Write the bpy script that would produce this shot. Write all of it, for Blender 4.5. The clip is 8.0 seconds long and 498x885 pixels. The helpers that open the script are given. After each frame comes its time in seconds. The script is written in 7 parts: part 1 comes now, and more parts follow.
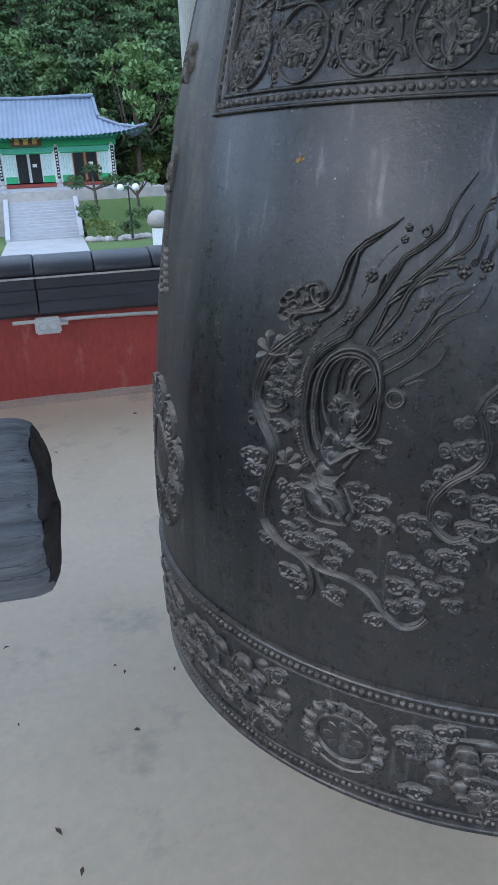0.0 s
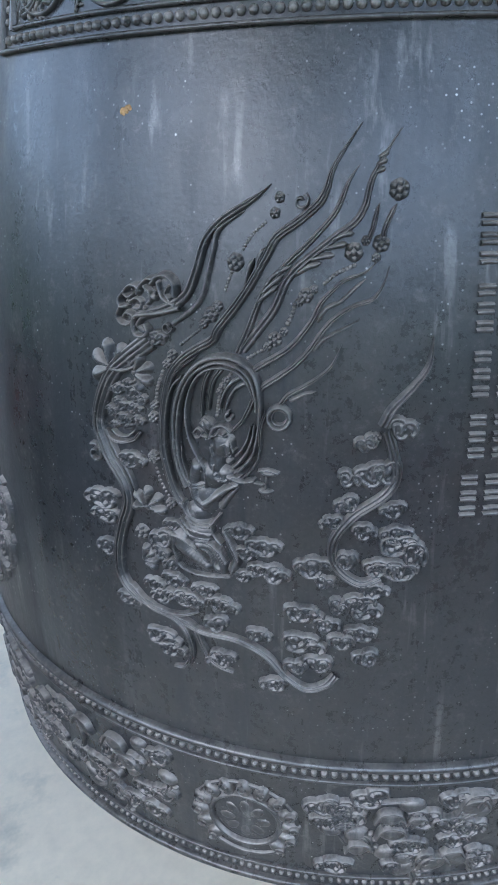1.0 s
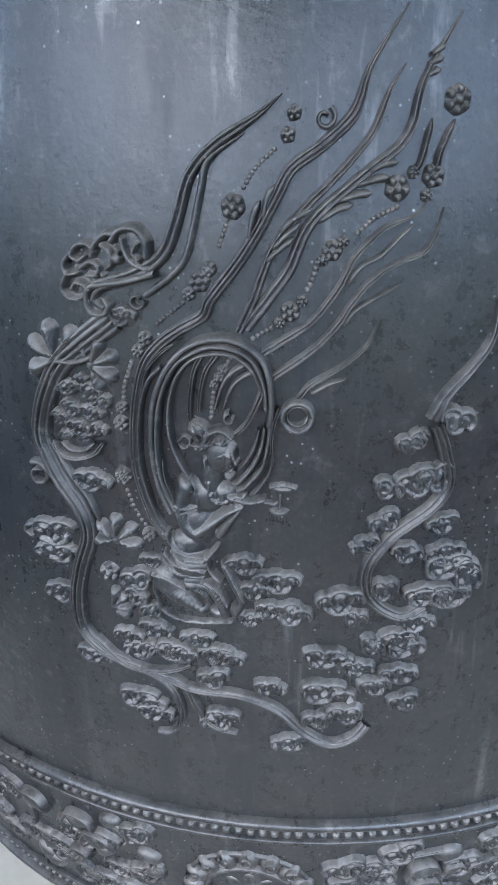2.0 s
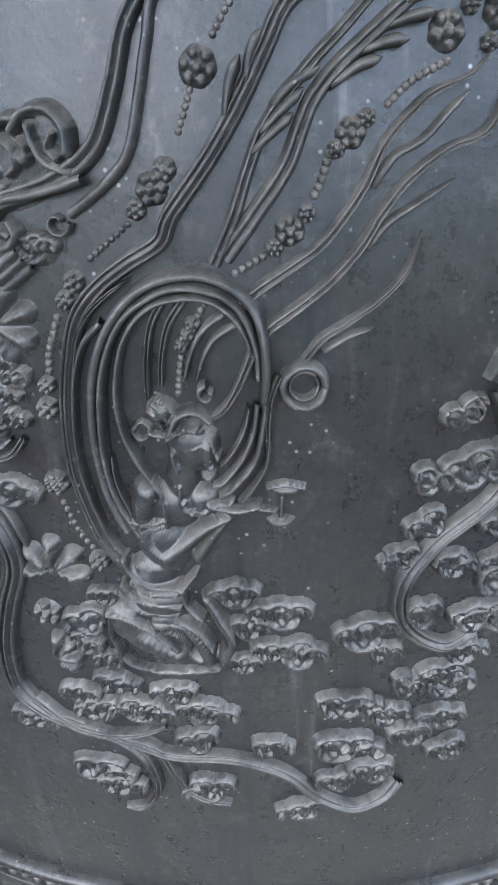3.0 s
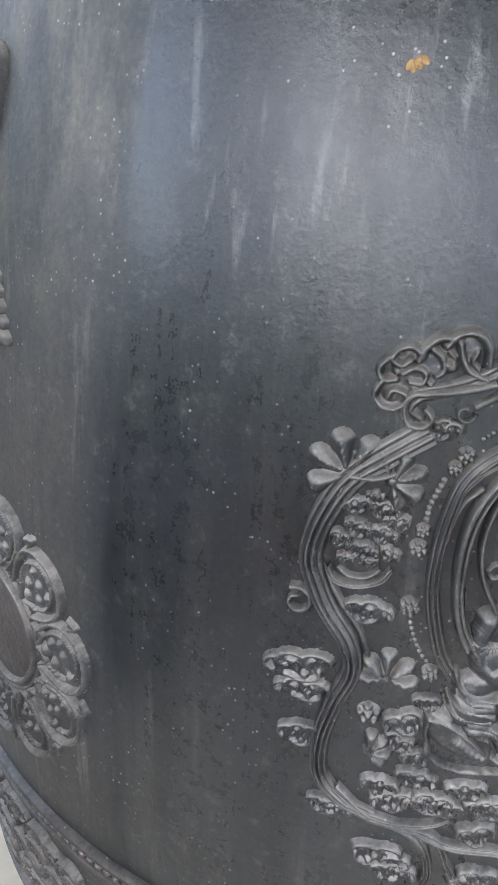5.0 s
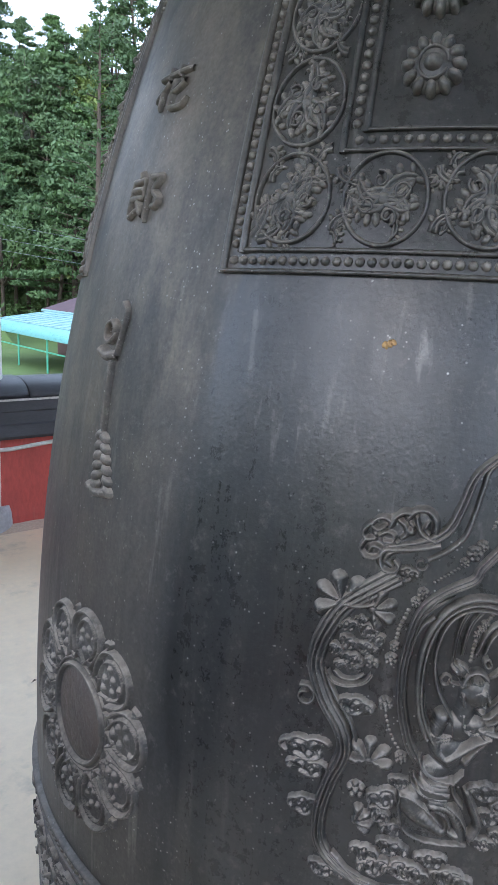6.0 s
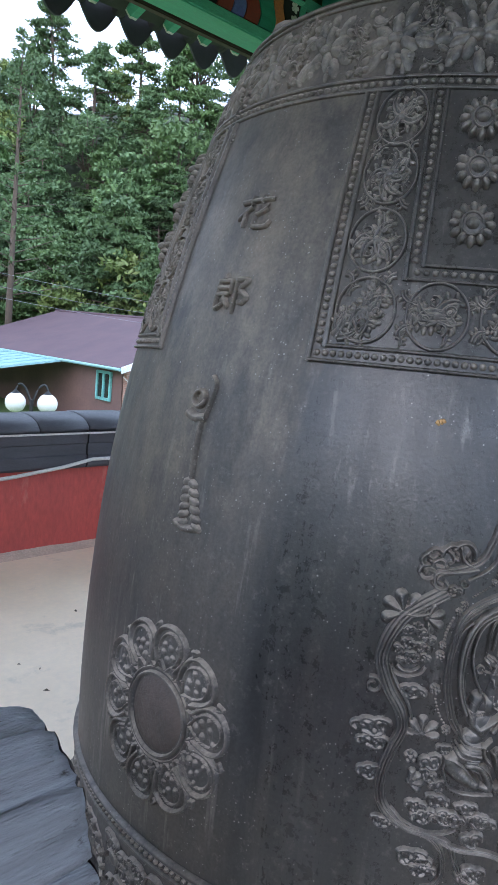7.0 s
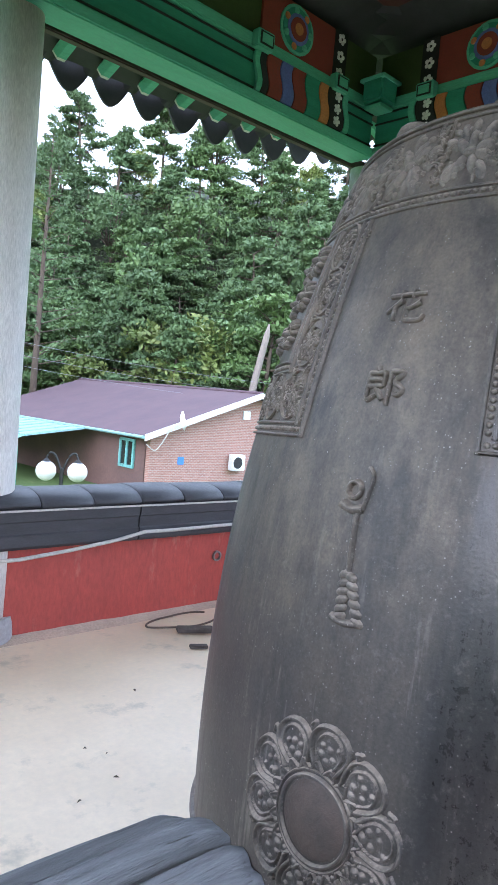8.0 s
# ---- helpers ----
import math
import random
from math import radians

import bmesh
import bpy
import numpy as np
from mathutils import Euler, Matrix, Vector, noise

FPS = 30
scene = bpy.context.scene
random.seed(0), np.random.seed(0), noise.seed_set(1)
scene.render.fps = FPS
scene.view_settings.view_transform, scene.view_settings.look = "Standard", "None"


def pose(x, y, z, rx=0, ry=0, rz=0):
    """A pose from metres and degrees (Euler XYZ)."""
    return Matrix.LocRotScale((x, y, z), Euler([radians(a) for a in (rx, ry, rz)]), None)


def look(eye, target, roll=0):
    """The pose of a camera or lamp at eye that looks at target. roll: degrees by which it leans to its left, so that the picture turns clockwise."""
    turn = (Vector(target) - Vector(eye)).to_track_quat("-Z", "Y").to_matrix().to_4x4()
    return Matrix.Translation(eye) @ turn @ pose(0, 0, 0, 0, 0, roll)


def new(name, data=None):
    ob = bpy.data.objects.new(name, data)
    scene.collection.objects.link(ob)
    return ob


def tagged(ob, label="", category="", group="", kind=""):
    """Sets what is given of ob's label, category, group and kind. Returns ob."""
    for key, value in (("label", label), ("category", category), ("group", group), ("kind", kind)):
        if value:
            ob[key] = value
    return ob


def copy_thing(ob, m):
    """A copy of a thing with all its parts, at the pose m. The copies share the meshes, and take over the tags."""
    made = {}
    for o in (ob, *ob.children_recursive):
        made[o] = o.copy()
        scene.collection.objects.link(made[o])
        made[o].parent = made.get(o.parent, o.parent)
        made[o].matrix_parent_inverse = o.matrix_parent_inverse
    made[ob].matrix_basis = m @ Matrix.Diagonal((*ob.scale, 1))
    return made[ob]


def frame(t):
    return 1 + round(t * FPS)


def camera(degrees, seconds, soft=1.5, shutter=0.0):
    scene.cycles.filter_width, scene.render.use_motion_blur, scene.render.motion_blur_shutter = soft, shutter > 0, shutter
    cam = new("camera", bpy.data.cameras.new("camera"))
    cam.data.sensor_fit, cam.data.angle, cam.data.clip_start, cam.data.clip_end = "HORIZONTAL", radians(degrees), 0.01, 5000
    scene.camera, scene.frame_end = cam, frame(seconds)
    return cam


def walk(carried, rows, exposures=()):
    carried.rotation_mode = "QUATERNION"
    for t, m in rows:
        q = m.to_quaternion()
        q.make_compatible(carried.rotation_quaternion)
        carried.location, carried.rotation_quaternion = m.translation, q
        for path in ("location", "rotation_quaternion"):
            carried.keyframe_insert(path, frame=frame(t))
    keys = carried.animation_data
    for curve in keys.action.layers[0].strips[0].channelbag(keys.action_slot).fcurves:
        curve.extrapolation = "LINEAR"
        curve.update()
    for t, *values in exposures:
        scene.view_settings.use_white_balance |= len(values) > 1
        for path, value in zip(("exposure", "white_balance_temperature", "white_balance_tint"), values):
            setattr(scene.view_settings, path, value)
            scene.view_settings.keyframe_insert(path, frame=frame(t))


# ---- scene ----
cam = camera(38.27, 8.0, soft=1.1)
# seconds, eye x y z, turns about x, y, z in degrees
PATH = [
    (0.0, -0.7348, -1.667, 1.5501, 67.91, 2.21, -5.93),
    (0.5, -0.6599, -1.5419, 1.5288, 66.86, 2.63, -12.72),
    (1.0, -0.7054, -1.4016, 1.5232, 65.51, 2.49, -19.5),
    (1.2, -0.7381, -1.3286, 1.5196, 64.92, 2.32, -22.78),
    (2.3, -0.7219, -1.0988, 1.4438, 61.21, 2.33, -30.09),
    (2.5, -0.6789, -1.0506, 1.4229, 60.18, 2.97, -30.72),
    (3.0, -0.6676, -0.9875, 1.391, 59.72, 2.88, -34.11),
    (3.5, -0.7205, -0.9386, 1.3718, 60.78, 2.1, -37.11),
    (4.0, -0.7724, -0.916, 1.3987, 62.78, 1.62, -38.59),
    (4.5, -0.8392, -0.9037, 1.4303, 64.76, 0.34, -37.19),
    (5.0, -0.9404, -0.9087, 1.4948, 66.08, -0.79, -32.73),
    (5.2, -0.9935, -0.9563, 1.512, 69.74, -1.26, -28.21),
    (6.3, -1.1405, -1.1831, 1.6208, 78.91, -3.98, -30.01),
    (6.5, -1.2278, -1.2053, 1.6327, 79.51, -4.52, -32.05),
    (7.0, -1.4342, -1.2216, 1.6449, 81.33, -5.23, -35.47),
    (7.5, -1.5214, -1.1987, 1.6922, 83.76, -5.18, -37.11),
    (8.0, -1.6394, -1.0652, 1.6685, 86.45, -4.99, -34.18),
]
EXPOSURE = 0.4
# seconds, stops, kelvin, tint: the clip's camera brightens and warms as it goes
EXPOSURES = [(0.0, 1.02, 5930.0, 12.0), (0.5, 1.48, 5760.0, 10.5), (1.0, 1.82, 5600.0, 10.0), (2.5, 1.98, 5900.0, 12.0), (4.0, 2.22, 6350.0, 13.0), (5.0, 2.12, 6480.0, 13.5), (6.5, 1.54, 6250.0, 15.0), (7.0, 1.64, 6200.0, 16.0), (7.5, 1.82, 6250.0, 17.0), (8.0, 2.09, 6300.0, 18.0)]
walk(cam, [(r[0], pose(*r[1:])) for r in PATH], exposures=EXPOSURES)

# ---- world and sun: a bright overcast day ----
world = bpy.data.worlds.new("sky")
scene.world = world
world.use_nodes = True
wn, wl = world.node_tree.nodes, world.node_tree.links
sky = wn.new("ShaderNodeTexSky")
sky.sky_type = "NISHITA"
sky.sun_disc = False
sky.sun_elevation, sky.sun_rotation = radians(32), radians(238)
sky.air_density, sky.dust_density, sky.ozone_density = 1.0, 1.2, 2.0
veil = wn.new("ShaderNodeMix")  # thin bright cloud over the whole sky
veil.data_type = "RGBA"
veil.inputs[0].default_value = 0.6
veil.inputs[7].default_value = (6.9, 8.5, 10.6, 1)
wl.new(sky.outputs[0], veil.inputs[6])
wl.new(veil.outputs[2], wn["Background"].inputs[0])
wn["Background"].inputs[1].default_value = 0.15
sun_data = bpy.data.lights.new("sun", "SUN")
sun_data.energy, sun_data.angle, sun_data.color = 0.08, radians(120), (1.0, 0.97, 0.93)
sun = new("sun", sun_data)
sun.matrix_world = look((-46, -29, 35), (0, 0, 0))
scene.view_settings.exposure = EXPOSURE


# ---- materials ----
def mat(name, a, b, rough=(0.55, 0.8), metal=0.0, scale=6.0, fine=70.0, bump=0.15, stretch=(1, 1, 1), spec=0.5, c=None, cover=0.5, rnd=0.0, depth=0.01, grain=0.8):
    """Two tones by a broad noise, a third in patches, fine grain in tone, roughness and relief. stretch squeezes the pattern per axis."""
    m = bpy.data.materials.new(name)
    m.use_nodes = True
    n, l = m.node_tree.nodes, m.node_tree.links
    bs = n["Principled BSDF"]
    tc = n.new("ShaderNodeTexCoord")
    mp = n.new("ShaderNodeMapping")
    mp.inputs["Scale"].default_value = stretch
    l.new(tc.outputs["Object"], mp.inputs["Vector"])

    def tex(s, d, r=0.6):
        t = n.new("ShaderNodeTexNoise")
        t.inputs["Scale"].default_value, t.inputs["Detail"].default_value, t.inputs["Roughness"].default_value = s, d, r
        l.new(mp.outputs[0], t.inputs["Vector"])
        return t

    def ramp(src, lo, hi):
        r = n.new("ShaderNodeMapRange")
        r.inputs["From Min"].default_value, r.inputs["From Max"].default_value = lo, hi
        l.new(src, r.inputs["Value"])
        return r.outputs[0]

    def mix(f, x, y, mode="MIX"):
        k = n.new("ShaderNodeMix")
        k.data_type, k.blend_type = "RGBA", mode
        for sock, v in ((k.inputs[0], f), (k.inputs[6], x), (k.inputs[7], y)):
            if isinstance(v, (int, float)):
                sock.default_value = v
            elif isinstance(v, tuple):
                sock.default_value = (*v, 1)
            else:
                l.new(v, sock)
        return k.outputs[2]

    big, small = tex(scale, 5), tex(fine, 4, 0.7)
    col = mix(ramp(big.outputs[0], 0.35, 0.65), tuple(a), tuple(b))
    if c:
        third = tex(scale * 2.3, 6, 0.7)
        col = mix(ramp(third.outputs[0], cover, cover + 0.12), col, tuple(c))
    g = mix(ramp(small.outputs[0], 0.3, 0.7), (0.72, 0.72, 0.72), (1.2, 1.2, 1.2))
    col = mix(grain, col, g, "MULTIPLY")
    if rnd:
        info = n.new("ShaderNodeObjectInfo")
        r = n.new("ShaderNodeMapRange")
        r.inputs["To Min"].default_value, r.inputs["To Max"].default_value = 1 - rnd, 1 + rnd
        l.new(info.outputs["Random"], r.inputs["Value"])
        hv = n.new("ShaderNodeHueSaturation")
        l.new(col, hv.inputs["Color"])
        l.new(r.outputs[0], hv.inputs["Value"])
        col = hv.outputs[0]
    l.new(col, bs.inputs["Base Color"])
    r = n.new("ShaderNodeMapRange")
    r.inputs["From Min"].default_value, r.inputs["From Max"].default_value = 0.3, 0.7
    r.inputs["To Min"].default_value, r.inputs["To Max"].default_value = rough
    l.new(small.outputs[0], r.inputs["Value"])
    l.new(r.outputs[0], bs.inputs["Roughness"])
    bs.inputs["Metallic"].default_value = metal
    bs.inputs["Specular IOR Level"].default_value = spec
    if bump:
        bp = n.new("ShaderNodeBump")
        bp.inputs["Strength"].default_value, bp.inputs["Distance"].default_value = bump, depth
        l.new(small.outputs[0], bp.inputs["Height"])
        l.new(bp.outputs[0], bs.inputs["Normal"])
    return m


def bronze(name, dust=0.5, gloss=0.0, lift=1.0, pitted=0.12):
    """Old cast bronze: near-black brown-grey patina, long rain streaks, pale dust and droppings, dents."""
    m = bpy.data.materials.new(name)
    m.use_nodes = True
    n, l = m.node_tree.nodes, m.node_tree.links
    bs = n["Principled BSDF"]
    tc = n.new("ShaderNodeTexCoord")

    def mapped(s):
        mp = n.new("ShaderNodeMapping")
        mp.inputs["Scale"].default_value = s
        l.new(tc.outputs["Object"], mp.inputs["Vector"])
        return mp.outputs[0]

    def tex(v, s, d=5, r=0.6):
        t = n.new("ShaderNodeTexNoise")
        t.inputs["Scale"].default_value, t.inputs["Detail"].default_value, t.inputs["Roughness"].default_value = s, d, r
        l.new(v, t.inputs["Vector"])
        return t.outputs[0]

    def ramp(src, lo, hi, a=0.0, b=1.0):
        r = n.new("ShaderNodeMapRange")
        for k, v in (("From Min", lo), ("From Max", hi), ("To Min", a), ("To Max", b)):
            r.inputs[k].default_value = v
        l.new(src, r.inputs["Value"])
        return r.outputs[0]

    def mix(f, x, y, mode="MIX"):
        k = n.new("ShaderNodeMix")
        k.data_type, k.blend_type = "RGBA", mode
        for sock, v in ((k.inputs[0], f), (k.inputs[6], x), (k.inputs[7], y)):
            if isinstance(v, (int, float)):
                sock.default_value = v
            elif isinstance(v, tuple):
                sock.default_value = (*v, 1)
            else:
                l.new(v, sock)
        return k.outputs[2]

    def math_(op, x, y):
        k = n.new("ShaderNodeMath")
        k.operation = op
        for sock, v in ((k.inputs[0], x), (k.inputs[1], y)):
            if isinstance(v, (int, float)):
                sock.default_value = v
            else:
                l.new(v, sock)
        return k.outputs[0]

    flat, tall = mapped((1, 1, 1)), mapped((9, 9, 0.55))
    broad, streak, grain = tex(flat, 3.0), tex(tall, 2.2, 6, 0.7), tex(flat, 160, 3)
    col = mix(ramp(broad, 0.35, 0.65), tuple(v * lift for v in (0.064, 0.061, 0.057)), tuple(v * lift for v in (0.100, 0.090, 0.077)))
    col = mix(ramp(streak, 0.57, 0.72), col, (0.034, 0.035, 0.036))
    streak2 = tex(mapped((16, 16, 1.2)), 2.6, 5, 0.6)
    col = mix(math_("MULTIPLY", ramp(streak2, 0.59, 0.68), 0.5), col, (0.26, 0.24, 0.215))
    pos = n.new("ShaderNodeSeparateXYZ")
    l.new(tc.outputs["Object"], pos.inputs[0])

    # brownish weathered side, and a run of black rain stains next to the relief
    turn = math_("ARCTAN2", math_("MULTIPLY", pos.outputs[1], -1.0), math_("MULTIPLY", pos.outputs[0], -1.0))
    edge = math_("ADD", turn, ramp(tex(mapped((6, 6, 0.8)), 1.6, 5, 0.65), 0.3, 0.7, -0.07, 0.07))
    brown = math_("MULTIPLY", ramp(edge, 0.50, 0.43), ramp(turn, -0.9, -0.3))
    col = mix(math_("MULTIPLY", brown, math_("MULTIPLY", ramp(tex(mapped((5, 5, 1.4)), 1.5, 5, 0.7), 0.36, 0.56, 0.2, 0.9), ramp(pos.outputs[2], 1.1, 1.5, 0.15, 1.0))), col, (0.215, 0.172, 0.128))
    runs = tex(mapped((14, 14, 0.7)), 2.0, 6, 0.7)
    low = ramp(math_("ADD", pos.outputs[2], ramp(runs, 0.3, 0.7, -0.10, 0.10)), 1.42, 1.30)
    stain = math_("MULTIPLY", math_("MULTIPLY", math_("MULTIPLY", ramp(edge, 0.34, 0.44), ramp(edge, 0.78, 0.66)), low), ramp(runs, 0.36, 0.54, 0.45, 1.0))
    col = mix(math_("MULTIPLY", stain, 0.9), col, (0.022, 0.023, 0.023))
    blot = math_("MULTIPLY", ramp(tex(mapped((3.2, 3.2, 1.3)), 2.2, 6, 0.68), 0.54, 0.66), brown)
    col = mix(math_("MULTIPLY", blot, 0.75), col, (0.045, 0.043, 0.04))
    mottle = tex(flat, 11, 6, 0.7)
    col = mix(ramp(mottle, 0.35, 0.68), mix(0.55, col, (0.045, 0.046, 0.048)), col)
    patch = tex(flat, 38, 7, 0.8)
    col = mix(math_("MULTIPLY", ramp(patch, 0.55, 0.70), dust), col, (0.27, 0.245, 0.215))
    vo = n.new("ShaderNodeTexVoronoi")
    vo.inputs["Scale"].default_value = 34
    l.new(flat, vo.inputs["Vector"])
    speck = math_("MULTIPLY", ramp(vo.outputs["Distance"], 0.055, 0.03), ramp(tex(flat, 9, 3), 0.47, 0.54))
    col = mix(math_("MULTIPLY", speck, 0.8), col, (0.5, 0.48, 0.44))
    vf = n.new("ShaderNodeTexVoronoi")
    vf.inputs["Scale"].default_value = 105
    l.new(flat, vf.inputs["Vector"])
    fleck = math_("MULTIPLY", ramp(vf.outputs["Distance"], 0.16, 0.08), ramp(tex(flat, 14, 4), 0.48, 0.60))
    col = mix(math_("MULTIPLY", fleck, 0.75), col, (0.42, 0.40, 0.37))
    up = n.new("ShaderNodeNewGeometry")  # dust on ledges, plus light from above painted into up-facing tones
    nz = n.new("ShaderNodeSeparateXYZ")
    l.new(up.outputs["Normal"], nz.inputs[0])
    dust_and_top_light = math_("MULTIPLY", ramp(nz.outputs[2], 0.26, 0.62), ramp(tex(flat, 24, 5, 0.7), 0.28, 0.56))
    col = mix(math_("MULTIPLY", dust_and_top_light, dust * 0.9), col, (0.46, 0.39, 0.325))
    worn = math_("MULTIPLY", ramp(up.outputs["Pointiness"], 0.52, 0.62), ramp(tex(flat, 30, 5, 0.7), 0.35, 0.6))
    col = mix(math_("MULTIPLY", worn, dust * 0.7), col, (0.38, 0.325, 0.27))  # casting edges rubbed pale
    col = mix(0.7, col, mix(ramp(grain, 0.3, 0.7), (0.75, 0.75, 0.75), (1.2, 1.2, 1.2)), "MULTIPLY")
    l.new(col, bs.inputs["Base Color"])
    bs.inputs["Metallic"].default_value = 0.3
    bs.inputs["Specular IOR Level"].default_value = 0.6
    rg = math_("ADD", ramp(patch, 0.35, 0.7, 0.36 - gloss, 0.48 - gloss), ramp(streak, 0.5, 0.66, 0.0, 0.08))
    rg = math_("ADD", rg, math_("MULTIPLY", brown, 0.20))
    l.new(rg, bs.inputs["Roughness"])
    b1, b2 = n.new("ShaderNodeBump"), n.new("ShaderNodeBump")
    b1.inputs["Strength"].default_value, b1.inputs["Distance"].default_value = 0.12, 0.012
    l.new(tex(flat, 5, 3), b1.inputs["Height"])
    b2.inputs["Strength"].default_value, b2.inputs["Distance"].default_value = pitted, 0.002
    l.new(math_("ADD", grain, tex(flat, 45, 4)), b2.inputs["Height"])
    l.new(b1.outputs[0], b2.inputs["Normal"])
    l.new(b2.outputs[0], bs.inputs["Normal"])
    return m


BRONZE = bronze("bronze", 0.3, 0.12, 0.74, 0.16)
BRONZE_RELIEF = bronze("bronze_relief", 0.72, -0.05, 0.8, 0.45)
RUST = mat("rust_disc", (0.10, 0.078, 0.067), (0.07, 0.058, 0.052), (0.45, 0.7), 0.3, 22, 90, 0.4)
ORANGE = mat("orange_rust", (0.6, 0.36, 0.14), (0.45, 0.25, 0.1), scale=60)
CONCRETE = mat("concrete", (0.78, 0.65, 0.48), (0.69, 0.565, 0.41), (0.35, 0.7), 0, 1.1, 26, 0.06, c=(0.52, 0.45, 0.34), cover=0.56, grain=0.25)
SKIRT = mat("mortar_fillet", (0.56, 0.45, 0.35), (0.46, 0.37, 0.29), scale=5, bump=0.4)
RED = mat("red_wall_paint", (0.47, 0.075, 0.06), (0.39, 0.065, 0.055), (0.35, 0.6), 0, 2.5, 40, 0.15, (1, 1, 0.35), c=(0.52, 0.17, 0.14), cover=0.60)
COPING = mat("dark_coping", (0.066, 0.068, 0.078), (0.045, 0.046, 0.052), (0.4, 0.6), 0, 4, 90, 0.2, (0.5, 0.5, 2))
CABLE = mat("white_cable", (0.6, 0.58, 0.55), (0.5, 0.48, 0.45))
BLACK = mat("black_rubber", (0.015, 0.015, 0.016), (0.025, 0.024, 0.024))
PLASTIC = mat("white_plastic", (0.72, 0.72, 0.70), (0.65, 0.64, 0.62), (0.35, 0.5))
LOG = mat("weathered_log", (0.36, 0.375, 0.40), (0.20, 0.205, 0.215), (0.6, 0.85), 0, 5, 40, 0.9, (0.5, 7, 7), c=(0.05, 0.042, 0.037), cover=0.57, grain=1.0)
LOG_END = mat("log_end", (0.10, 0.085, 0.075), (0.06, 0.05, 0.045), (0.7, 0.9), 0, 14, 80, 0.6)
POST = mat("pale_post", (0.82, 0.80, 0.77), (0.74, 0.72, 0.69), (0.5, 0.7), 0, 3, 40, 0.2, (4, 4, 0.6))
GREEN = mat("green_paint", (0.025, 0.25, 0.165), (0.04, 0.30, 0.20), (0.4, 0.6), 0, 5, 60, 0.1, (0.4, 3, 3))
MINT = mat("mint_paint", (0.09, 0.44, 0.29), (0.12, 0.50, 0.34), (0.4, 0.6), 0, 5, 60, 0.1, (0.4, 3, 3))
DARKGREEN = mat("dark_green_paint", (0.045, 0.075, 0.02), (0.06, 0.09, 0.03), (0.45, 0.65), 0, 5, 60, 0.1)
BROWNBEAM = mat("brown_beam", (0.075, 0.045, 0.035), (0.055, 0.035, 0.03), (0.5, 0.7), 0, 5, 60, 0.2)
CEILRED = mat("ceiling_red", (0.12, 0.03, 0.02), (0.09, 0.025, 0.02), (0.5, 0.7), 0, 3, 40)
PRED = mat("pattern_red", (0.30, 0.05, 0.035), (0.25, 0.045, 0.03))
PBLUE = mat("pattern_blue", (0.12, 0.15, 0.42), (0.15, 0.19, 0.48))
PWHITE = mat("pattern_white", (0.75, 0.74, 0.7), (0.68, 0.67, 0.62))
PORANGE = mat("pattern_orange", (0.62, 0.22, 0.08), (0.55, 0.18, 0.06))
TILE = mat("roof_tile", (0.035, 0.034, 0.036), (0.05, 0.048, 0.05), (0.5, 0.7), 0, 6, 60)
HALLTILE = mat("hall_roof_tile", (0.14, 0.18, 0.24), (0.18, 0.22, 0.29), (0.4, 0.6), 0, 0.6, 8, 0.1)
STONE = mat("granite", (0.46, 0.46, 0.47), (0.40, 0.40, 0.41), (0.6, 0.8), 0, 2, 30, 0.1)
STONE2 = mat("rubble_stone", (0.40, 0.36, 0.32), (0.30, 0.28, 0.26), (0.6, 0.8), 0, 2, 30, 0.2, rnd=0.2)
SHINGLE = mat("shingle_roof", (0.105, 0.06, 0.068), (0.085, 0.05, 0.06), (0.7, 0.9), 0, 0.8, 14, 0.2)
# side-wall brick: shade under eave and canopy put into the colour, gable stays lighter
BRICK_SHADED = mat("brick", (0.19, 0.105, 0.09), (0.145, 0.082, 0.072), (0.7, 0.9), 0, 0.6, 12, 0.2)
MORTAR = mat("mortar", (0.42, 0.37, 0.33), (0.36, 0.32, 0.29), scale=2)
TEAL = mat("teal_canopy", (0.16, 0.42, 0.40), (0.2, 0.48, 0.46), (0.25, 0.4), 0, 1, 10)
PALEROOF = mat("pale_sheet", (0.26, 0.43, 0.43), (0.22, 0.38, 0.38), (0.35, 0.5), 0, 1, 10)
WHITE = mat("white_paint", (0.78, 0.78, 0.77), (0.70, 0.70, 0.69), (0.45, 0.6), 0, 2, 20)
PAPER = mat("door_paper", (0.62, 0.70, 0.68), (0.56, 0.64, 0.62), (0.6, 0.8), 0, 1, 10)
HALLGREEN = mat("hall_green", (0.03, 0.33, 0.12), (0.04, 0.38, 0.15), scale=1)
GLOBE = mat("globe_glass", (0.85, 0.84, 0.80), (0.80, 0.79, 0.75), (0.2, 0.3), scale=2, bump=0)
GRASS = mat("grass", (0.075, 0.125, 0.03), (0.10, 0.16, 0.04), (0.8, 0.95), 0, 0.25, 6, 0.4, c=(0.16, 0.17, 0.07), cover=0.6, depth=0.1)
PATHWAY = mat("pathway", (0.42, 0.41, 0.40), (0.36, 0.35, 0.34), scale=0.7, fine=10)
BARK = mat("bark", (0.12, 0.085, 0.06), (0.08, 0.06, 0.045), (0.8, 0.95), 0, 3, 20, 0.6, (4, 4, 0.8))
DEADWOOD = mat("dead_wood", (0.26, 0.22, 0.18), (0.19, 0.16, 0.135), (0.8, 0.95), 0, 3, 20, 0.3, (4, 4, 0.6))
PINE = mat("pine_leaf", (0.065, 0.12, 0.045), (0.10, 0.165, 0.06), (0.6, 0.8), 0, 0.5, 5, 0, rnd=0.25)
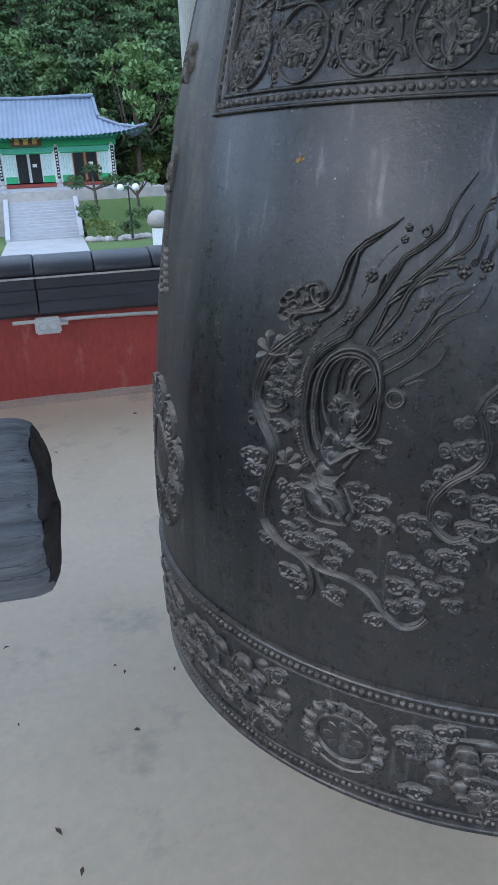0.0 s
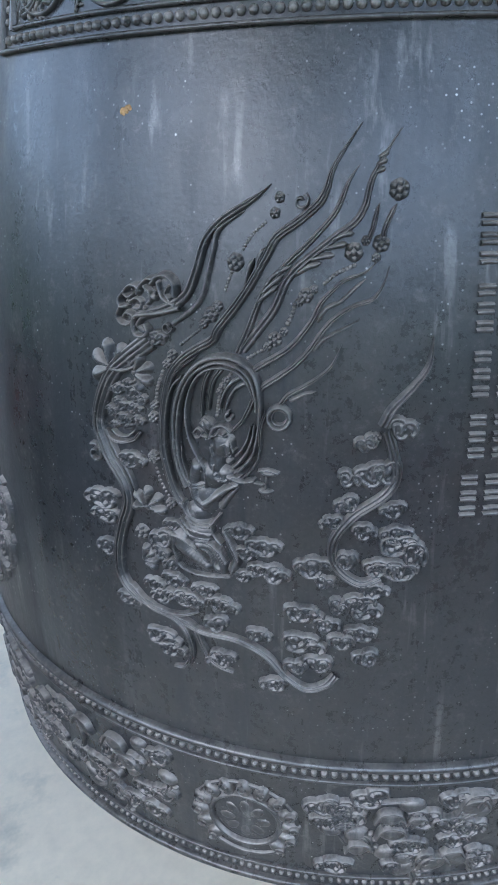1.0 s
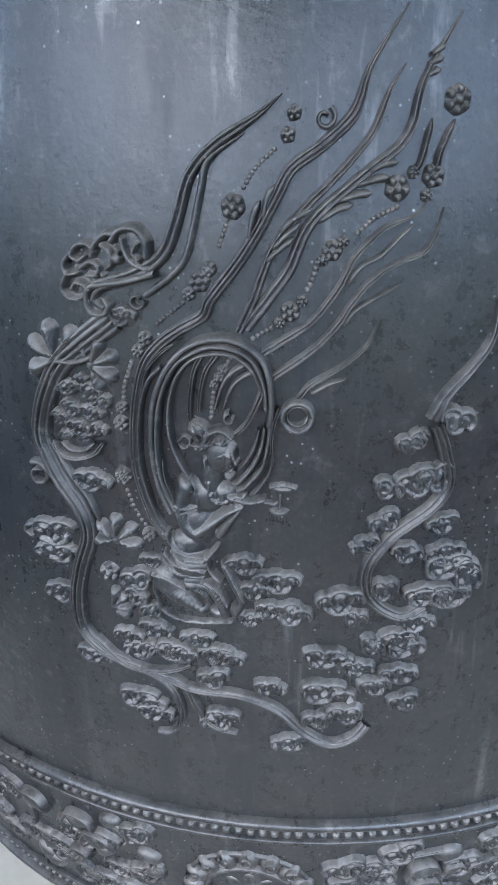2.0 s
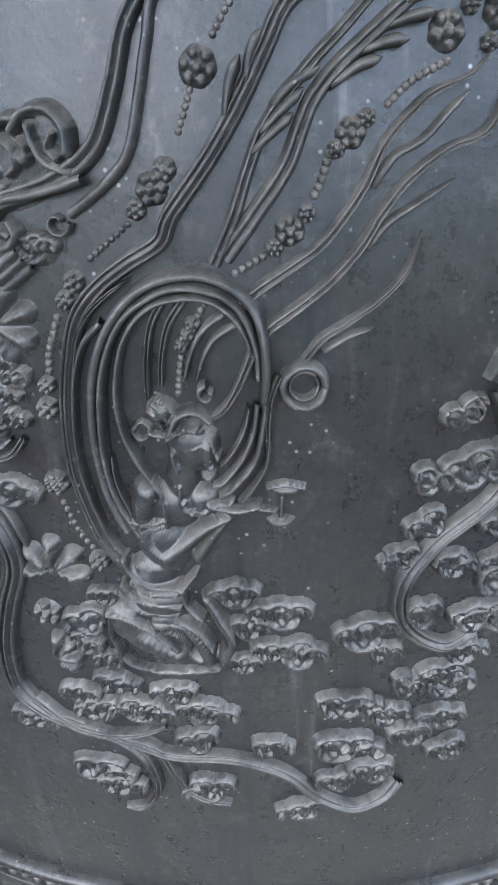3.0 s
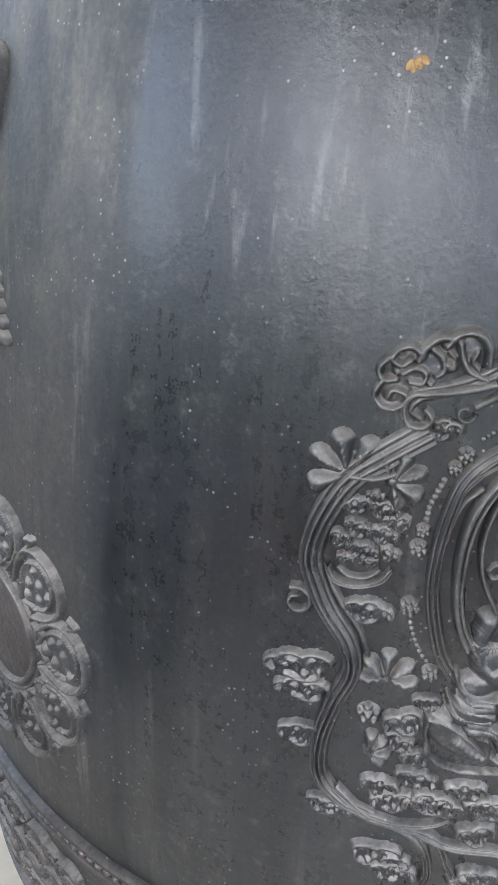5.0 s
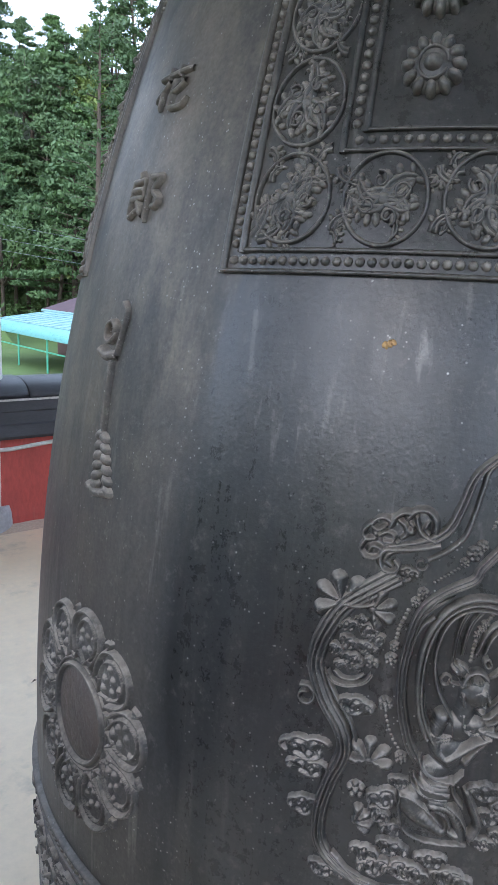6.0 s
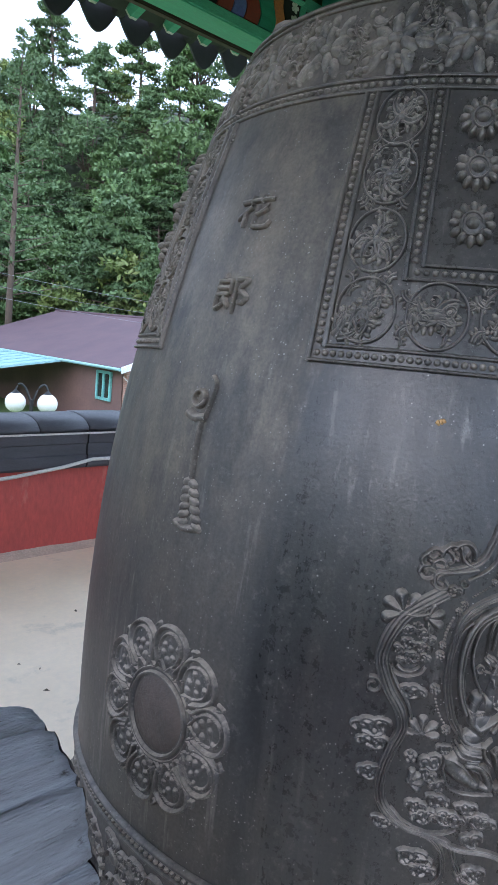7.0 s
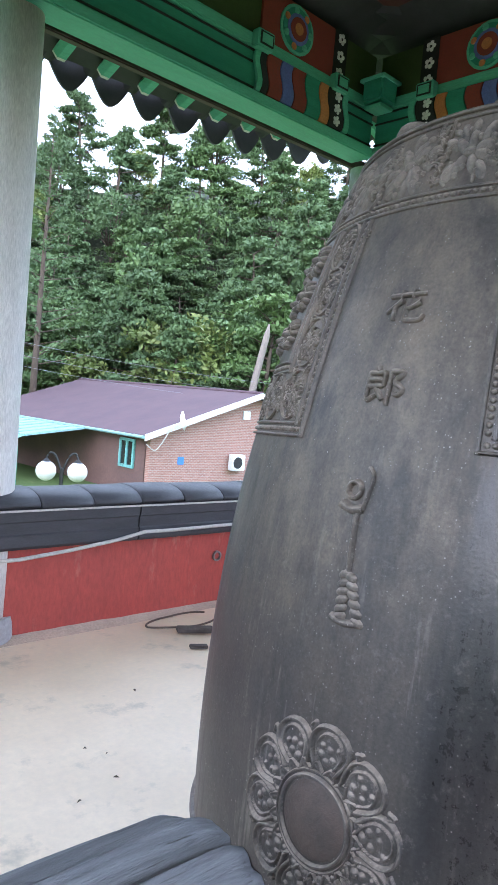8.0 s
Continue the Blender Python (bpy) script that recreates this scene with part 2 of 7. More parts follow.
LEAF = mat("broad_leaf", (0.09, 0.165, 0.05), (0.12, 0.20, 0.06), (0.5, 0.7), 0, 0.5, 5, 0, rnd=0.25)
LEAF_Y = mat("light_leaf", (0.18, 0.22, 0.05), (0.14, 0.20, 0.05), (0.5, 0.7), 0, 0.6, 5, 0, rnd=0.2)
STEEL = mat("grey_steel", (0.3, 0.3, 0.31), (0.25, 0.25, 0.26), (0.35, 0.5), 0.8)
GLASS = mat("dark_glass", (0.02, 0.022, 0.024), (0.03, 0.03, 0.03), (0.08, 0.15), bump=0)
SIGNBLUE = mat("sign_blue", (0.06, 0.22, 0.62), (0.07, 0.25, 0.65))
SIGNBROWN = mat("sign_brown", (0.14, 0.05, 0.02), (0.10, 0.04, 0.02))
GOLD = mat("gold_letter", (0.65, 0.35, 0.08), (0.55, 0.3, 0.07), (0.3, 0.5))


# bare leaf-litter under the trees where the ground climbs
gn, gl = GRASS.node_tree.nodes, GRASS.node_tree.links
gpos, gsep, grng, gmix = gn.new("ShaderNodeNewGeometry"), gn.new("ShaderNodeSeparateXYZ"), gn.new("ShaderNodeMapRange"), gn.new("ShaderNodeMix")
gmix.data_type = "RGBA"
gl.new(gpos.outputs["Position"], gsep.inputs[0])
gl.new(gsep.outputs["Z"], grng.inputs["Value"])
grng.inputs["From Min"].default_value, grng.inputs["From Max"].default_value = -0.4, 0.6
gsrc = gn["Principled BSDF"].inputs["Base Color"].links[0].from_socket
gl.new(grng.outputs[0], gmix.inputs[0])
gl.new(gsrc, gmix.inputs[6])
gmix.inputs[7].default_value = (0.035, 0.045, 0.02, 1)
gl.new(gmix.outputs[2], gn["Principled BSDF"].inputs["Base Color"])

# ---- mesh helpers ----
def part(name, bm, material, parent=None, label="", smooth=False):
    """Links a bmesh, or (vertices, faces), as one mesh object under a thing or part."""
    me = bpy.data.meshes.new(name)
    if isinstance(bm, tuple):
        me.from_pydata([tuple(v) for v in bm[0]], [], [tuple(f) for f in bm[1]])
    else:
        bm.to_mesh(me)
        bm.free()
    if smooth:
        me.shade_smooth()
    me.materials.append(material)
    ob = new(name, me)
    if parent:
        ob.parent = parent
    if label:
        ob["label"] = label
    return ob


def thing(name, m, label, category, group="", kind=""):
    ob = new(name)
    ob.matrix_world = m
    ob.empty_display_size = 0.1
    return tagged(ob, label, category, group, kind)


def box(bm, cx, cy, cz, sx, sy, sz, bevel=0.0, turn=0.0):
    r = bmesh.ops.create_cube(bm, size=1.0, matrix=Matrix.Translation((cx, cy, cz)) @ Matrix.Rotation(radians(turn), 4, "Z") @ Matrix.Diagonal((sx, sy, sz, 1)))
    if bevel:
        es = list({e for v in r["verts"] for e in v.link_edges})
        bmesh.ops.bevel(bm, geom=es, offset=bevel, segments=2, affect="EDGES")
    return r


def boxed(*a, **k):
    bm = bmesh.new()
    box(bm, *a, **k)
    return bm


def lathe(profile, n=48, cx=0.0, cy=0.0):
    """(vertices, faces) of a profile of (radius, z) turned about an upright axis."""
    vs = [(cx + r * math.cos(2 * math.pi * i / n), cy + r * math.sin(2 * math.pi * i / n), z) for r, z in profile for i in range(n)]
    fs = [(k * n + i, k * n + (i + 1) % n, (k + 1) * n + (i + 1) % n, (k + 1) * n + i) for k in range(len(profile) - 1) for i in range(n)]
    return vs, fs


def tube(points, radii, n=8, caps=True):
    """(vertices, faces) of a round bar along points; radii: one or one each."""
    pts = [Vector(p) for p in points]
    if isinstance(radii, (int, float)):
        radii = [radii] * len(pts)
    vs, fs = [], []
    for i, p in enumerate(pts):
        d = (pts[min(i + 1, len(pts) - 1)] - pts[max(i - 1, 0)]).normalized()
        ref = Vector((0, 0, 1)) if abs(d.z) < 0.9 else Vector((1, 0, 0))
        a = d.cross(ref).normalized()
        b = a.cross(d)
        for k in range(n):
            t = 2 * math.pi * k / n
            vs.append(tuple(p + radii[i] * (math.cos(t) * a + math.sin(t) * b)))
    for i in range(len(pts) - 1):
        for k in range(n):
            fs.append((i * n + k, i * n + (k + 1) % n, (i + 1) * n + (k + 1) % n, (i + 1) * n + k))
    if caps:
        fs.append(tuple(range(n))[::-1])
        fs.append(tuple(range((len(pts) - 1) * n, len(pts) * n)))
    return vs, fs


def merge(*pieces):
    vs, fs = [], []
    for v, f in pieces:
        o = len(vs)
        vs.extend(tuple(p) for p in v)
        fs.extend(tuple(i + o for i in q) for q in f)
    return vs, fs


def prism(outline, z0, z1):
    """(vertices, faces) of an outline of (x, y) drawn up from z0 to z1."""
    n = len(outline)
    vs = [(x, y, z0) for x, y in outline] + [(x, y, z1) for x, y in outline]
    fs = [tuple(range(n))[::-1], tuple(range(n, 2 * n))] + [(i, (i + 1) % n, n + (i + 1) % n, n + i) for i in range(n)]
    return vs, fs


PAV = 9.0  # degrees by which the pavilion, hall and log are turned
GROUND = -2.9


def pav(u, v, z=0.0, turn=0.0):
    """A pose in the pavilion's own directions: u along the north wall, v towards it."""
    return pose(0, 0, 0, 0, 0, PAV) @ pose(u, v, z, 0, 0, turn)

# ---- ground and hills: one sheet ----
def hill(x, y):
    """Height of the ground: level by the temple, a wooded slope to the north and east."""
    r, az = math.hypot(x, y), math.degrees(math.atan2(y, x))
    r0 = 47 + 17 * min(max((az - 62) / 24, 0), 1)
    side = min(max((az + 20) / 50, 0), 1) * min(max((185 - az) / 50, 0), 1) if az > -20 else 0.0
    k = min(max((r - r0) / 60, 0), 1)
    rise = 34 * k * k * (3 - 2 * k) if r < 400 else 34.0
    bumps = 1.5 * noise.noise(Vector((x * 0.03, y * 0.03, 0))) * min(max((r - r0) / 20, 0), 1)
    return GROUND + side * (rise + bumps)


radii_ = [0, 6, 12, 18, 24, 30, 36, 42, 46, 50, 54, 58, 62, 66, 70, 76, 82, 90, 100, 115, 140, 180, 260, 500, 1200, 3000]
gv = [(0, 0, GROUND)]
for r_ in radii_[1:]:
    gv += [(r_ * math.cos(2 * math.pi * i / 144), r_ * math.sin(2 * math.pi * i / 144), hill(r_ * math.cos(2 * math.pi * i / 144), r_ * math.sin(2 * math.pi * i / 144))) for i in range(144)]
gf = [(0, 1 + i, 1 + (i + 1) % 144) for i in range(144)]
for k in range(len(radii_) - 2):
    gf += [(1 + k * 144 + i, 1 + (k + 1) * 144 + i, 1 + (k + 1) * 144 + (i + 1) % 144, 1 + k * 144 + (i + 1) % 144) for i in range(144)]
ground = part("ground", (gv, gf), GRASS, None, "", True)
tagged(ground, "grassy temple ground rising to a wooded hillside", "ground", kind="structure")

# ---- pavilion: base, floor, parapet walls ----
HALF = 3.55
base = part("foundation", boxed(0, 0, (GROUND - 0.12) / 2, 2 * HALF + 1.2, 2 * HALF + 1.2, -GROUND - 0.13), STONE)
base.matrix_world = pav(0, 0)
tagged(base, "raised stone foundation under the bell pavilion", "foundation", kind="structure")
bm = bmesh.new()
bmesh.ops.create_grid(bm, x_segments=60, y_segments=60, size=HALF + 0.6)
for v in bm.verts:
    v.co.z = 0.006 * noise.noise(Vector((v.co.x * 0.8, v.co.y * 0.8, 3)))
g_ = bmesh.ops.extrude_face_region(bm, geom=bm.faces[:])
for v in g_["geom"]:
    if isinstance(v, bmesh.types.BMVert):
        v.co.z = -0.12
bmesh.ops.recalc_face_normals(bm, faces=bm.faces[:])
floor = part("floor", bm, CONCRETE, None, "", True)
floor.matrix_world = pav(0, 0)
tagged(floor, "pale stained concrete floor slab of the pavilion", "floor", kind="structure")


def parapet(name, turn, full):
    """Red rendered parapet with a rounded dark coping in lengths, a ribbed dark fascia and a mortar fillet."""
    w = thing(name, pav(0, 0, 0, turn), "red painted parapet wall with dark rounded coping", "wall", kind="structure")
    L = HALF - 0.12
    bm = bmesh.new()
    bmesh.ops.create_grid(bm, x_segments=60, y_segments=8, size=1.0)
    for v in bm.verts:
        x, y = v.co.x, v.co.y
        v.co = (x * L, HALF - 0.13 + 0.004 * noise.noise(Vector((x * 6, y * 3, turn))), 0.31 + y * 0.31)
    box(bm, 0, HALF - 0.01, 0.31, 2 * L, 0.225, 0.62)
    part("render_coat", bm, RED, w)
    bm = bmesh.new()
    prof = [(HALF - 0.22, 0.0), (HALF - 0.19, 0.01), (HALF - 0.16, 0.016), (HALF - 0.125, 0.035)]
    vs, fs = [], []
    for i in range(81):
        x = -L + 2 * L * i / 80
        k = 0.03 * noise.noise(Vector((x * 2.2, turn, 1)))
        vs += [(x, y + (0.5 - j / 6) * k, z + (0.008 * noise.noise(Vector((x * 5, j, turn))) if j else 0)) for j, (y, z) in enumerate(prof)]
    fs = [(i * 4 + j, (i + 1) * 4 + j, (i + 1) * 4 + j + 1, i * 4 + j + 1) for i in range(80) for j in range(3)]
    bm.free()
    part("fillet", (vs, fs), SKIRT, w, "rough grey mortar fillet", True)
    # fascia in long lengths and round cap pieces, each with its own joint
    n = 6
    step = 2 * L / n
    shared = None
    for i in range(n):
        vs, fs = [], []
        ring = [(-0.20, 0.60), (-0.215, 0.62), (-0.215, 0.69), (-0.205, 0.70), (-0.205, 0.77), (-0.215, 0.78), (-0.22, 0.845), (-0.205, 0.86), (0.205, 0.86), (0.215, 0.6)]
        if shared is None:
            for x in (-step / 2 + 0.006, step / 2 - 0.006):
                vs += [(x, y, z) for y, z in ring]
            k = len(ring)
            fs = [tuple(range(k)), tuple(range(k, 2 * k))[::-1]] + [(j, k + j, k + (j + 1) % k, (j + 1) % k) for j in range(k)]
            ob = part("fascia", (vs, fs), COPING, w)
            shared = ob.data
        else:
            ob = new("fascia", shared)
            ob.parent = w
        ob.location = (-L + (i + 0.5) * step, HALF, 0)
        if not full:
            break
    if not full:
        ob.scale.x, ob.location.x = n, 0
    n2 = 18 if full else 1
    step = 2 * L / n2
    cap = None
    for i in range(n2):
        if cap is None:
            vs, fs = [], []
            arc = [(-0.225, 0.865), (-0.235, 0.885)] + [(-0.225 * math.cos(a), 0.885 + 0.085 * math.sin(a)) for a in [math.pi * j / 12 for j in range(1, 12)]] + [(0.235, 0.885), (0.225, 0.865)]
            xs = [-step / 2 + 0.003, -step / 2 + 0.014, step / 2 - 0.014, step / 2 - 0.003]
            for x, s in zip(xs, (0.95, 1.0, 1.0, 0.95)):
                vs += [(x, y * s, 0.865 + (z - 0.865) * s) for y, z in arc]
            k = len(arc)
            for a in range(3):
                fs += [(a * k + j, (a + 1) * k + j, (a + 1) * k + (j + 1) % k, a * k + (j + 1) % k) for j in range(k)]
            fs += [tuple(range(k)), tuple(range(3 * k, 4 * k))[::-1]]
            ob = part("coping", (vs, fs), COPING, w, "", True)
            cap = ob.data
        else:
            ob = new("coping", cap)
            ob.parent = w
        ob.location = (-L + (i + 0.5) * step, HALF + 0.004 * math.sin(i * 2.3), 0.004 * math.sin(i * 1.7))
    return w


wall_north = parapet("wall_north", 0, True)
for nm, tn in (("wall_west", 90), ("wall_south", 180), ("wall_east", 270)):
    parapet(nm, tn, False)

# white strip of light along the fascia, modelled as a pale bar; cable, junction box
strip = part("trim_strip", boxed(0, HALF - 0.232, 0.852, 2 * HALF - 0.5, 0.012, 0.012), CABLE, wall_north, "thin pale strip standing in for a line of light")

cable_pts = [(-1.32, 0.553), (-0.9, 0.556), (-0.5, 0.545), (-0.1, 0.535), (0.25, 0.528), (0.6, 0.56), (0.95, 0.60), (1.18, 0.645), (1.4, 0.64), (2.0, 0.65), (3.3, 0.655)]
cable = part("white_cable", tube([(u, HALF - 0.232 - (0.006 if i % 2 else 0), z + 0.02) for i, (u, z) in enumerate(cable_pts)], 0.013, 8), CABLE, None, "", True)
cable.matrix_world = pav(0, 0)
tagged(cable, "white plastic cable running along the red parapet", "cable")
blk = part("black_cable", tube([(u, HALF - 0.225, z) for u, z in [(-2.6, 0.41), (-2.1, 0.44), (-1.75, 0.47), (-1.5, 0.53), (-1.42, 0.55)]], 0.009, 6), BLACK, None, "", True)
blk.matrix_world = pav(0, 0)
tagged(blk, "thin black cable drooping along the red parapet", "cable")
jb = thing("junction_box", pav(-1.10, HALF - 0.215, 0.50), "white plastic weatherproof outlet box on the parapet", "outlet box")
part("body", boxed(0, -0.03, 0.045, 0.165, 0.06, 0.105, 0.01), PLASTIC, jb)
part("cover", boxed(0, -0.066, 0.045, 0.145, 0.012, 0.085, 0.005), PLASTIC, jb)
for sx in (-0.032, 0.032):
    part("socket", tuple(lathe([(0.0, 0.0), (0.022, 0.0), (0.026, 0.006), (0.026, 0.0)], 16)), PLASTIC, jb).matrix_local = pose(sx, -0.074, 0.045, 90, 0, 0)
part("cable_gland", tube([(0.08, -0.03, 0.05), (0.13, -0.025, 0.052)], 0.014, 10), PLASTIC, jb)


# ---- pavilion: posts, beams, eaves, ceiling ----
def post(u, v):
    p = thing("pillar", pav(u, v, 0), "round pale painted wooden pavilion pillar on a stone base", "pillar", "pavilion pillars")
    pr = [(0.0, 0.16), (0.165, 0.16), (0.168, 0.6), (0.166, 2.0), (0.163, 3.2), (0.16, 3.86), (0.0, 3.86)]
    part("shaft", lathe(pr, 40), POST, p, "", True)
    part("plinth", lathe([(0.0, 0.0), (0.215, 0.0), (0.215, 0.06), (0.21, 0.12), (0.2, 0.16), (0.0, 0.16)], 40), STONE, p, "granite plinth")
    return p


P0 = post(0.115, HALF)
for u_, v_ in ((-HALF, HALF), (HALF, HALF), (HALF, 0), (HALF, -HALF), (0, -HALF), (-HALF, -HALF), (-HALF, 0)):
    copy_thing(P0, pav(u_, v_, 0))

BEAM = 3.92


def painted_beam(turn, detail):
    """Eave beam on the posts: green plank with mint edges, brown rail beneath, and bands of painted pattern at its ends."""
    b = thing("eave_beam", pav(0, 0, 0, turn), "green painted timber eave beam with colourful patterned ends", "beam", "pavilion eave beams")
    L = HALF - 0.12
    part("plank", boxed(0, HALF, BEAM + 0.24, 2 * L, 0.2, 0.30, 0.01), GREEN, b)
    part("lower_rail", boxed(0, HALF - 0.02, BEAM + 0.04, 2 * L, 0.26, 0.09, 0.012), MINT, b, "mint green lower rail")
    part("upper_rail", boxed(0, HALF - 0.01, BEAM + 0.45, 2 * L, 0.23, 0.10, 0.012), MINT, b, "mint green upper rail")
    part("frieze", boxed(0, HALF, BEAM + 0.70, 2 * L, 0.16, 0.40), DARKGREEN, b, "dark green frieze board")
    for z in (0.115, 0.30, 0.385):
        part("groove_line", boxed(0, HALF - 0.103, BEAM + z, 2 * L, 0.012, 0.014), BLACK, b)
    part("outer_rail", boxed(0, HALF + 0.28, BEAM + 0.09, 2 * L + 1.0, 0.07, 0.10, 0.01), BROWNBEAM, b, "dark brown eave rail")
    if detail:
        for sx in (-1, 1):
            for k, (xo, w_, m_) in enumerate(((1.97, 0.05, MINT), (2.03, 0.06, BLACK), (2.14, 0.14, PRED), (2.28, 0.12, PBLUE), (2.42, 0.14, PRED), (2.58, 0.16, GREEN), (2.72, 0.10, PORANGE), (2.87, 0.18, BLACK), (3.0, 0.06, MINT))):
                x = sx * xo
                vs = []
                for j in range(13):
                    z = BEAM + 0.09 + 0.31 * j / 12
                    o = 0.022 * math.sin(j * 0.5)
                    vs += [(x + o - w_ / 2, HALF - 0.11, z), (x + o + w_ / 2, HALF - 0.11, z), (x + o + w_ / 2, HALF - 0.136 - 0.002 * k, z), (x + o - w_ / 2, HALF - 0.136 - 0.002 * k, z)]
                fs = [(4 * j + a, 4 * j + (a + 1) % 4, 4 * j + 4 + (a + 1) % 4, 4 * j + 4 + a) for j in range(12) for a in range(4)] + [(0, 1, 2, 3), (51, 50, 49, 48)]
                part("painted_band", (vs, fs), m_, b)
            for j in range(3):
                fl = [lathe([(0.0, 0.004), (0.011, 0.003), (0.013, 0.0)], 10)]
                for a in range(5):
                    t = 2 * math.pi * a / 5
                    fl.append(lathe([(0.0, 0.004), (0.008, 0.003), (0.010, 0.0)], 8, 0.017 * math.cos(t), 0.017 * math.sin(t)))
                part("painted_flower", merge(*fl), PWHITE, b).matrix_local = pose(sx * 2.87 + 0.012, HALF - 0.153, BEAM + 0.15 + 0.1 * j, 90, 0, 0) @ Matrix.Scale(1.7, 4)
            for xo in (1.97, 2.87):
                blk_ = part("bearing_block", boxed(sx * xo, HALF - 0.16, BEAM + 0.45, 0.17, 0.08, 0.13, 0.008), MINT, b, "mint bearing block edged in black")
                part("block_face", boxed(sx * xo, HALF - 0.203, BEAM + 0.45, 0.135, 0.006, 0.095), BLACK, blk_)
                part("block_face", boxed(sx * xo, HALF - 0.208, BEAM + 0.45, 0.105, 0.006, 0.068), MINT, blk_)
            # round flower on the frieze above
            fr_ = part("frieze_board", boxed(sx * 2.42, HALF - 0.095, BEAM + 0.70, 0.86, 0.025, 0.40), PRED, b, "red painted frieze panel")
            for rr_, mm_, dd_ in ((0.19, MINT, 0.0), (0.165, GREEN, 0.006), (0.12, PBLUE, 0.012), (0.09, PRED, 0.018), (0.045, PORANGE, 0.024)):
                part("painted_ring", lathe([(0.0, 0.012), (rr_, 0.012), (rr_, 0.0)], 20), mm_, fr_).matrix_local = pose(sx * 2.36, HALF - 0.108 - dd_, BEAM + 0.70, 90, 0, 0)
            for k in range(7):
                t = 2 * math.pi * k / 7
                part("painted_petal", lathe([(0.0, 0.008), (0.024, 0.006), (0.03, 0.0)], 10), (MINT, PORANGE)[k % 2], fr_).matrix_local = pose(sx * 2.36 + 0.14 * math.cos(t), HALF - 0.128, BEAM + 0.70 + 0.14 * math.sin(t), 90, 0, 0)
            part("flower_strip", boxed(sx * 2.9, HALF - 0.1, BEAM + 0.70, 0.16, 0.03, 0.42), BLACK, fr_, "black strip of white flowers")
            for j in range(3):
                part("painted_flower", merge(*[lathe([(0.0, 0.008), (0.016, 0.006), (0.02, 0.0)], 8, 0.03 * math.cos(2 * math.pi * a / 5), 0.03 * math.sin(2 * math.pi * a / 5)) for a in range(5)]), PWHITE, fr_).matrix_local = pose(sx * 2.9, HALF - 0.118, BEAM + 0.56 + 0.14 * j, 90, 0, 0)
    return b


for tn in (0, 90, 180, 270):
    painted_beam(tn, tn in (0, 270))

# ---- the bell ----
BELL = Matrix(((0.99919, -0.0007, 0.04012, -0.0441), (-0.0007, 0.99939, 0.03489, -0.0384), (-0.04012, -0.03489, 0.99859, -0.0258), (0, 0, 0, 1)))
bell = thing("temple_bell", BELL, "huge dark bronze temple bell with cast reliefs hanging low", "bell")
RIM, TOP = 0.385, 2.29


def rad(z):
    """Outer radius of the bell's bare wall at height z."""
    t = z / 0.8 - 1.375
    return 0.8 * ((((0.003056 * t - 0.014632) * t - 0.098674) * t - 0.056405) * t + 1.0)


def on(th, z, h=0.0):
    """A point on the bell's wall: degrees round it, height, and metres proud of it."""
    r, a = rad(z) + h, radians(th)
    return (r * math.cos(a), r * math.sin(a), z)


prof = [(0.0, 2.365), (0.12, 2.362), (0.25, 2.352), (0.38, 2.335), (0.46, 2.318), (0.505, 2.303), (rad(TOP), TOP)]
zs = [TOP - (TOP - RIM) * i / 90 for i in range(1, 91)]
prof += [(rad(z), z) for z in zs]
prof += [(rad(RIM) - 0.012, RIM - 0.008), (rad(RIM) - 0.09, RIM - 0.006), (rad(RIM) - 0.10, RIM + 0.01), (0.68, 0.7), (0.66, 1.2), (0.60, 1.7), (0.45, 2.15), (0.0, 2.22)]
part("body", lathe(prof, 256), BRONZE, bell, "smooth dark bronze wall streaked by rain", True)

# ---- cast relief: strokes and bosses laid on the wall; places are (millimetres round the bell from a fixed line, height in millimetres) ----
LINE = 230.0


def at(s, z, h=0.0):
    """A point on the wall from metres round it, height and metres proud."""
    return on(LINE + math.degrees(s / 0.8), z, h)


def spline(pts, n):
    """n+1 points of a smooth line through pts, evenly by pieces."""
    p = [np.array(q, float) for q in pts]
    p = [2 * p[0] - p[1]] + p + [2 * p[-1] - p[-2]]
    out = []
    m = len(pts) - 1
    for k in range(n + 1):
        x = min(k * m / n, m - 1e-6)
        i, t = int(x), x - int(x)
        a, b, c, d = p[i], p[i + 1], p[i + 2], p[i + 3]
        out.append(0.5 * (2 * b + (c - a) * t + (2 * a - 5 * b + 4 * c - d) * t * t + (3 * b - 3 * c + d - a) * t ** 3))
    return np.array(out)


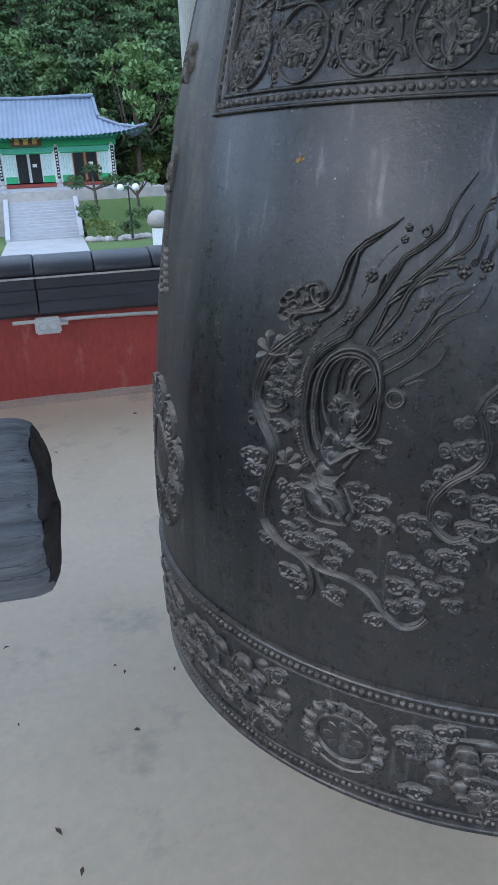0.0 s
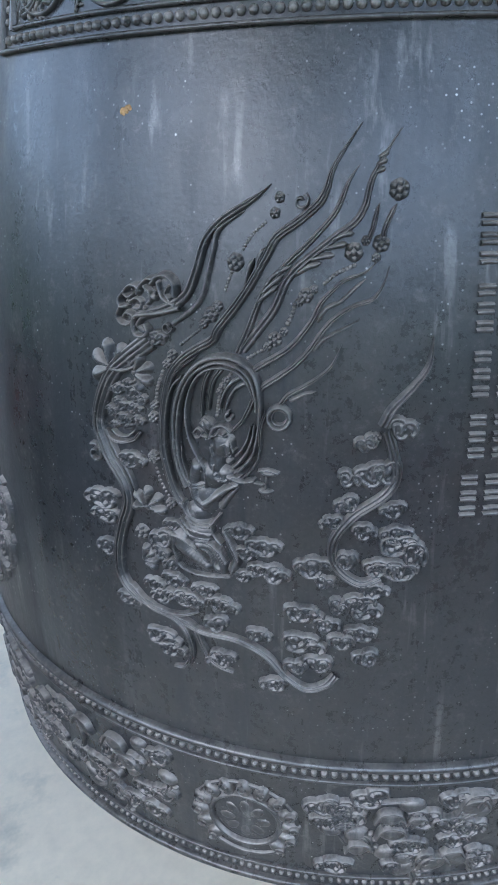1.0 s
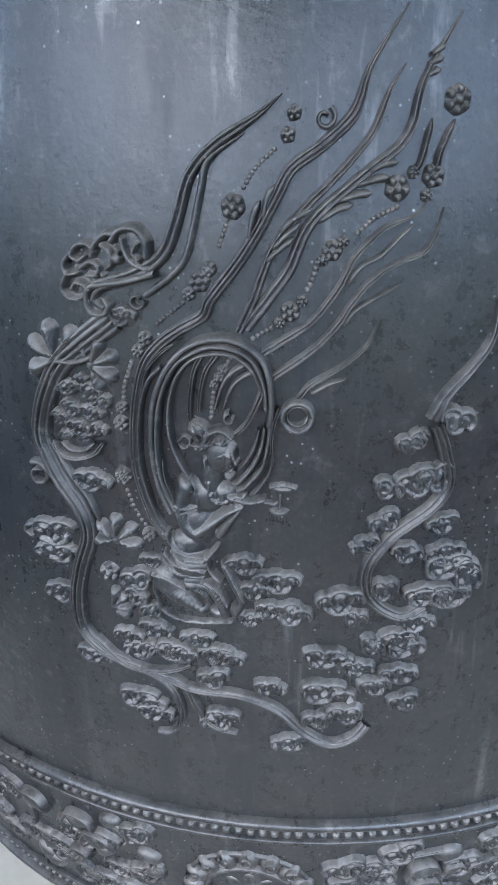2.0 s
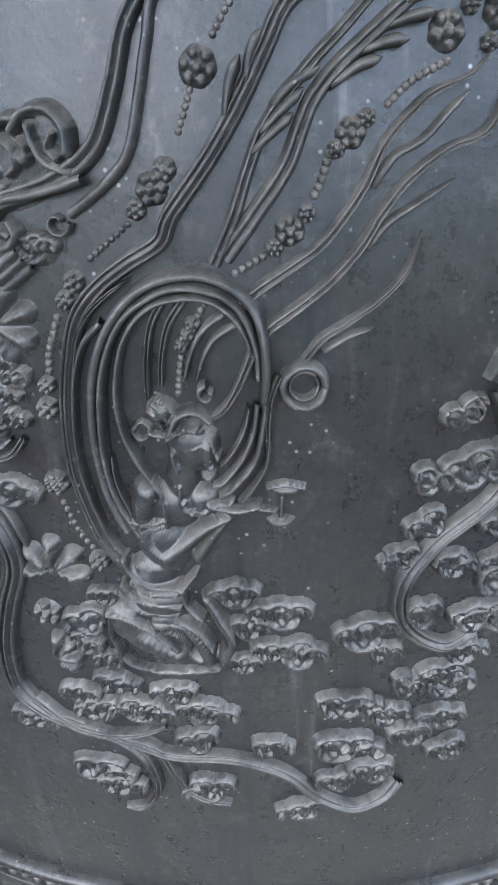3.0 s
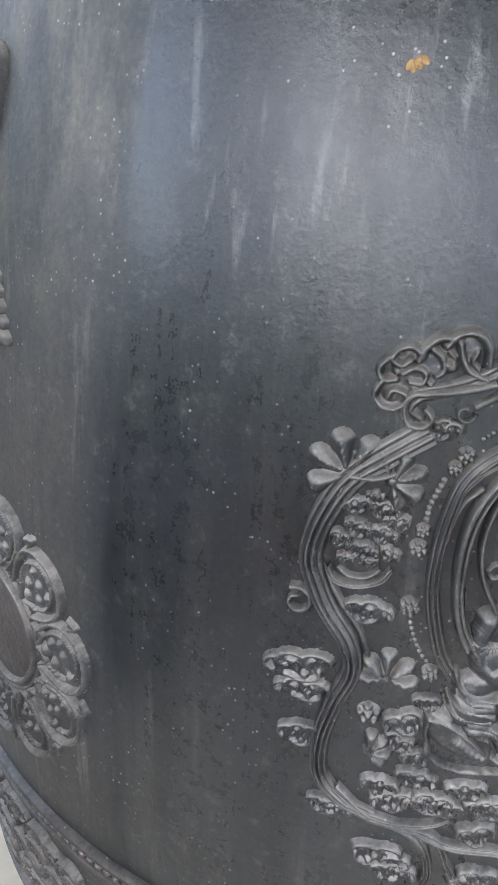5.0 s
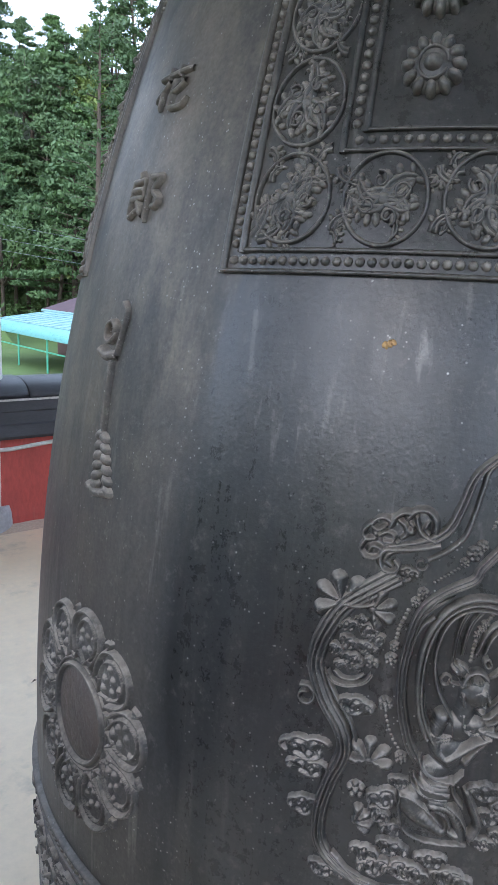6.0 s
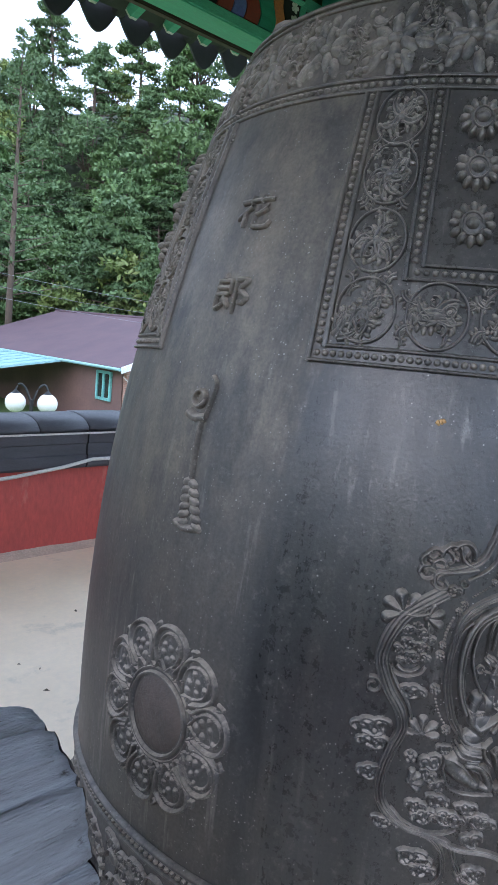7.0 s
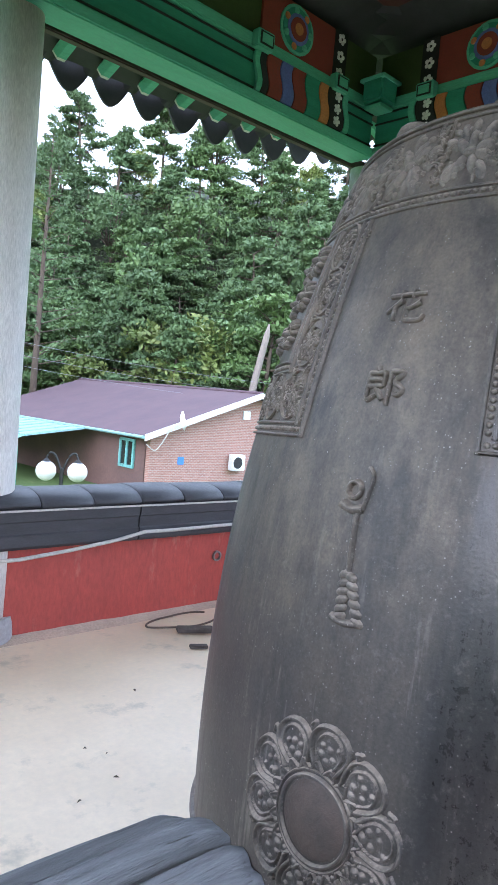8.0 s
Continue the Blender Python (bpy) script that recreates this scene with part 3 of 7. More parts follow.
def band(pts, w0, w1, ridges=1, proud=0.006, blunt=False, across=None):
    """(vertices, faces) of a ribbed ribbon along pts (mm), w0 to w1 mm wide, pointed at its start unless blunt."""
    n = max(8, 5 * (len(pts) - 1))
    line = spline(pts, n) / 1000
    k = across or (4 * ridges + 3)
    vs, fs = [], []
    for i, p in enumerate(line):
        d = line[min(i + 1, n)] - line[max(i - 1, 0)]
        d = d / (np.linalg.norm(d) + 1e-9)
        nrm_ = np.array((-d[1], d[0]))
        f = i / n
        w = (w0 + (w1 - w0) * f) / 2000
        end = 1.0 if blunt else min(1.0, 0.12 + f * 5)
        tail = min(1.0, 0.3 + (1 - f) * 6)
        for j in range(k):
            x = -1 + 2 * j / (k - 1)
            body = (1 - x * x) ** 0.5
            rib = 0.40 + 0.60 * abs(math.sin(math.pi * ridges * (x + 1) / 2)) if ridges > 1 else 1.0
            h = 1.15 * proud * body * rib * (0.35 + 0.65 * end) * (0.5 + 0.5 * tail) - 0.0006
            q = p + nrm_ * x * w * end
            vs.append(at(q[0], q[1], h))
    for i in range(n):
        for j in range(k - 1):
            fs.append((i * k + j, (i + 1) * k + j, (i + 1) * k + j + 1, i * k + j + 1))
    return vs, fs


def boss(s, z, rs, rz, h, turn=0.0, n=10, rings=3, sink=0.15):
    """(vertices, faces) of a rounded boss; mm."""
    ca, sa = math.cos(radians(turn)), math.sin(radians(turn))
    vs = [at(s / 1000, z / 1000, h / 1000)]
    for r in range(1, rings + 1):
        a = math.pi / 2 * r / rings
        for k in range(n):
            t = 2 * math.pi * k / n
            x, y = rs * math.sin(a) * math.cos(t), rz * math.sin(a) * math.sin(t)
            vs.append(at((s + x * ca - y * sa) / 1000, (z + x * sa + y * ca) / 1000, (h * (math.cos(a) - sink * (r == rings))) / 1000))
    fs = [(0, 1 + k, 1 + (k + 1) % n) for k in range(n)]
    for r in range(rings - 1):
        fs += [(1 + r * n + k, 1 + (r + 1) * n + k, 1 + (r + 1) * n + (k + 1) % n, 1 + r * n + (k + 1) % n) for k in range(n)]
    return vs, fs


def ring(s, z, r, w, ridges=1, h=0.004, squash=1.0, n=28):
    pts = [(s + r * math.cos(2 * math.pi * k / n), z + squash * r * math.sin(2 * math.pi * k / n)) for k in range(n + 1)]
    return band(pts, w, w, ridges, h, True)


def curl(s, z, r, w, turns=1.3, start=0.0, sign=1, h=0.006):
    """A tapering scroll that winds inwards."""
    pts = []
    for k in range(11):
        f = k / 10
        a = radians(start) + sign * 2 * math.pi * turns * f
        q = r * (1 - 0.72 * f)
        pts.append((s + q * math.cos(a), z + q * math.sin(a)))
    return band(pts, w, w * 0.6, 1, h, True, 7)


def field(items, step=2.0, blend=1.6, rough=0.35):
    """(vertices, faces) of one soft cast shape: ("e", s, z, rs, rz, h, turn) domes and ("l", points, w0, w1, h) rounded strokes, all in mm, run together."""
    box_ = []
    for it in items:
        if it[0] == "e":
            r = max(it[3], it[4])
            box_ += [(it[1] - r, it[2] - r), (it[1] + r, it[2] + r)]
        else:
            r = max(it[2], it[3]) / 2
            box_ += [(x + d * r, y + d * r) for x, y in it[1] for d in (-1, 1)]
    box_ = np.array(box_)
    lo, hi = box_.min(0) - 2 * step, box_.max(0) + 2 * step
    nx, nz = int((hi[0] - lo[0]) / step) + 2, int((hi[1] - lo[1]) / step) + 2
    X, Z = np.meshgrid(lo[0] + step * np.arange(nx), lo[1] + step * np.arange(nz))
    H = np.zeros_like(X)
    for it in items:
        if it[0] == "e":
            c, d = math.cos(radians(it[6])), math.sin(radians(it[6]))
            x, y = X - it[1], Z - it[2]
            q = ((x * c + y * d) / it[3]) ** 2 + ((y * c - x * d) / it[4]) ** 2
            h = it[5] * np.clip(1 - q ** 1.15, 0, 1)
        else:
            legs = sum(math.hypot(b[0] - a[0], b[1] - a[1]) for a, b in zip(it[1][:-1], it[1][1:]))
            line = spline(it[1], max(6 * (len(it[1]) - 1), int(legs / (0.09 * (it[2] + it[3])))))
            h = np.zeros_like(X)
            for k, (px, pz) in enumerate(line):
                w = (it[2] + (it[3] - it[2]) * k / (len(line) - 1)) / 2
                h = np.maximum(h, it[4] * np.clip(1 - (((X - px) ** 2 + (Z - pz) ** 2) / (w * w)), 0, 1))
        both = (h > 0) & (H > 0)
        soft = np.clip(blend - np.abs(h - H), 0, None) ** 2 / (4 * blend) * both
        H = np.maximum(h, H) + soft
    used = H > 0.05
    grow = used.copy()
    grow[1:] |= used[:-1]
    grow[:-1] |= used[1:]
    grow[:, 1:] |= grow[:, :-1].copy()
    grow[:, :-1] |= grow[:, 1:].copy()
    idx = -np.ones(X.shape, int)
    vs, fs = [], []
    for j in range(nz):
        for i in range(nx):
            if grow[j, i]:
                idx[j, i] = len(vs)
                k = rough * noise.noise(Vector((X[j, i] * 0.16, Z[j, i] * 0.16, 2))) if used[j, i] else -0.8
                vs.append(at(X[j, i] / 1000, Z[j, i] / 1000, (H[j, i] + k) / 1000))
    for j in range(nz - 1):
        for i in range(nx - 1):
            q = (idx[j, i], idx[j, i + 1], idx[j + 1, i + 1], idx[j + 1, i])
            if min(q) >= 0:
                fs.append(q)
    return vs, fs


def cloud(s, z, w, hgt, seed):
    """A mushroom-shaped cloud: a thick lip of two or three puffs over smaller nested lips; s, z its middle, mm."""
    rr = random.Random(seed)
    tilt = rr.uniform(-0.55, 0.55)
    ca, sa = math.cos(tilt), math.sin(tilt)
    t = min(w, hgt)

    def pt(x, y):
        return (s + (x * ca - y * sa) * w / 2, z + (x * sa + y * ca) * hgt / 2)

    items = [("e", *pt(0, -0.15), w * 0.44, hgt * 0.42, 3.0, math.degrees(tilt))]
    n = 3 if w > 1.25 * hgt else 2
    for k in range(n):
        x = (-0.5 + k / (n - 1)) * (1.06 if n == 3 else 0.84) + rr.uniform(-0.06, 0.06)
        y = 0.12 + 0.26 * (1 - 3 * x * x) * (n == 3) + rr.uniform(-0.10, 0.10)
        r = rr.uniform(0.40, 0.50) if n == 3 else rr.uniform(0.50, 0.58)
        top = rr.uniform(8.0, 10.0)
        items.append(("e", *pt(x, y - 0.05), r * w * 0.47, r * hgt * 0.55, top - 3.5, math.degrees(tilt)))
        items.append(("l", [pt(x + r * math.cos(radians(g)), y + r * math.sin(radians(g))) for g in (-35, 10, 55, 90, 125, 170, 215)], t * 0.19, t * 0.19, top))
        items.append(("l", [pt(x + 0.42 * r * math.cos(radians(g)), y - 0.1 + 0.42 * r * math.sin(radians(g))) for g in (-20, 40, 90, 140, 200)], t * 0.10, t * 0.10, top - 1))
    c = rr.uniform(-0.2, 0.2)
    items.append(("l", [pt(c - 0.55, -0.25), pt(c - 0.3, -0.62), pt(c, -0.72), pt(c + 0.35, -0.6), pt(c + 0.5, -0.3)], t * 0.2, t * 0.17, 8.0))
    items.append(("e", *pt(c, -0.38), t * 0.17, t * 0.14, 8.0, 0))
    return field(items, 1.7 if t > 22 else 1.4, 0.9, 0.5)


def fan(s, z, r, turn, n=6, spread=210):
    """A shell of radiating petals."""
    items = [("e", s, z, r * 0.26, r * 0.26, 7, 0)]
    for k in range(n):
        a = radians(turn - spread / 2 + spread * k / (n - 1))
        items.append(("l", [(s + 0.2 * r * math.cos(a), z + 0.2 * r * math.sin(a)), (s + 0.5 * r * math.cos(a), z + 0.5 * r * math.sin(a)), (s + 0.8 * r * math.cos(a), z + 0.8 * r * math.sin(a))], r * 0.2, r * 0.62, 8 + 2 * (k % 2)))
        items.append(("l", [(s + 0.3 * r * math.cos(a), z + 0.3 * r * math.sin(a)), (s + 0.75 * r * math.cos(a), z + 0.75 * r * math.sin(a))], r * 0.06, r * 0.1, 12))
    return field(items, 1.5, 0.8, 0.5)


def rosette(s, z, r, n=6):
    items = [("e", s, z, r * 0.36, r * 0.36, 9, 0), ("e", s, z, r * 0.9, r * 0.9, 3, 0)]
    for k in range(n):
        a = 2 * math.pi * k / n + s
        items.append(("e", s + r * 0.58 * math.cos(a), z + r * 0.58 * math.sin(a), r * 0.33, r * 0.33, 7, 0))
    return field(items, 1.1, 0.8)


def beads(pts, step, r):
    """A string of beads along pts; mm."""
    line = spline(pts, 40)
    out, run = [], 0.0
    for a, b in zip(line[:-1], line[1:]):
        d = float(np.linalg.norm(b - a))
        while run < d:
            q = a + (b - a) * run / d
            out.append(boss(q[0], q[1], r, r, r * 1.1, 0, 8, 2))
            run += step
        run -= d
    return merge(*out)


def rel(name, piece, label=""):
    return part(name, piece, BRONZE_RELIEF, bell, label, True)


# streaming ribbons above the figure
rel("ribbon_relief", band([(91, 1443), (71, 1428), (35, 1407), (13, 1384), (2, 1352), (-12, 1322), (-39, 1305), (-72, 1295), (-82, 1282), (-72, 1272)], 8, 17, 2, 0.01))
rel("ribbon_relief", band([(60, 1415), (30, 1396), (23, 1374), (16, 1345), (8, 1319), (-8, 1302), (-30, 1287)], 7, 7, 1, 0.0075))
rel("ribbon_relief", band([(192, 1503), (176, 1481), (161, 1458), (154, 1436), (145, 1422), (124, 1405), (99, 1388), (86, 1366), (69, 1337), (52, 1313), (30, 1286), (23, 1272), (4, 1261), (-15, 1248), (-30, 1231), (-38, 1208), (-44, 1173), (-45, 1136), (-40, 1105), (-30, 1072), (-18, 1053)], 10, 13, 3, 0.0112))
rel("ribbon_relief", band([(191, 1462), (179, 1445), (166, 1415), (149, 1395), (131, 1377), (111, 1359), (87, 1332), (76, 1309), (67, 1285), (54, 1258)], 6, 9, 2, 0.0088))
rel("ribbon_relief", band([(236, 1497), (222, 1477), (206, 1450), (201, 1433), (198, 1420), (188, 1404), (167, 1389), (146, 1373), (127, 1358), (113, 1343), (106, 1329), (97, 1309), (79, 1285), (60, 1261)], 7, 12, 2, 0.0088))
rel("ribbon_relief", band([(187, 1392), (176, 1391), (163, 1385)], 8, 5, 1, 0.01))
rel("ribbon_relief", band([(180, 1381), (167, 1379), (152, 1375)], 8, 5, 1, 0.01))
rel("ribbon_relief", band([(166, 1369), (153, 1368), (139, 1364)], 8, 5, 1, 0.01))
rel("ribbon_relief", band([(151, 1361), (137, 1357), (122, 1348)], 8, 5, 1, 0.01))
rel("ribbon_relief", band([(117, 1358), (102, 1351), (90, 1340)], 8, 5, 1, 0.01))
rel("ribbon_relief", band([(108, 1348), (95, 1338), (83, 1327)], 8, 5, 1, 0.01))
rel("ribbon_relief", band([(73, 1365), (67, 1351), (64, 1334)], 8, 5, 1, 0.01))
rel("ribbon_relief", band([(86, 1377), (79, 1365), (76, 1350)], 8, 5, 1, 0.01))
rel("ribbon_relief", band([(102, 1336), (91, 1328), (78, 1317)], 8, 5, 1, 0.01))
rel("ribbon_relief", band([(214, 1363), (201, 1351), (179, 1343), (165, 1332), (152, 1318), (143, 1300), (132, 1284), (117, 1267), (98, 1254), (80, 1243), (70, 1234)], 4, 9, 2, 0.0088))
rel("ribbon_relief", band([(202, 1344), (191, 1335), (175, 1320), (159, 1312), (147, 1297)], 4, 6, 1, 0.0063))
rel("ribbon_relief", band([(227, 1357), (222, 1339), (210, 1322), (188, 1314), (167, 1300), (152, 1283), (140, 1265), (121, 1245), (102, 1231), (86, 1220), (78, 1210)], 4, 9, 2, 0.0088))
rel("ribbon_relief", band([(195, 1299), (175, 1288), (156, 1277), (144, 1264)], 3, 6, 1, 0.0063))
rel("ribbon_relief", band([(177, 1272), (167, 1249), (152, 1234), (134, 1222), (117, 1212), (107, 1199)], 3, 7, 2, 0.0075))
rel("ribbon_relief", band([(149, 1217), (134, 1213), (118, 1204)], 3, 6, 1, 0.0063))

# halo loops round the figure and the small ring
rel("ribbon_relief", band([(-12, 1085), (-22, 1110), (-27, 1141), (-27, 1174), (-22, 1201), (-10, 1226), (7, 1244), (26, 1252), (45, 1253), (62, 1247), (75, 1235), (81, 1219), (83, 1196), (81, 1172)], 8, 8, 1, 0.0125, True))
rel("ribbon_relief", band([(-4, 1082), (-15, 1102), (-22, 1129), (-23, 1159), (-20, 1188), (-13, 1211), (-2, 1229), (13, 1240), (29, 1246), (46, 1245), (61, 1239), (71, 1227), (77, 1209), (78, 1189)], 6, 6, 1, 0.0115, True))
rel("ribbon_relief", band([(7, 1121), (-3, 1139), (-10, 1161), (-11, 1184), (-6, 1208), (3, 1225), (16, 1236), (32, 1240), (48, 1239), (60, 1232), (70, 1219), (75, 1203)], 5, 5, 1, 0.0105, True))
rel("ribbon_relief", band([(82, 1175), (79, 1154), (74, 1135), (62, 1119), (51, 1109)], 5, 5, 1, 0.011, True))
rel("ribbon_relief", band([(77, 1175), (74, 1156), (67, 1138), (56, 1123), (47, 1116)], 5, 4, 1, 0.01, True))
rel("ribbon_relief", band([(84, 1150), (81, 1131), (73, 1116), (63, 1104)], 4, 4, 1, 0.009, True))
rel("ribbon_relief", band([(72, 1172), (68, 1156), (61, 1142), (52, 1131)], 4, 3, 1, 0.008, True))
rel("ribbon_relief", band([(22, 1239), (14, 1224), (10, 1204), (8, 1177)], 7, 4, 2, 0.009, True))
rel("ribbon_relief", band([(35, 1239), (25, 1225), (20, 1208), (17, 1186)], 7, 4, 2, 0.009, True))
rel("ribbon_relief", band([(59, 1230), (47, 1222), (39, 1210), (32, 1189)], 6, 3, 1, 0.009, True))
rel("ribbon_relief", band([(66, 1224), (53, 1216), (45, 1204), (40, 1189)], 6, 3, 1, 0.009, True))
rel("ribbon_relief", band([(75, 1206), (68, 1190), (60, 1175), (49, 1164)], 8, 5, 2, 0.01, True))
rel("ribbon_relief", band([(-16, 1226), (-29, 1213), (-36, 1194), (-40, 1172)], 6, 3, 1, 0.009, True))
rel("ribbon_relief", band([(4, 1252), (-14, 1240), (-28, 1226), (-36, 1208)], 3, 6, 2, 0.01, False))
rel("ribbon_relief", band([(-2, 1081), (-10, 1098), (-17, 1118), (-19, 1137)], 3, 2, 1, 0.008, True))
rel("ring_relief", ring(106, 1184, 13, 7, 1, 0.011))
rel("ring_relief", ring(106, 1184, 9, 4, 1, 0.007))
rel("ribbon_relief", band([(91, 1192), (85, 1175), (83, 1157), (83, 1139)], 6, 4, 2, 0.009, True))

# jewelled strings
rel("rosette_relief", rosette(101, 1429, 7, 5))
rel("rosette_relief", rosette(96, 1413, 7, 5))
rel("scroll_relief", curl(126, 1425, 9, 5, 1.1, 60, -1, 0.007))
rel("ribbon_relief", band([(222, 1474), (211, 1468)], 7, 4, 1, 0.0075))
rel("ribbon_relief", band([(221, 1466), (209, 1461)], 7, 4, 1, 0.0075))
rel("ribbon_relief", band([(219, 1458), (207, 1453)], 7, 4, 1, 0.0075))
tagged(rel("bead_string_relief", beads([(85, 1403), (69, 1389), (58, 1373)], 4.3, 2.3)), kind="stuff")
rel("rosette_relief", rosette(50, 1360, 12, 6))
tagged(rel("bead_string_relief", beads([(45, 1349), (36, 1325)], 4.3, 2.3)), kind="stuff")
rel("rosette_relief", rosette(28, 1310, 8, 6))
rel("rosette_relief", rosette(20, 1300, 11, 6))
rel("rosette_relief", rosette(10, 1289, 7, 6))
tagged(rel("bead_string_relief", beads([(4, 1281), (-21, 1262)], 4.4, 2.4)), kind="stuff")
rel("rosette_relief", rosette(-32, 1249, 8, 6))
rel("rosette_relief", rosette(-39, 1238, 7, 6))
tagged(rel("bead_string_relief", beads([(-46, 1227), (-54, 1206), (-56, 1192)], 5.1, 3.0)), kind="stuff")
rel("rosette_relief", rosette(-58, 1184, 7, 6))
rel("rosette_relief", rosette(-60, 1168, 9, 6))
tagged(rel("bead_string_relief", beads([(188, 1358), (168, 1349), (152, 1336)], 4.3, 2.7)), kind="stuff")
rel("rosette_relief", rosette(143, 1332, 6, 6))
rel("rosette_relief", rosette(134, 1325, 10, 6))
rel("rosette_relief", rosette(126, 1317, 6, 6))
tagged(rel("bead_string_relief", beads([(122, 1315), (117, 1300), (111, 1290)], 4.6, 3.1)), kind="stuff")
rel("rosette_relief", rosette(109, 1284, 6, 6))
rel("rosette_relief", rosette(99, 1275, 10, 6))
rel("rosette_relief", rosette(90, 1266, 6, 6))
tagged(rel("bead_string_relief", beads([(83, 1261), (66, 1252)], 4.7, 2.7)), kind="stuff")
rel("rosette_relief", rosette(187, 1372, 12, 5))
rel("rosette_relief", rosette(200, 1384, 6, 6))
rel("rosette_relief", rosette(217, 1381, 11, 6))
rel("rosette_relief", rosette(212, 1366, 6, 6))
rel("ribbon_relief", band([(214, 1423), (210, 1408), (207, 1396), (203, 1386)], 6, 6, 2, 0.0088))
rel("ribbon_relief", band([(233, 1422), (226, 1409), (221, 1397), (219, 1387)], 6, 7, 2, 0.0088))
rel("rosette_relief", rosette(-62, 1116, 9, 6))
rel("rosette_relief", rosette(-37, 1055, 8, 6))
tagged(rel("bead_string_relief", beads([(-59, 1099), (-50, 1075), (-39, 1060)], 5.6, 2.3)), kind="stuff")
rel("rosette_relief", rosette(235, 1436, 13, 6))
rel("rosette_relief", rosette(220, 1163, 8, 6))
tagged(rel("bead_string_relief", beads([(47, 1235), (38, 1220), (31, 1204), (27, 1177)], 4.6, 2.8)), kind="stuff")
rel("rosette_relief", rosette(39, 1223, 6, 5))
rel("rosette_relief", rosette(35, 1216, 6, 5))
rel("rosette_relief", rosette(31, 1210, 5, 5))
rel("scroll_relief", curl(46, 1181, 6, 5, 1.0, 90, 1, 0.010))

# the large scrolled cloud and its tail
rel("cloud_relief", field([
    ("e", -62, 1314, 37.8, 24.6, 4, 18),
    ("e", -93, 1293, 13.9, 13.2, 4, 0),
    ("e", -40, 1329, 19.5, 19.5, 4, 0),
    ("l", [(-25, 1321), (-26, 1333), (-35, 1343), (-48, 1342), (-57, 1333)], 9.4, 8.0, 14),
    ("l", [(-47, 1335), (-44, 1324), (-38, 1315), (-25, 1310)], 7.2, 6.2, 13),
    ("l", [(-32, 1317), (-37, 1323), (-34, 1330)], 5.4, 4.6, 12),
    ("l", [(-55, 1339), (-63, 1338), (-72, 1330), (-76, 1321)], 8.8, 7.5, 13.5),
    ("l", [(-66, 1329), (-59, 1324), (-57, 1315), (-62, 1310)], 7.2, 6.2, 13),
    ("e", -52, 1318, 6.3, 5.7, 13, 0),
    ("l", [(-54, 1328), (-50, 1324), (-51, 1320)], 4.4, 3.7, 12),
    ("l", [(-73, 1324), (-81, 1330), (-91, 1328), (-96, 1320), (-89, 1316), (-82, 1320)], 6.6, 5.6, 13),
    ("l", [(-97, 1322), (-105, 1313), (-102, 1304), (-92, 1305)], 7.2, 6.2, 12),
    ("l", [(-87, 1310), (-78, 1315), (-70, 1311), (-72, 1304), (-81, 1304)], 6.3, 5.4, 13),
    ("l", [(-102, 1304), (-107, 1292), (-99, 1283), (-86, 1285), (-83, 1294), (-93, 1297), (-97, 1291)], 6.6, 5.6, 13),
    ("e", -91, 1311, 4.4, 3.8, 11, 0),
    ("e", -76, 1297, 4.7, 3.8, 10, 0),
    ("e", -66, 1304, 5.0, 4.1, 11, 0),
    ("l", [(-23, 1307), (-38, 1303), (-57, 1300), (-77, 1297)], 5.0, 4.3, 11)], 1.2, 0.9, 0.5), "")
rel("ribbon_relief", band([(-18, 1307), (-45, 1300), (-65, 1297), (-79, 1294), (-83, 1284), (-79, 1272), (-67, 1271), (-62, 1278), (-68, 1284)], 8, 6, 1, 0.0125, True))
rel("cloud_relief", cloud(-52, 1268, 28, 21, 76))
rel("scroll_relief", curl(-37, 1283, 8, 4, 1, 0, -1, 0.007))

# stem at the side of the figure, with shell flowers
rel("ribbon_relief", band([(-61, 1266), (-93, 1243), (-120, 1220), (-139, 1185), (-147, 1151), (-140, 1125), (-128, 1101), (-110, 1075), (-103, 1047), (-116, 1008), (-125, 968), (-123, 929), (-104, 903), (-73, 888)], 26, 16, 4, 0.0112, True))
rel("ribbon_relief", band([(-135, 1143), (-119, 1113), (-100, 1088), (-89, 1061)], 7, 4, 1, 0.0075))
rel("shell_flower_relief", fan(-122, 1225, 34, 155, 5, 200))
rel("shell_flower_relief", fan(-86, 1223, 26, 20, 5, 190))
rel("ribbon_relief", band([(-119, 1225), (-101, 1225), (-83, 1231)], 7, 5, 1, 0.0112, True))
rel("cloud_relief", cloud(-112, 1199, 24, 17, 84))
rel("cloud_relief", cloud(-91, 1197, 26, 18, 85))
rel("cloud_relief", cloud(-77, 1188, 19, 17, 86))
rel("cloud_relief", cloud(-110, 1179, 23, 18, 87))
rel("cloud_relief", cloud(-89, 1176, 24, 17, 88))
rel("cloud_relief", cloud(-124, 1168, 19, 17, 89))
rel("cloud_relief", cloud(-103, 1160, 26, 17, 90))
rel("cloud_relief", cloud(-82, 1160, 17, 16, 91))
rel("cloud_relief", cloud(-118, 1151, 15, 12, 92))
rel("cloud_relief", cloud(-96, 1151, 15, 11, 93))
rel("cloud_relief", cloud(-98, 1208, 15, 11, 94))
rel("ribbon_relief", band([(-132, 1143), (-125, 1132), (-108, 1129), (-88, 1136), (-79, 1147)], 6, 6, 2, 0.01, True))
rel("ribbon_relief", band([(-123, 1144), (-113, 1137), (-99, 1138), (-88, 1146)], 4, 4, 1, 0.0075, True))
rel("scroll_relief", curl(-155, 1105, 14, 7, 1.2, 120, -1, 0.008))
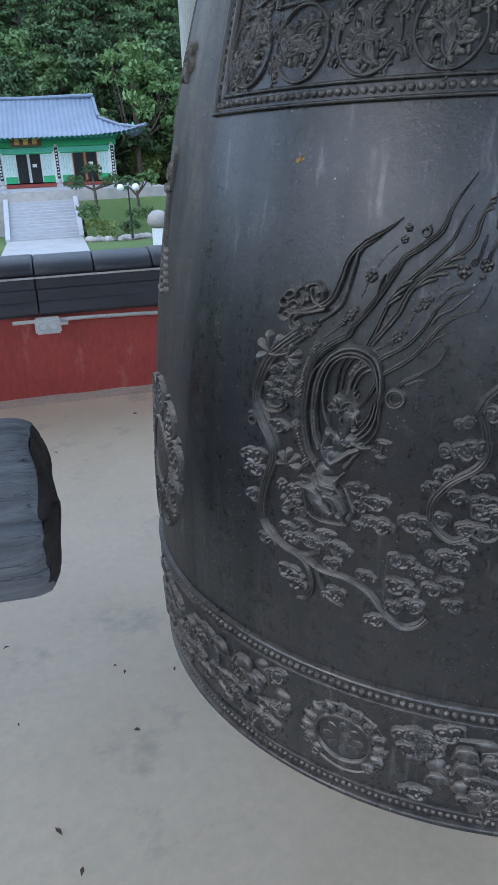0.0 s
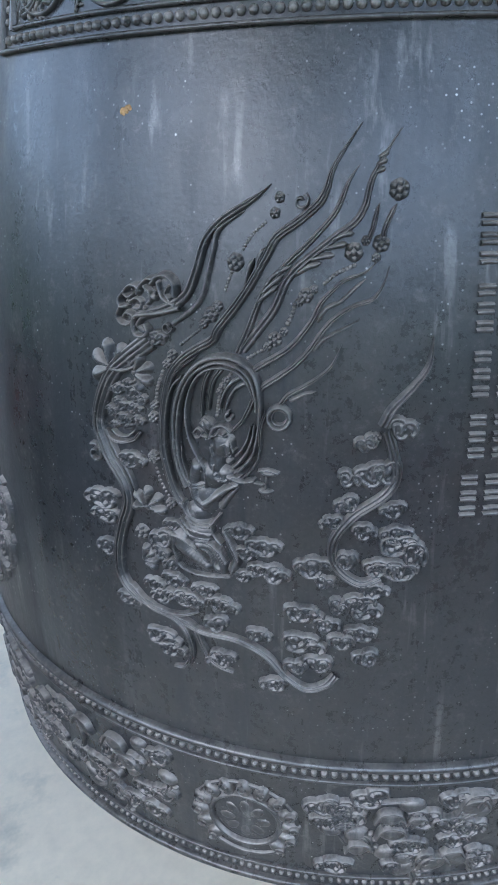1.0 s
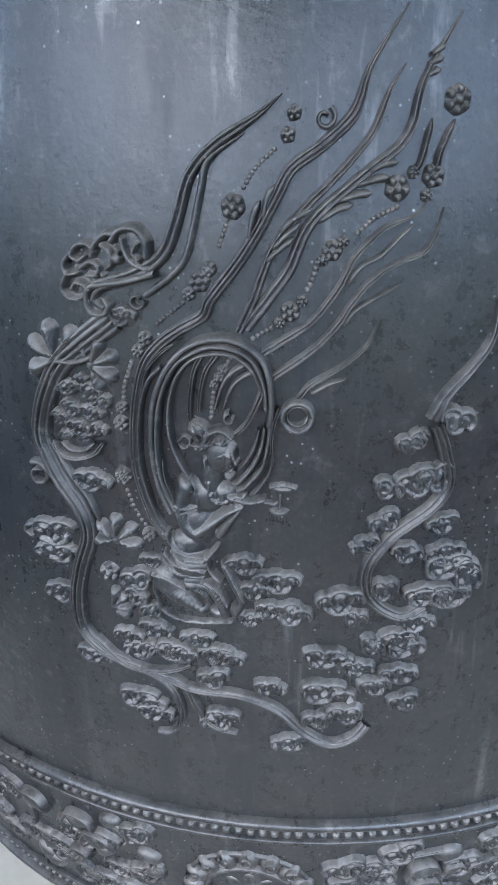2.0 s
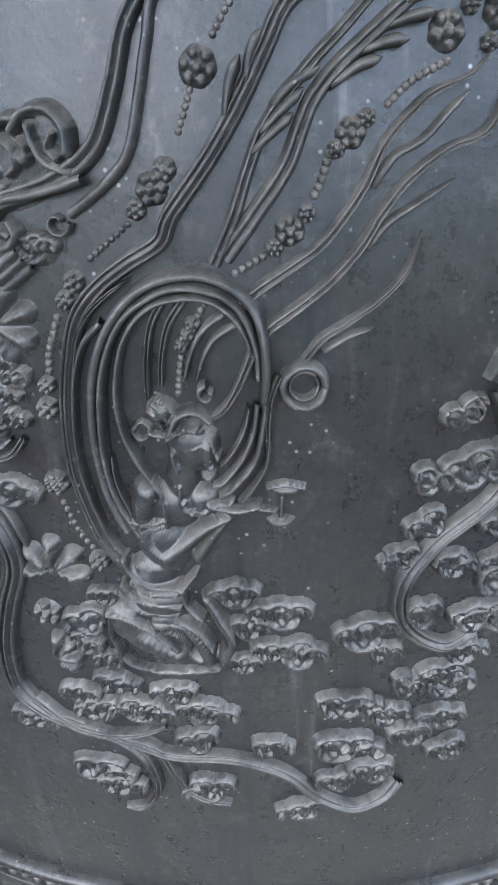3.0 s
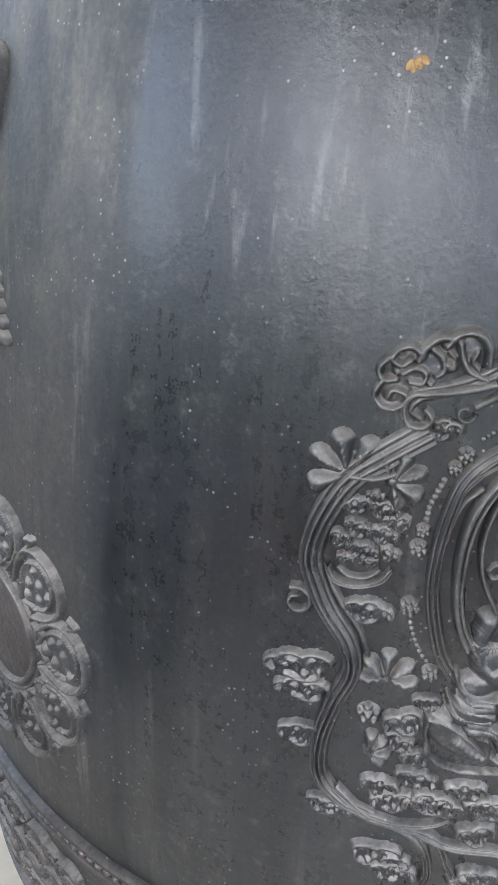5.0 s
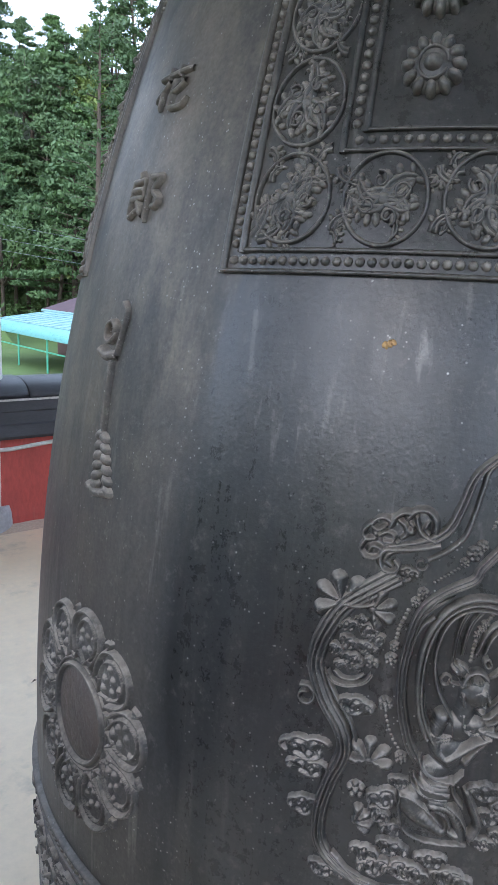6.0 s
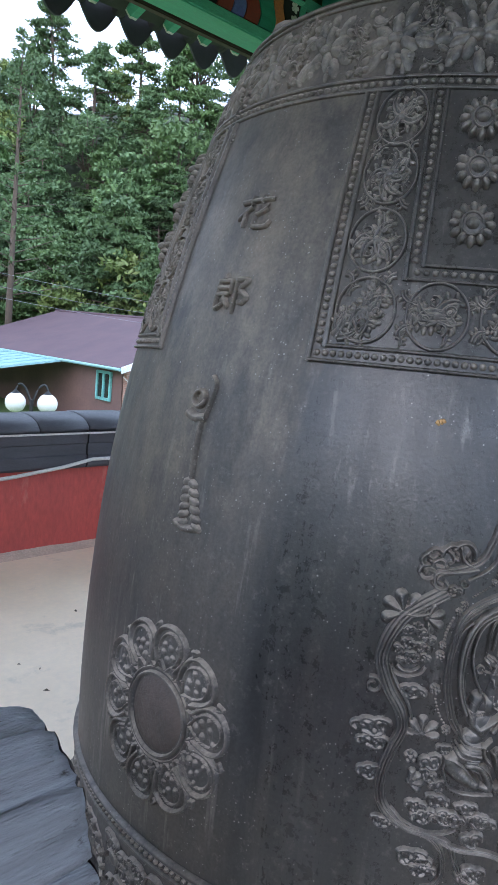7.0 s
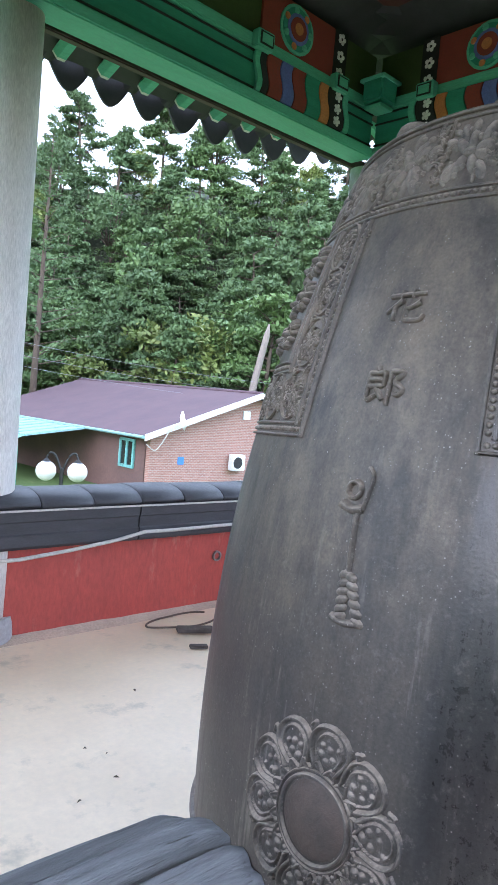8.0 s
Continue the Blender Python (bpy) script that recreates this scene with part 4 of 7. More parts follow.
rel("cloud_relief", cloud(-95, 1105, 43, 28, 98))
rel("rosette_relief", rosette(-61, 1114, 10, 6))
rel("shell_flower_relief", fan(-73, 1044, 26, 90, 5, 200))
rel("rosette_relief", rosette(-85, 1003, 13, 5))
rel("shell_flower_relief", fan(-83, 964, 21, 20, 4, 120))
rel("cloud_relief", cloud(-147, 1039, 65, 35, 103))
rel("cloud_relief", cloud(-145, 1015, 53, 27, 104))
rel("cloud_relief", cloud(-143, 967, 39, 31, 105))
rel("rosette_relief", rosette(-38, 1054, 9, 6))
rel("cloud_relief", cloud(-113, 890, 45, 23, 107))

# scrolling stems and clouds below
rel("ribbon_relief", band([(-109, 916), (-74, 888), (-34, 888), (-3, 899)], 12, 5, 2, 0.0088, True))
rel("ribbon_relief", band([(-74, 888), (-43, 881), (-22, 859), (-16, 827), (-27, 803), (-46, 796)], 14, 6, 3, 0.0088, True))
rel("ribbon_relief", band([(-43, 884), (-12, 874), (1, 845), (15, 822), (44, 809)], 11, 7, 2, 0.0088, True))
rel("ribbon_relief", band([(-30, 880), (2, 868), (46, 867), (86, 851), (117, 817), (145, 801), (169, 810), (183, 826)], 10, 14, 3, 0.01, True))
rel("cloud_relief", cloud(-63, 840, 63, 33, 113))
rel("cloud_relief", cloud(-47, 823, 43, 27, 114))
rel("cloud_relief", cloud(27, 827, 48, 33, 115))
rel("cloud_relief", cloud(21, 885, 35, 33, 116))
rel("cloud_relief", cloud(32, 915, 43, 29, 117))
rel("cloud_relief", cloud(-24, 915, 43, 30, 118))
rel("cloud_relief", cloud(-55, 912, 38, 29, 119))
rel("cloud_relief", cloud(-68, 926, 33, 26, 120))
rel("cloud_relief", cloud(-39, 941, 37, 23, 121))
rel("cloud_relief", cloud(-9, 913, 33, 24, 122))
rel("cloud_relief", cloud(80, 878, 37, 25, 123))
rel("cloud_relief", cloud(103, 802, 44, 29, 124))
rel("cloud_relief", cloud(-54, 1000, 35, 32, 125))
rel("cloud_relief", cloud(-37, 1025, 25, 18, 126))
rel("cloud_relief", cloud(-57, 980, 27, 22, 127))
rel("cloud_relief", cloud(-40, 965, 27, 23, 128))
rel("cloud_relief", cloud(57, 1029, 39, 26, 129))
rel("cloud_relief", cloud(88, 1011, 45, 31, 130))
rel("cloud_relief", cloud(66, 1000, 31, 24, 131))
rel("cloud_relief", cloud(100, 973, 41, 31, 132))
rel("cloud_relief", cloud(81, 978, 29, 22, 133))
rel("cloud_relief", cloud(61, 966, 30, 20, 134))
rel("cloud_relief", cloud(6, 935, 36, 23, 135))
rel("cloud_relief", cloud(26, 917, 38, 29, 136))
rel("cloud_relief", cloud(137, 919, 57, 29, 137))
rel("cloud_relief", cloud(168, 906, 35, 26, 138))
rel("cloud_relief", cloud(138, 872, 60, 36, 139))
rel("cloud_relief", cloud(130, 836, 32, 31, 140))
rel("cloud_relief", cloud(159, 844, 39, 34, 141))
rel("cloud_relief", cloud(188, 882, 36, 31, 142))
rel("cloud_relief", cloud(206, 939, 52, 33, 143))
rel("cloud_relief", cloud(212, 895, 43, 27, 144))
rel("cloud_relief", cloud(220, 857, 36, 32, 145))
rel("cloud_relief", cloud(183, 935, 26, 31, 146))
rel("cloud_relief", cloud(151, 988, 48, 35, 147))
rel("cloud_relief", cloud(165, 970, 25, 25, 148))
rel("cloud_relief", cloud(191, 1112, 29, 29, 149))
rel("cloud_relief", cloud(214, 1117, 40, 40, 150))
rel("cloud_relief", cloud(234, 1120, 34, 36, 151))
rel("cloud_relief", cloud(189, 1078, 31, 26, 152))
rel("cloud_relief", cloud(172, 1053, 30, 21, 153))
rel("cloud_relief", cloud(211, 1042, 33, 26, 154))
rel("cloud_relief", cloud(192, 1002, 27, 31, 155))
rel("cloud_relief", cloud(249, 1038, 43, 29, 156))
rel("cloud_relief", cloud(244, 1072, 33, 26, 157))
rel("cloud_relief", cloud(230, 993, 40, 30, 158))
rel("cloud_relief", cloud(257, 989, 40, 33, 159))
rel("cloud_relief", cloud(250, 1175, 33, 33, 160))
rel("cloud_relief", cloud(207, 1155, 23, 23, 161))
rel("cloud_relief", cloud(255, 1023, 60, 36, 162))
rel("cloud_relief", cloud(249, 990, 67, 35, 163))
rel("cloud_relief", cloud(274, 1011, 32, 48, 164))
rel("cloud_relief", cloud(213, 932, 49, 33, 165))
rel("cloud_relief", cloud(224, 960, 41, 24, 166))
rel("scroll_relief", curl(216, 1159, 10, 6, 1.1, 90, 1, 0.008))
rel("ribbon_relief", band([(281, 1282), (276, 1248), (260, 1224), (238, 1199), (228, 1177)], 4, 15, 2, 0.01))
rel("ribbon_relief", band([(232, 1173), (241, 1146), (246, 1116), (233, 1091), (196, 1062), (174, 1026), (180, 992), (208, 971), (233, 980)], 14, 14, 3, 0.01, True))

# the kneeling figure: one plain cast shape
rel("kneeling_figure", field([
    ("e", 16, 1169, 10.7, 9.4, 10.6, 0),
    ("l", [(10, 1176), (15, 1172), (21, 1163)], 2.8, 2.8, 11.9),
    ("l", [(8, 1171), (13, 1166), (17, 1159)], 2.8, 2.8, 11.6),
    ("l", [(14, 1178), (21, 1174), (26, 1168)], 2.8, 2.8, 11.9),
    ("l", [(21, 1155), (26, 1166), (37, 1170), (47, 1163)], 8.2, 6.9, 12.5),
    ("l", [(19, 1152), (31, 1158), (41, 1157)], 4.1, 3.8, 13.5),
    ("e", 31, 1160, 2.8, 2.8, 14.5, 0),
    ("e", 24, 1156, 2.5, 2.5, 14.2, 0),
    ("e", 39, 1160, 2.5, 2.5, 14.2, 0),
    ("e", 34, 1145, 16.4, 20.8, 11.2, -12),
    ("e", 44, 1142, 8.2, 16.4, 12.2, -8),
    ("e", 51, 1139, 2.8, 3.5, 11.9, 0),
    ("l", [(35, 1145), (41, 1147), (46, 1145)], 2.5, 1.9, 13.5),
    ("l", [(47, 1151), (49, 1144), (51, 1138)], 2.8, 3.1, 13.2),
    ("l", [(44, 1131), (48, 1132)], 2.5, 2.5, 12.5),
    ("e", 44, 1124, 5.7, 4.4, 10.6, 0),
    ("l", [(22, 1142), (23, 1135), (25, 1130)], 5.4, 3.8, 13.2),
    ("l", [(28, 1137), (25, 1114)], 20.8, 25.2, 7.9),
    ("l", [(-3, 1156), (2, 1161), (8, 1157), (6, 1151), (0, 1149), (-4, 1155)], 3.1, 3.1, 5.9),
    ("l", [(7, 1153), (19, 1151)], 3.8, 3.8, 6.6),
    ("e", 19, 1101, 19.5, 18.3, 9.9, 0),
    ("e", 11, 1071, 18.9, 26.8, 9.9, 0),
    ("e", 39, 1105, 13.2, 12.6, 9.2, -20),
    ("e", 3, 1112, 11.3, 12.0, 12.5, 0),
    ("e", 0, 1049, 18.9, 15.1, 9.9, 0),
    ("l", [(3, 1112), (-3, 1092), (0, 1073), (13, 1061)], 21.4, 14.5, 12.9),
    ("l", [(-10, 1093), (1, 1090), (15, 1094)], 2.8, 2.5, 14.2),
    ("l", [(-11, 1089), (1, 1085), (14, 1089)], 1.9, 1.9, 13.9),
    ("l", [(7, 1123), (13, 1111), (15, 1088)], 3.8, 3.1, 13.2),
    ("l", [(12, 1064), (25, 1074), (41, 1088), (56, 1096)], 15.8, 7.6, 13.9),
    ("l", [(33, 1061), (43, 1076), (52, 1088)], 10.7, 6.3, 6.6),
    ("l", [(44, 1104), (61, 1100), (76, 1103)], 10.1, 5.0, 11.9),
    ("e", 51, 1096, 5.7, 3.8, 12.5, 0),
    ("l", [(49, 1105), (59, 1106)], 2.8, 2.5, 13.2),
    ("l", [(76, 1099), (87, 1097)], 3.8, 2.5, 7.9),
    ("l", [(25, 1118), (26, 1103), (36, 1098), (47, 1103)], 3.1, 3.1, 11.9),
    ("e", 32, 1099, 2.8, 2.8, 12.9, 0),
    ("e", 27, 1106, 2.5, 2.5, 12.5, 0),
    ("e", 41, 1100, 2.5, 2.5, 12.5, 0),
    ("e", 94, 1112, 12.0, 4.7, 7.9, -2),
    ("e", 90, 1088, 10.1, 4.4, 7.9, 0),
    ("l", [(91, 1107), (90, 1092)], 4.4, 4.4, 5.3),
    ("l", [(81, 1115), (93, 1117), (106, 1114)], 2.8, 2.8, 9.2),
    ("l", [(-18, 1062), (-13, 1049), (0, 1040), (21, 1038)], 6.3, 5.7, 13.2),
    ("e", 21, 1038, 5.4, 4.7, 13.9, 0),
    ("l", [(24, 1040), (31, 1050)], 6.3, 4.4, 11.9),
    ("l", [(21, 1035), (24, 1023), (34, 1011)], 5.7, 4.4, 13.2),
    ("e", 2, 1020, 25.8, 18.9, 9.9, 0),
    ("l", [(-22, 1039), (-8, 1025), (19, 1021)], 3.1, 3.1, 11.9),
    ("l", [(-24, 1032), (-10, 1017), (17, 1014)], 3.1, 3.1, 11.9),
    ("l", [(-15, 1042), (-2, 1032), (17, 1031)], 2.8, 2.5, 11.6),
    ("l", [(-24, 1007), (-13, 991), (13, 976)], 32.8, 22.1, 11.9),
    ("l", [(-35, 1014), (-19, 1010), (1, 997), (15, 983)], 4.1, 3.8, 13.9),
    ("e", -23, 1000, 13.9, 14.5, 11.9, 0),
    ("l", [(1, 1006), (21, 1004), (33, 985), (36, 972)], 17.6, 15.8, 12.5),
    ("l", [(-2, 1011), (17, 1010), (32, 998), (40, 984)], 3.1, 2.8, 14.2),
    ("l", [(4, 1002), (16, 998), (24, 985)], 2.5, 2.5, 14.2),
    ("e", 31, 974, 12.6, 7.6, 11.9, 0),
    ("l", [(37, 1029), (45, 1010), (53, 991), (47, 974)], 9.4, 13.9, 11.9),
    ("l", [(38, 1030), (47, 1011), (56, 990)], 2.8, 2.8, 13.2),
    ("l", [(-34, 978), (-21, 964), (3, 959), (43, 962)], 3.5, 3.1, 9.2),
    ("l", [(-34, 1013), (-35, 994), (-29, 974)], 3.8, 3.8, 10.6)], 1.0, 0.8, 0.4), "kneeling figure holding up a bowl")

# ---- bands, panels, studs, medallion and writing cast on the bell ----
def hoop(z0, z1, h, n=180, th0=0.0, th1=360.0, soft=0.3):
    """A raised rounded moulding round the wall from z0 to z1."""
    rows = [(z0, 0.0), (z0 + (z1 - z0) * soft * 0.4, h * 0.75), (z0 + (z1 - z0) * soft, h), (z1 - (z1 - z0) * soft, h), (z1 - (z1 - z0) * soft * 0.4, h * 0.75), (z1, 0.0)]
    m = max(4, int(n * (th1 - th0) / 360))
    vs = [on(th0 + (th1 - th0) * i / m, z, q - 0.0004) for i in range(m + 1) for z, q in rows]
    k = len(rows)
    fs = [(i * k + j, (i + 1) * k + j, (i + 1) * k + j + 1, i * k + j + 1) for i in range(m) for j in range(k - 1)]
    return vs, fs


def bar_up(th, z0, z1, w, h):
    """A raised upright moulding w metres wide."""
    vs, fs = [], []
    for i in range(13):
        z = z0 + (z1 - z0) * i / 12
        d = math.degrees(w / 2 / rad(z))
        vs += [on(th - d, z, 0), on(th - d * 0.6, z, h), on(th + d * 0.6, z, h), on(th + d, z, 0)]
    fs = [(i * 4 + j, i * 4 + j + 1, (i + 1) * 4 + j + 1, (i + 1) * 4 + j) for i in range(12) for j in range(3)]
    return vs, fs


def mm(th, z):
    return (math.radians(th - LINE) * 800, z * 1000)


def bead_row(th0, z0, th1, z1, step, r):
    (a, b), (c, d) = mm(th0, z0), mm(th1, z1)
    k = rad((z0 + z1) / 2) / 0.8
    n = max(2, int(math.hypot((c - a) * k, d - b) / step))
    out = []
    for i in range(n):
        f = (i + 0.5) / n
        out.append(boss(a + (c - a) * f, b + (d - b) * f, r / k, r, r * 1.15, 0, 8, 2))
    return merge(*out)


def leaf(s, z, length, width, turn, bend, h=0.007):
    """A bent acanthus leaf with lobed edges."""
    a = radians(turn)
    pts = []
    for i in range(4):
        f = i / 3
        b = a + radians(bend) * f
        pts.append((s + length * f * math.cos(b), z + length * f * math.sin(b)))
    out = [band(pts[::-1], width * 0.5, width, 2, h)]
    for i, f in enumerate((0.3, 0.55, 0.8)):
        b = a + radians(bend) * f
        for sg in (-1, 1):
            q = b + sg * radians(55)
            r = width * (0.75 - 0.25 * f)
            out.append(boss(s + length * f * math.cos(b) + r * 0.8 * math.cos(q), z + length * f * math.sin(b) + r * 0.8 * math.sin(q), r * 0.62, r * 0.36, h * 850, math.degrees(q), 8, 2))
    return merge(*out)


def roundel(s, z, r, seed, squash=1.0):
    """A ring of vine with an open peony and leaves in it."""
    q = random.Random(seed)
    out = [ring(s, z, r, r * 0.12, 1, 0.006, squash, 26)]
    t0 = q.uniform(0, 360)
    for k in range(7):
        out.append(leaf(s + q.uniform(-6, 6), z + q.uniform(-6, 6), r * q.uniform(0.6, 0.92), r * 0.46, t0 + 51 * k + q.uniform(-14, 14), q.choice((-50, 50)), 0.008))
    for k in range(4):
        a = radians(t0 + 36 + 90 * k)
        out.append(curl(s + 0.42 * r * math.cos(a), z + 0.42 * r * math.sin(a), r * 0.2, r * 0.1, 1.1, math.degrees(a), q.choice((-1, 1)), 0.008))
    out.append(boss(s, z, r * 0.2, r * 0.2, 9))
    return merge(*out)


# shoulder band
shoulder = part("shoulder_band", hoop(2.078, 2.087, 0.006), BRONZE, bell, "raised shoulder band with beading", True)
for za, zb_, hh in ((2.102, 2.110, 0.006), (2.268, 2.276, 0.006), (2.282, 2.294, 0.008)):
    part("moulding", hoop(za, zb_, hh), BRONZE, shoulder, "", True)
q_ = random.Random(5)
bits = []
for i in range(26):
    th = i * 360 / 26
    s_, z_ = mm(th, 2.185)
    k_ = 0.8 / rad(2.185)
    for ring_r, n_ in ((52, 8), (28, 6)):
        for j in range(n_):
            a = 2 * math.pi * j / n_ + q_.random()
            bits.append(boss(s_ + k_ * ring_r * math.cos(a), z_ + ring_r * math.sin(a), 21 * k_, 15, 7 + (60 - ring_r) * 0.1, math.degrees(a), 9, 2))
    bits.append(boss(s_, z_, 16 * k_, 14, 13))
    s2, z2 = mm(th + 180 / 26, 2.185)
    for j in range(26):
        sa_, za_ = s_ + q_.uniform(-95, 95), z_ + q_.uniform(-66, 66)
        bits.append(boss(sa_, za_, q_.uniform(8, 16), q_.uniform(6, 11), q_.uniform(6, 10), q_.uniform(0, 180), 8, 2))
    for j in range(9):
        bits.append(leaf(s2 + q_.uniform(-30, 30), z2 + q_.uniform(-55, 55), q_.uniform(34, 52), 17, q_.uniform(0, 360), q_.choice((-60, 60)), 0.009))
tagged(part("peony_scroll", merge(*bits), BRONZE_RELIEF, shoulder, "", True), kind="stuff")
tagged(part("beading", bead_row(0, 2.0945, 360, 2.0945, 15, 6.0), BRONZE_RELIEF, shoulder, "", True), kind="stuff")


def panel(th0):
    """A square frame of vine roundels between beaded mouldings, with nine studs in its field."""
    th1, z0, z1 = th0 + 59.6, 1.598, 2.078
    fr = part("stud_panel", merge(
        hoop(z0, z0 + 0.007, 0.009, 180, th0, th1), hoop(z0 + 0.026, z0 + 0.033, 0.007, 180, th0 + 1.8, th1 - 1.8),
        hoop(1.742, 1.748, 0.007, 180, th0 + 11.2, th1 - 11.2), hoop(1.766, 1.772, 0.007, 180, th0 + 13.2, th1 - 13.2),
        *[bar_up(th0 + a if lo else th1 - a, zb, z1, 0.008, 0.008) for lo in (True, False) for a, zb in ((0.3, z0), (2.3, z0 + 0.026), (11.3, 1.742), (13.4, 1.766))]), BRONZE, bell, "framed panel of studs with beaded edges", True)
    rows = [bead_row(th0 + 0.8, z0 + 0.0165, th1 - 0.8, z0 + 0.0165, 14, 6.4), bead_row(th0 + 12.2, 1.757, th1 - 12.2, 1.757, 14, 6.0)]
    for a, zb in ((1.3, z0 + 0.03), (12.35, 1.77)):
        rows += [bead_row(th0 + a, zb, th0 + a, z1, 14, 6.2), bead_row(th1 - a, zb, th1 - a, z1, 14, 6.2)]
    tagged(part("beading", merge(*rows), BRONZE_RELIEF, fr, "", True), kind="stuff")
    vine = []
    spots = [(th0 + 6.8, 1.69), (th0 + 6.8, 1.808), (th0 + 6.9, 1.925), (th0 + 7.0, 2.03), (th1 - 6.8, 1.69), (th1 - 6.8, 1.808), (th1 - 6.9, 1.925), (th1 - 7.0, 2.03)]
    spots += [(th0 + 6.8 + (59.6 - 13.6) * k / 5, 1.688) for k in range(1, 5)]
    for i, (a, z) in enumerate(spots):
        s_, zz = mm(a, z)
        vine.append(roundel(s_, zz, 54, th0 + i))
    q = random.Random(th0)
    for k in range(5):
        s_, zz = mm(th0 + 6.8 + (59.6 - 13.6) * (k + 0.5) / 5, 1.688)
        for dz in (-38, 38):
            vine.append(leaf(s_, zz + dz, 30, 16, 90 if dz < 0 else 270, q.choice((-50, 50))))
    for a in (th0 + 6.8, th1 - 6.8):
        for z in (1.75, 1.866, 1.98):
            s_, zz = mm(a, z)
            for ds in (-48, 48):
                vine.append(leaf(s_ + ds, zz, 28, 15, 0 if ds < 0 else 180, q.choice((-50, 50))))
    for _ in range(70):
        if q.random() < 0.5:
            a, z = q.uniform(th0 + 3.4, th1 - 3.4), q.uniform(1.640, 1.735)
        else:
            a, z = q.choice((th0, th1 - 9.0)) + q.uniform(3.2, 9.4) - (0.4 if a > th0 + 30 else 0), q.uniform(1.70, 2.05)
        s_, zz = mm(a, z)
        vine.append(leaf(s_, zz, q.uniform(18, 30), 13, q.uniform(0, 360), q.choice((-60, 60)), 0.005))
    for a, g in ((th0 + 3.2, 45), (th1 - 3.2, 135)):
        s_, zz = mm(a, 1.642)
        vine += [leaf(s_, zz, 55, 22, g, 30), leaf(s_, zz + 10, 40, 18, g + 50, -30), leaf(s_ + 8, zz, 40, 18, g - 50, 30)]
    tagged(part("vine_scroll", merge(*vine), BRONZE_RELIEF, fr, "", True), kind="stuff")
    for z in (2.024, 1.936, 1.841):
        for c in range(3):
            s_, zz = mm(th0 + 19.0 + 10.8 * c, z)
            k = 0.8 / rad(z)
            out = [boss(s_, zz, 35 * k, 35, 17, 0, 24, 3), boss(s_, zz, 13 * k, 13, 30, 0, 14, 4), ring(s_, zz, 19, 8, 1, 0.017)]
            for j in range(12):
                a = 2 * math.pi * j / 12
                out.append(boss(s_ + k * 27 * math.cos(a), zz + 27 * math.sin(a), 11 * k, 8.5, 20, math.degrees(a), 9, 3))
                out.append(boss(s_ + k * 15 * math.cos(a + 0.35), zz + 15 * math.sin(a + 0.35), 6 * k, 4, 12, math.degrees(a), 8, 2))
            part("stud", merge(*out), BRONZE_RELIEF, fr, "", True)
    return fr


for t_ in (204.8, 114.8, 294.8, 24.8):
    panel(t_)

# lower band
lower = part("lower_band", hoop(0.655, 0.672, 0.011, 200, soft=0.45), BRONZE, bell, "raised lower band with beading", True)
for za, zb_, hh in ((0.628, 0.636, 0.006), (0.424, 0.431, 0.006), (0.386, 0.402, 0.009)):
    part("moulding", hoop(za, zb_, hh), BRONZE, lower, "", True)
tagged(part("beading", merge(bead_row(0, 0.6455, 360, 0.6455, 14.5, 6.0), bead_row(0, 0.413, 360, 0.413, 13, 4.6)), BRONZE_RELIEF, lower, "", True), kind="stuff")
bits = []
for i in range(6):
    s0, z0_ = mm(233.66 + 60 * i, 0.523)
    bits += [ring(s0, z0_, 56, 10, 1, 0.007, 0.92), ring(s0, z0_, 82, 8, 1, 0.004, 0.92), boss(s0, z0_, 50, 46, 3.5, 0, 24, 3)]
    bits += [boss(s0 + 26 * math.cos(j * 0.785), z0_ + 24 * math.sin(j * 0.785), 17, 11, 4.4, j * 45, 10, 3) for j in range(8)]
    for j in range(13):
        a = math.pi * (-0.25 + 1.5 * j / 12)
        bits.append(boss(s0 + 72 * math.cos(a), z0_ + 66 * math.sin(a), 18, 13, 10, math.degrees(a), 10, 3))
        bits.append(curl(s0 + 76 * math.cos(a), z0_ + 70 * math.sin(a), 9, 5, 1.0, math.degrees(a), 1, 0.011))
    for j in range(46):
        bits.append(cloud(s0 + 112 + q_.random() * 600, q_.uniform(452, 608), q_.uniform(44, 66), q_.uniform(36, 50), 1000 + 50 * i + j))
    for j in range(40):
        f = q_.random()
        s_ = s0 + 105 + f * 620
        z_ = q_.uniform(450, 612)
        w_ = q_.uniform(15, 27)
        bits.append(boss(s_, z_, w_, w_ * 0.72, 10, q_.uniform(-40, 40), 10, 3))
        if j % 2:
            bits.append(band([(s_ - w_, z_ - w_ * 0.3), (s_ - w_ * 0.5, z_ + w_ * 0.6), (s_ + w_ * 0.5, z_ + w_ * 0.6), (s_ + w_, z_ - w_ * 0.3)], 7, 7, 1, 0.012, True, 5))
        if j % 4 == 0:
            bits.append(leaf(s_, z_, 44, 17, q_.uniform(0, 360), q_.choice((-60, 60)), 0.009))
    for sg in (-1, 1):
        bits.append(band([(s0 + sg * 90 + 330, 600), (s0 + sg * 160 + 330, 590), (s0 + sg * 190 + 330, 540), (s0 + sg * 150 + 330, 470)], 8, 10, 2, 0.007, True))
tagged(part("peony_scroll", merge(*bits), BRONZE_RELIEF, lower, "", True), kind="stuff")

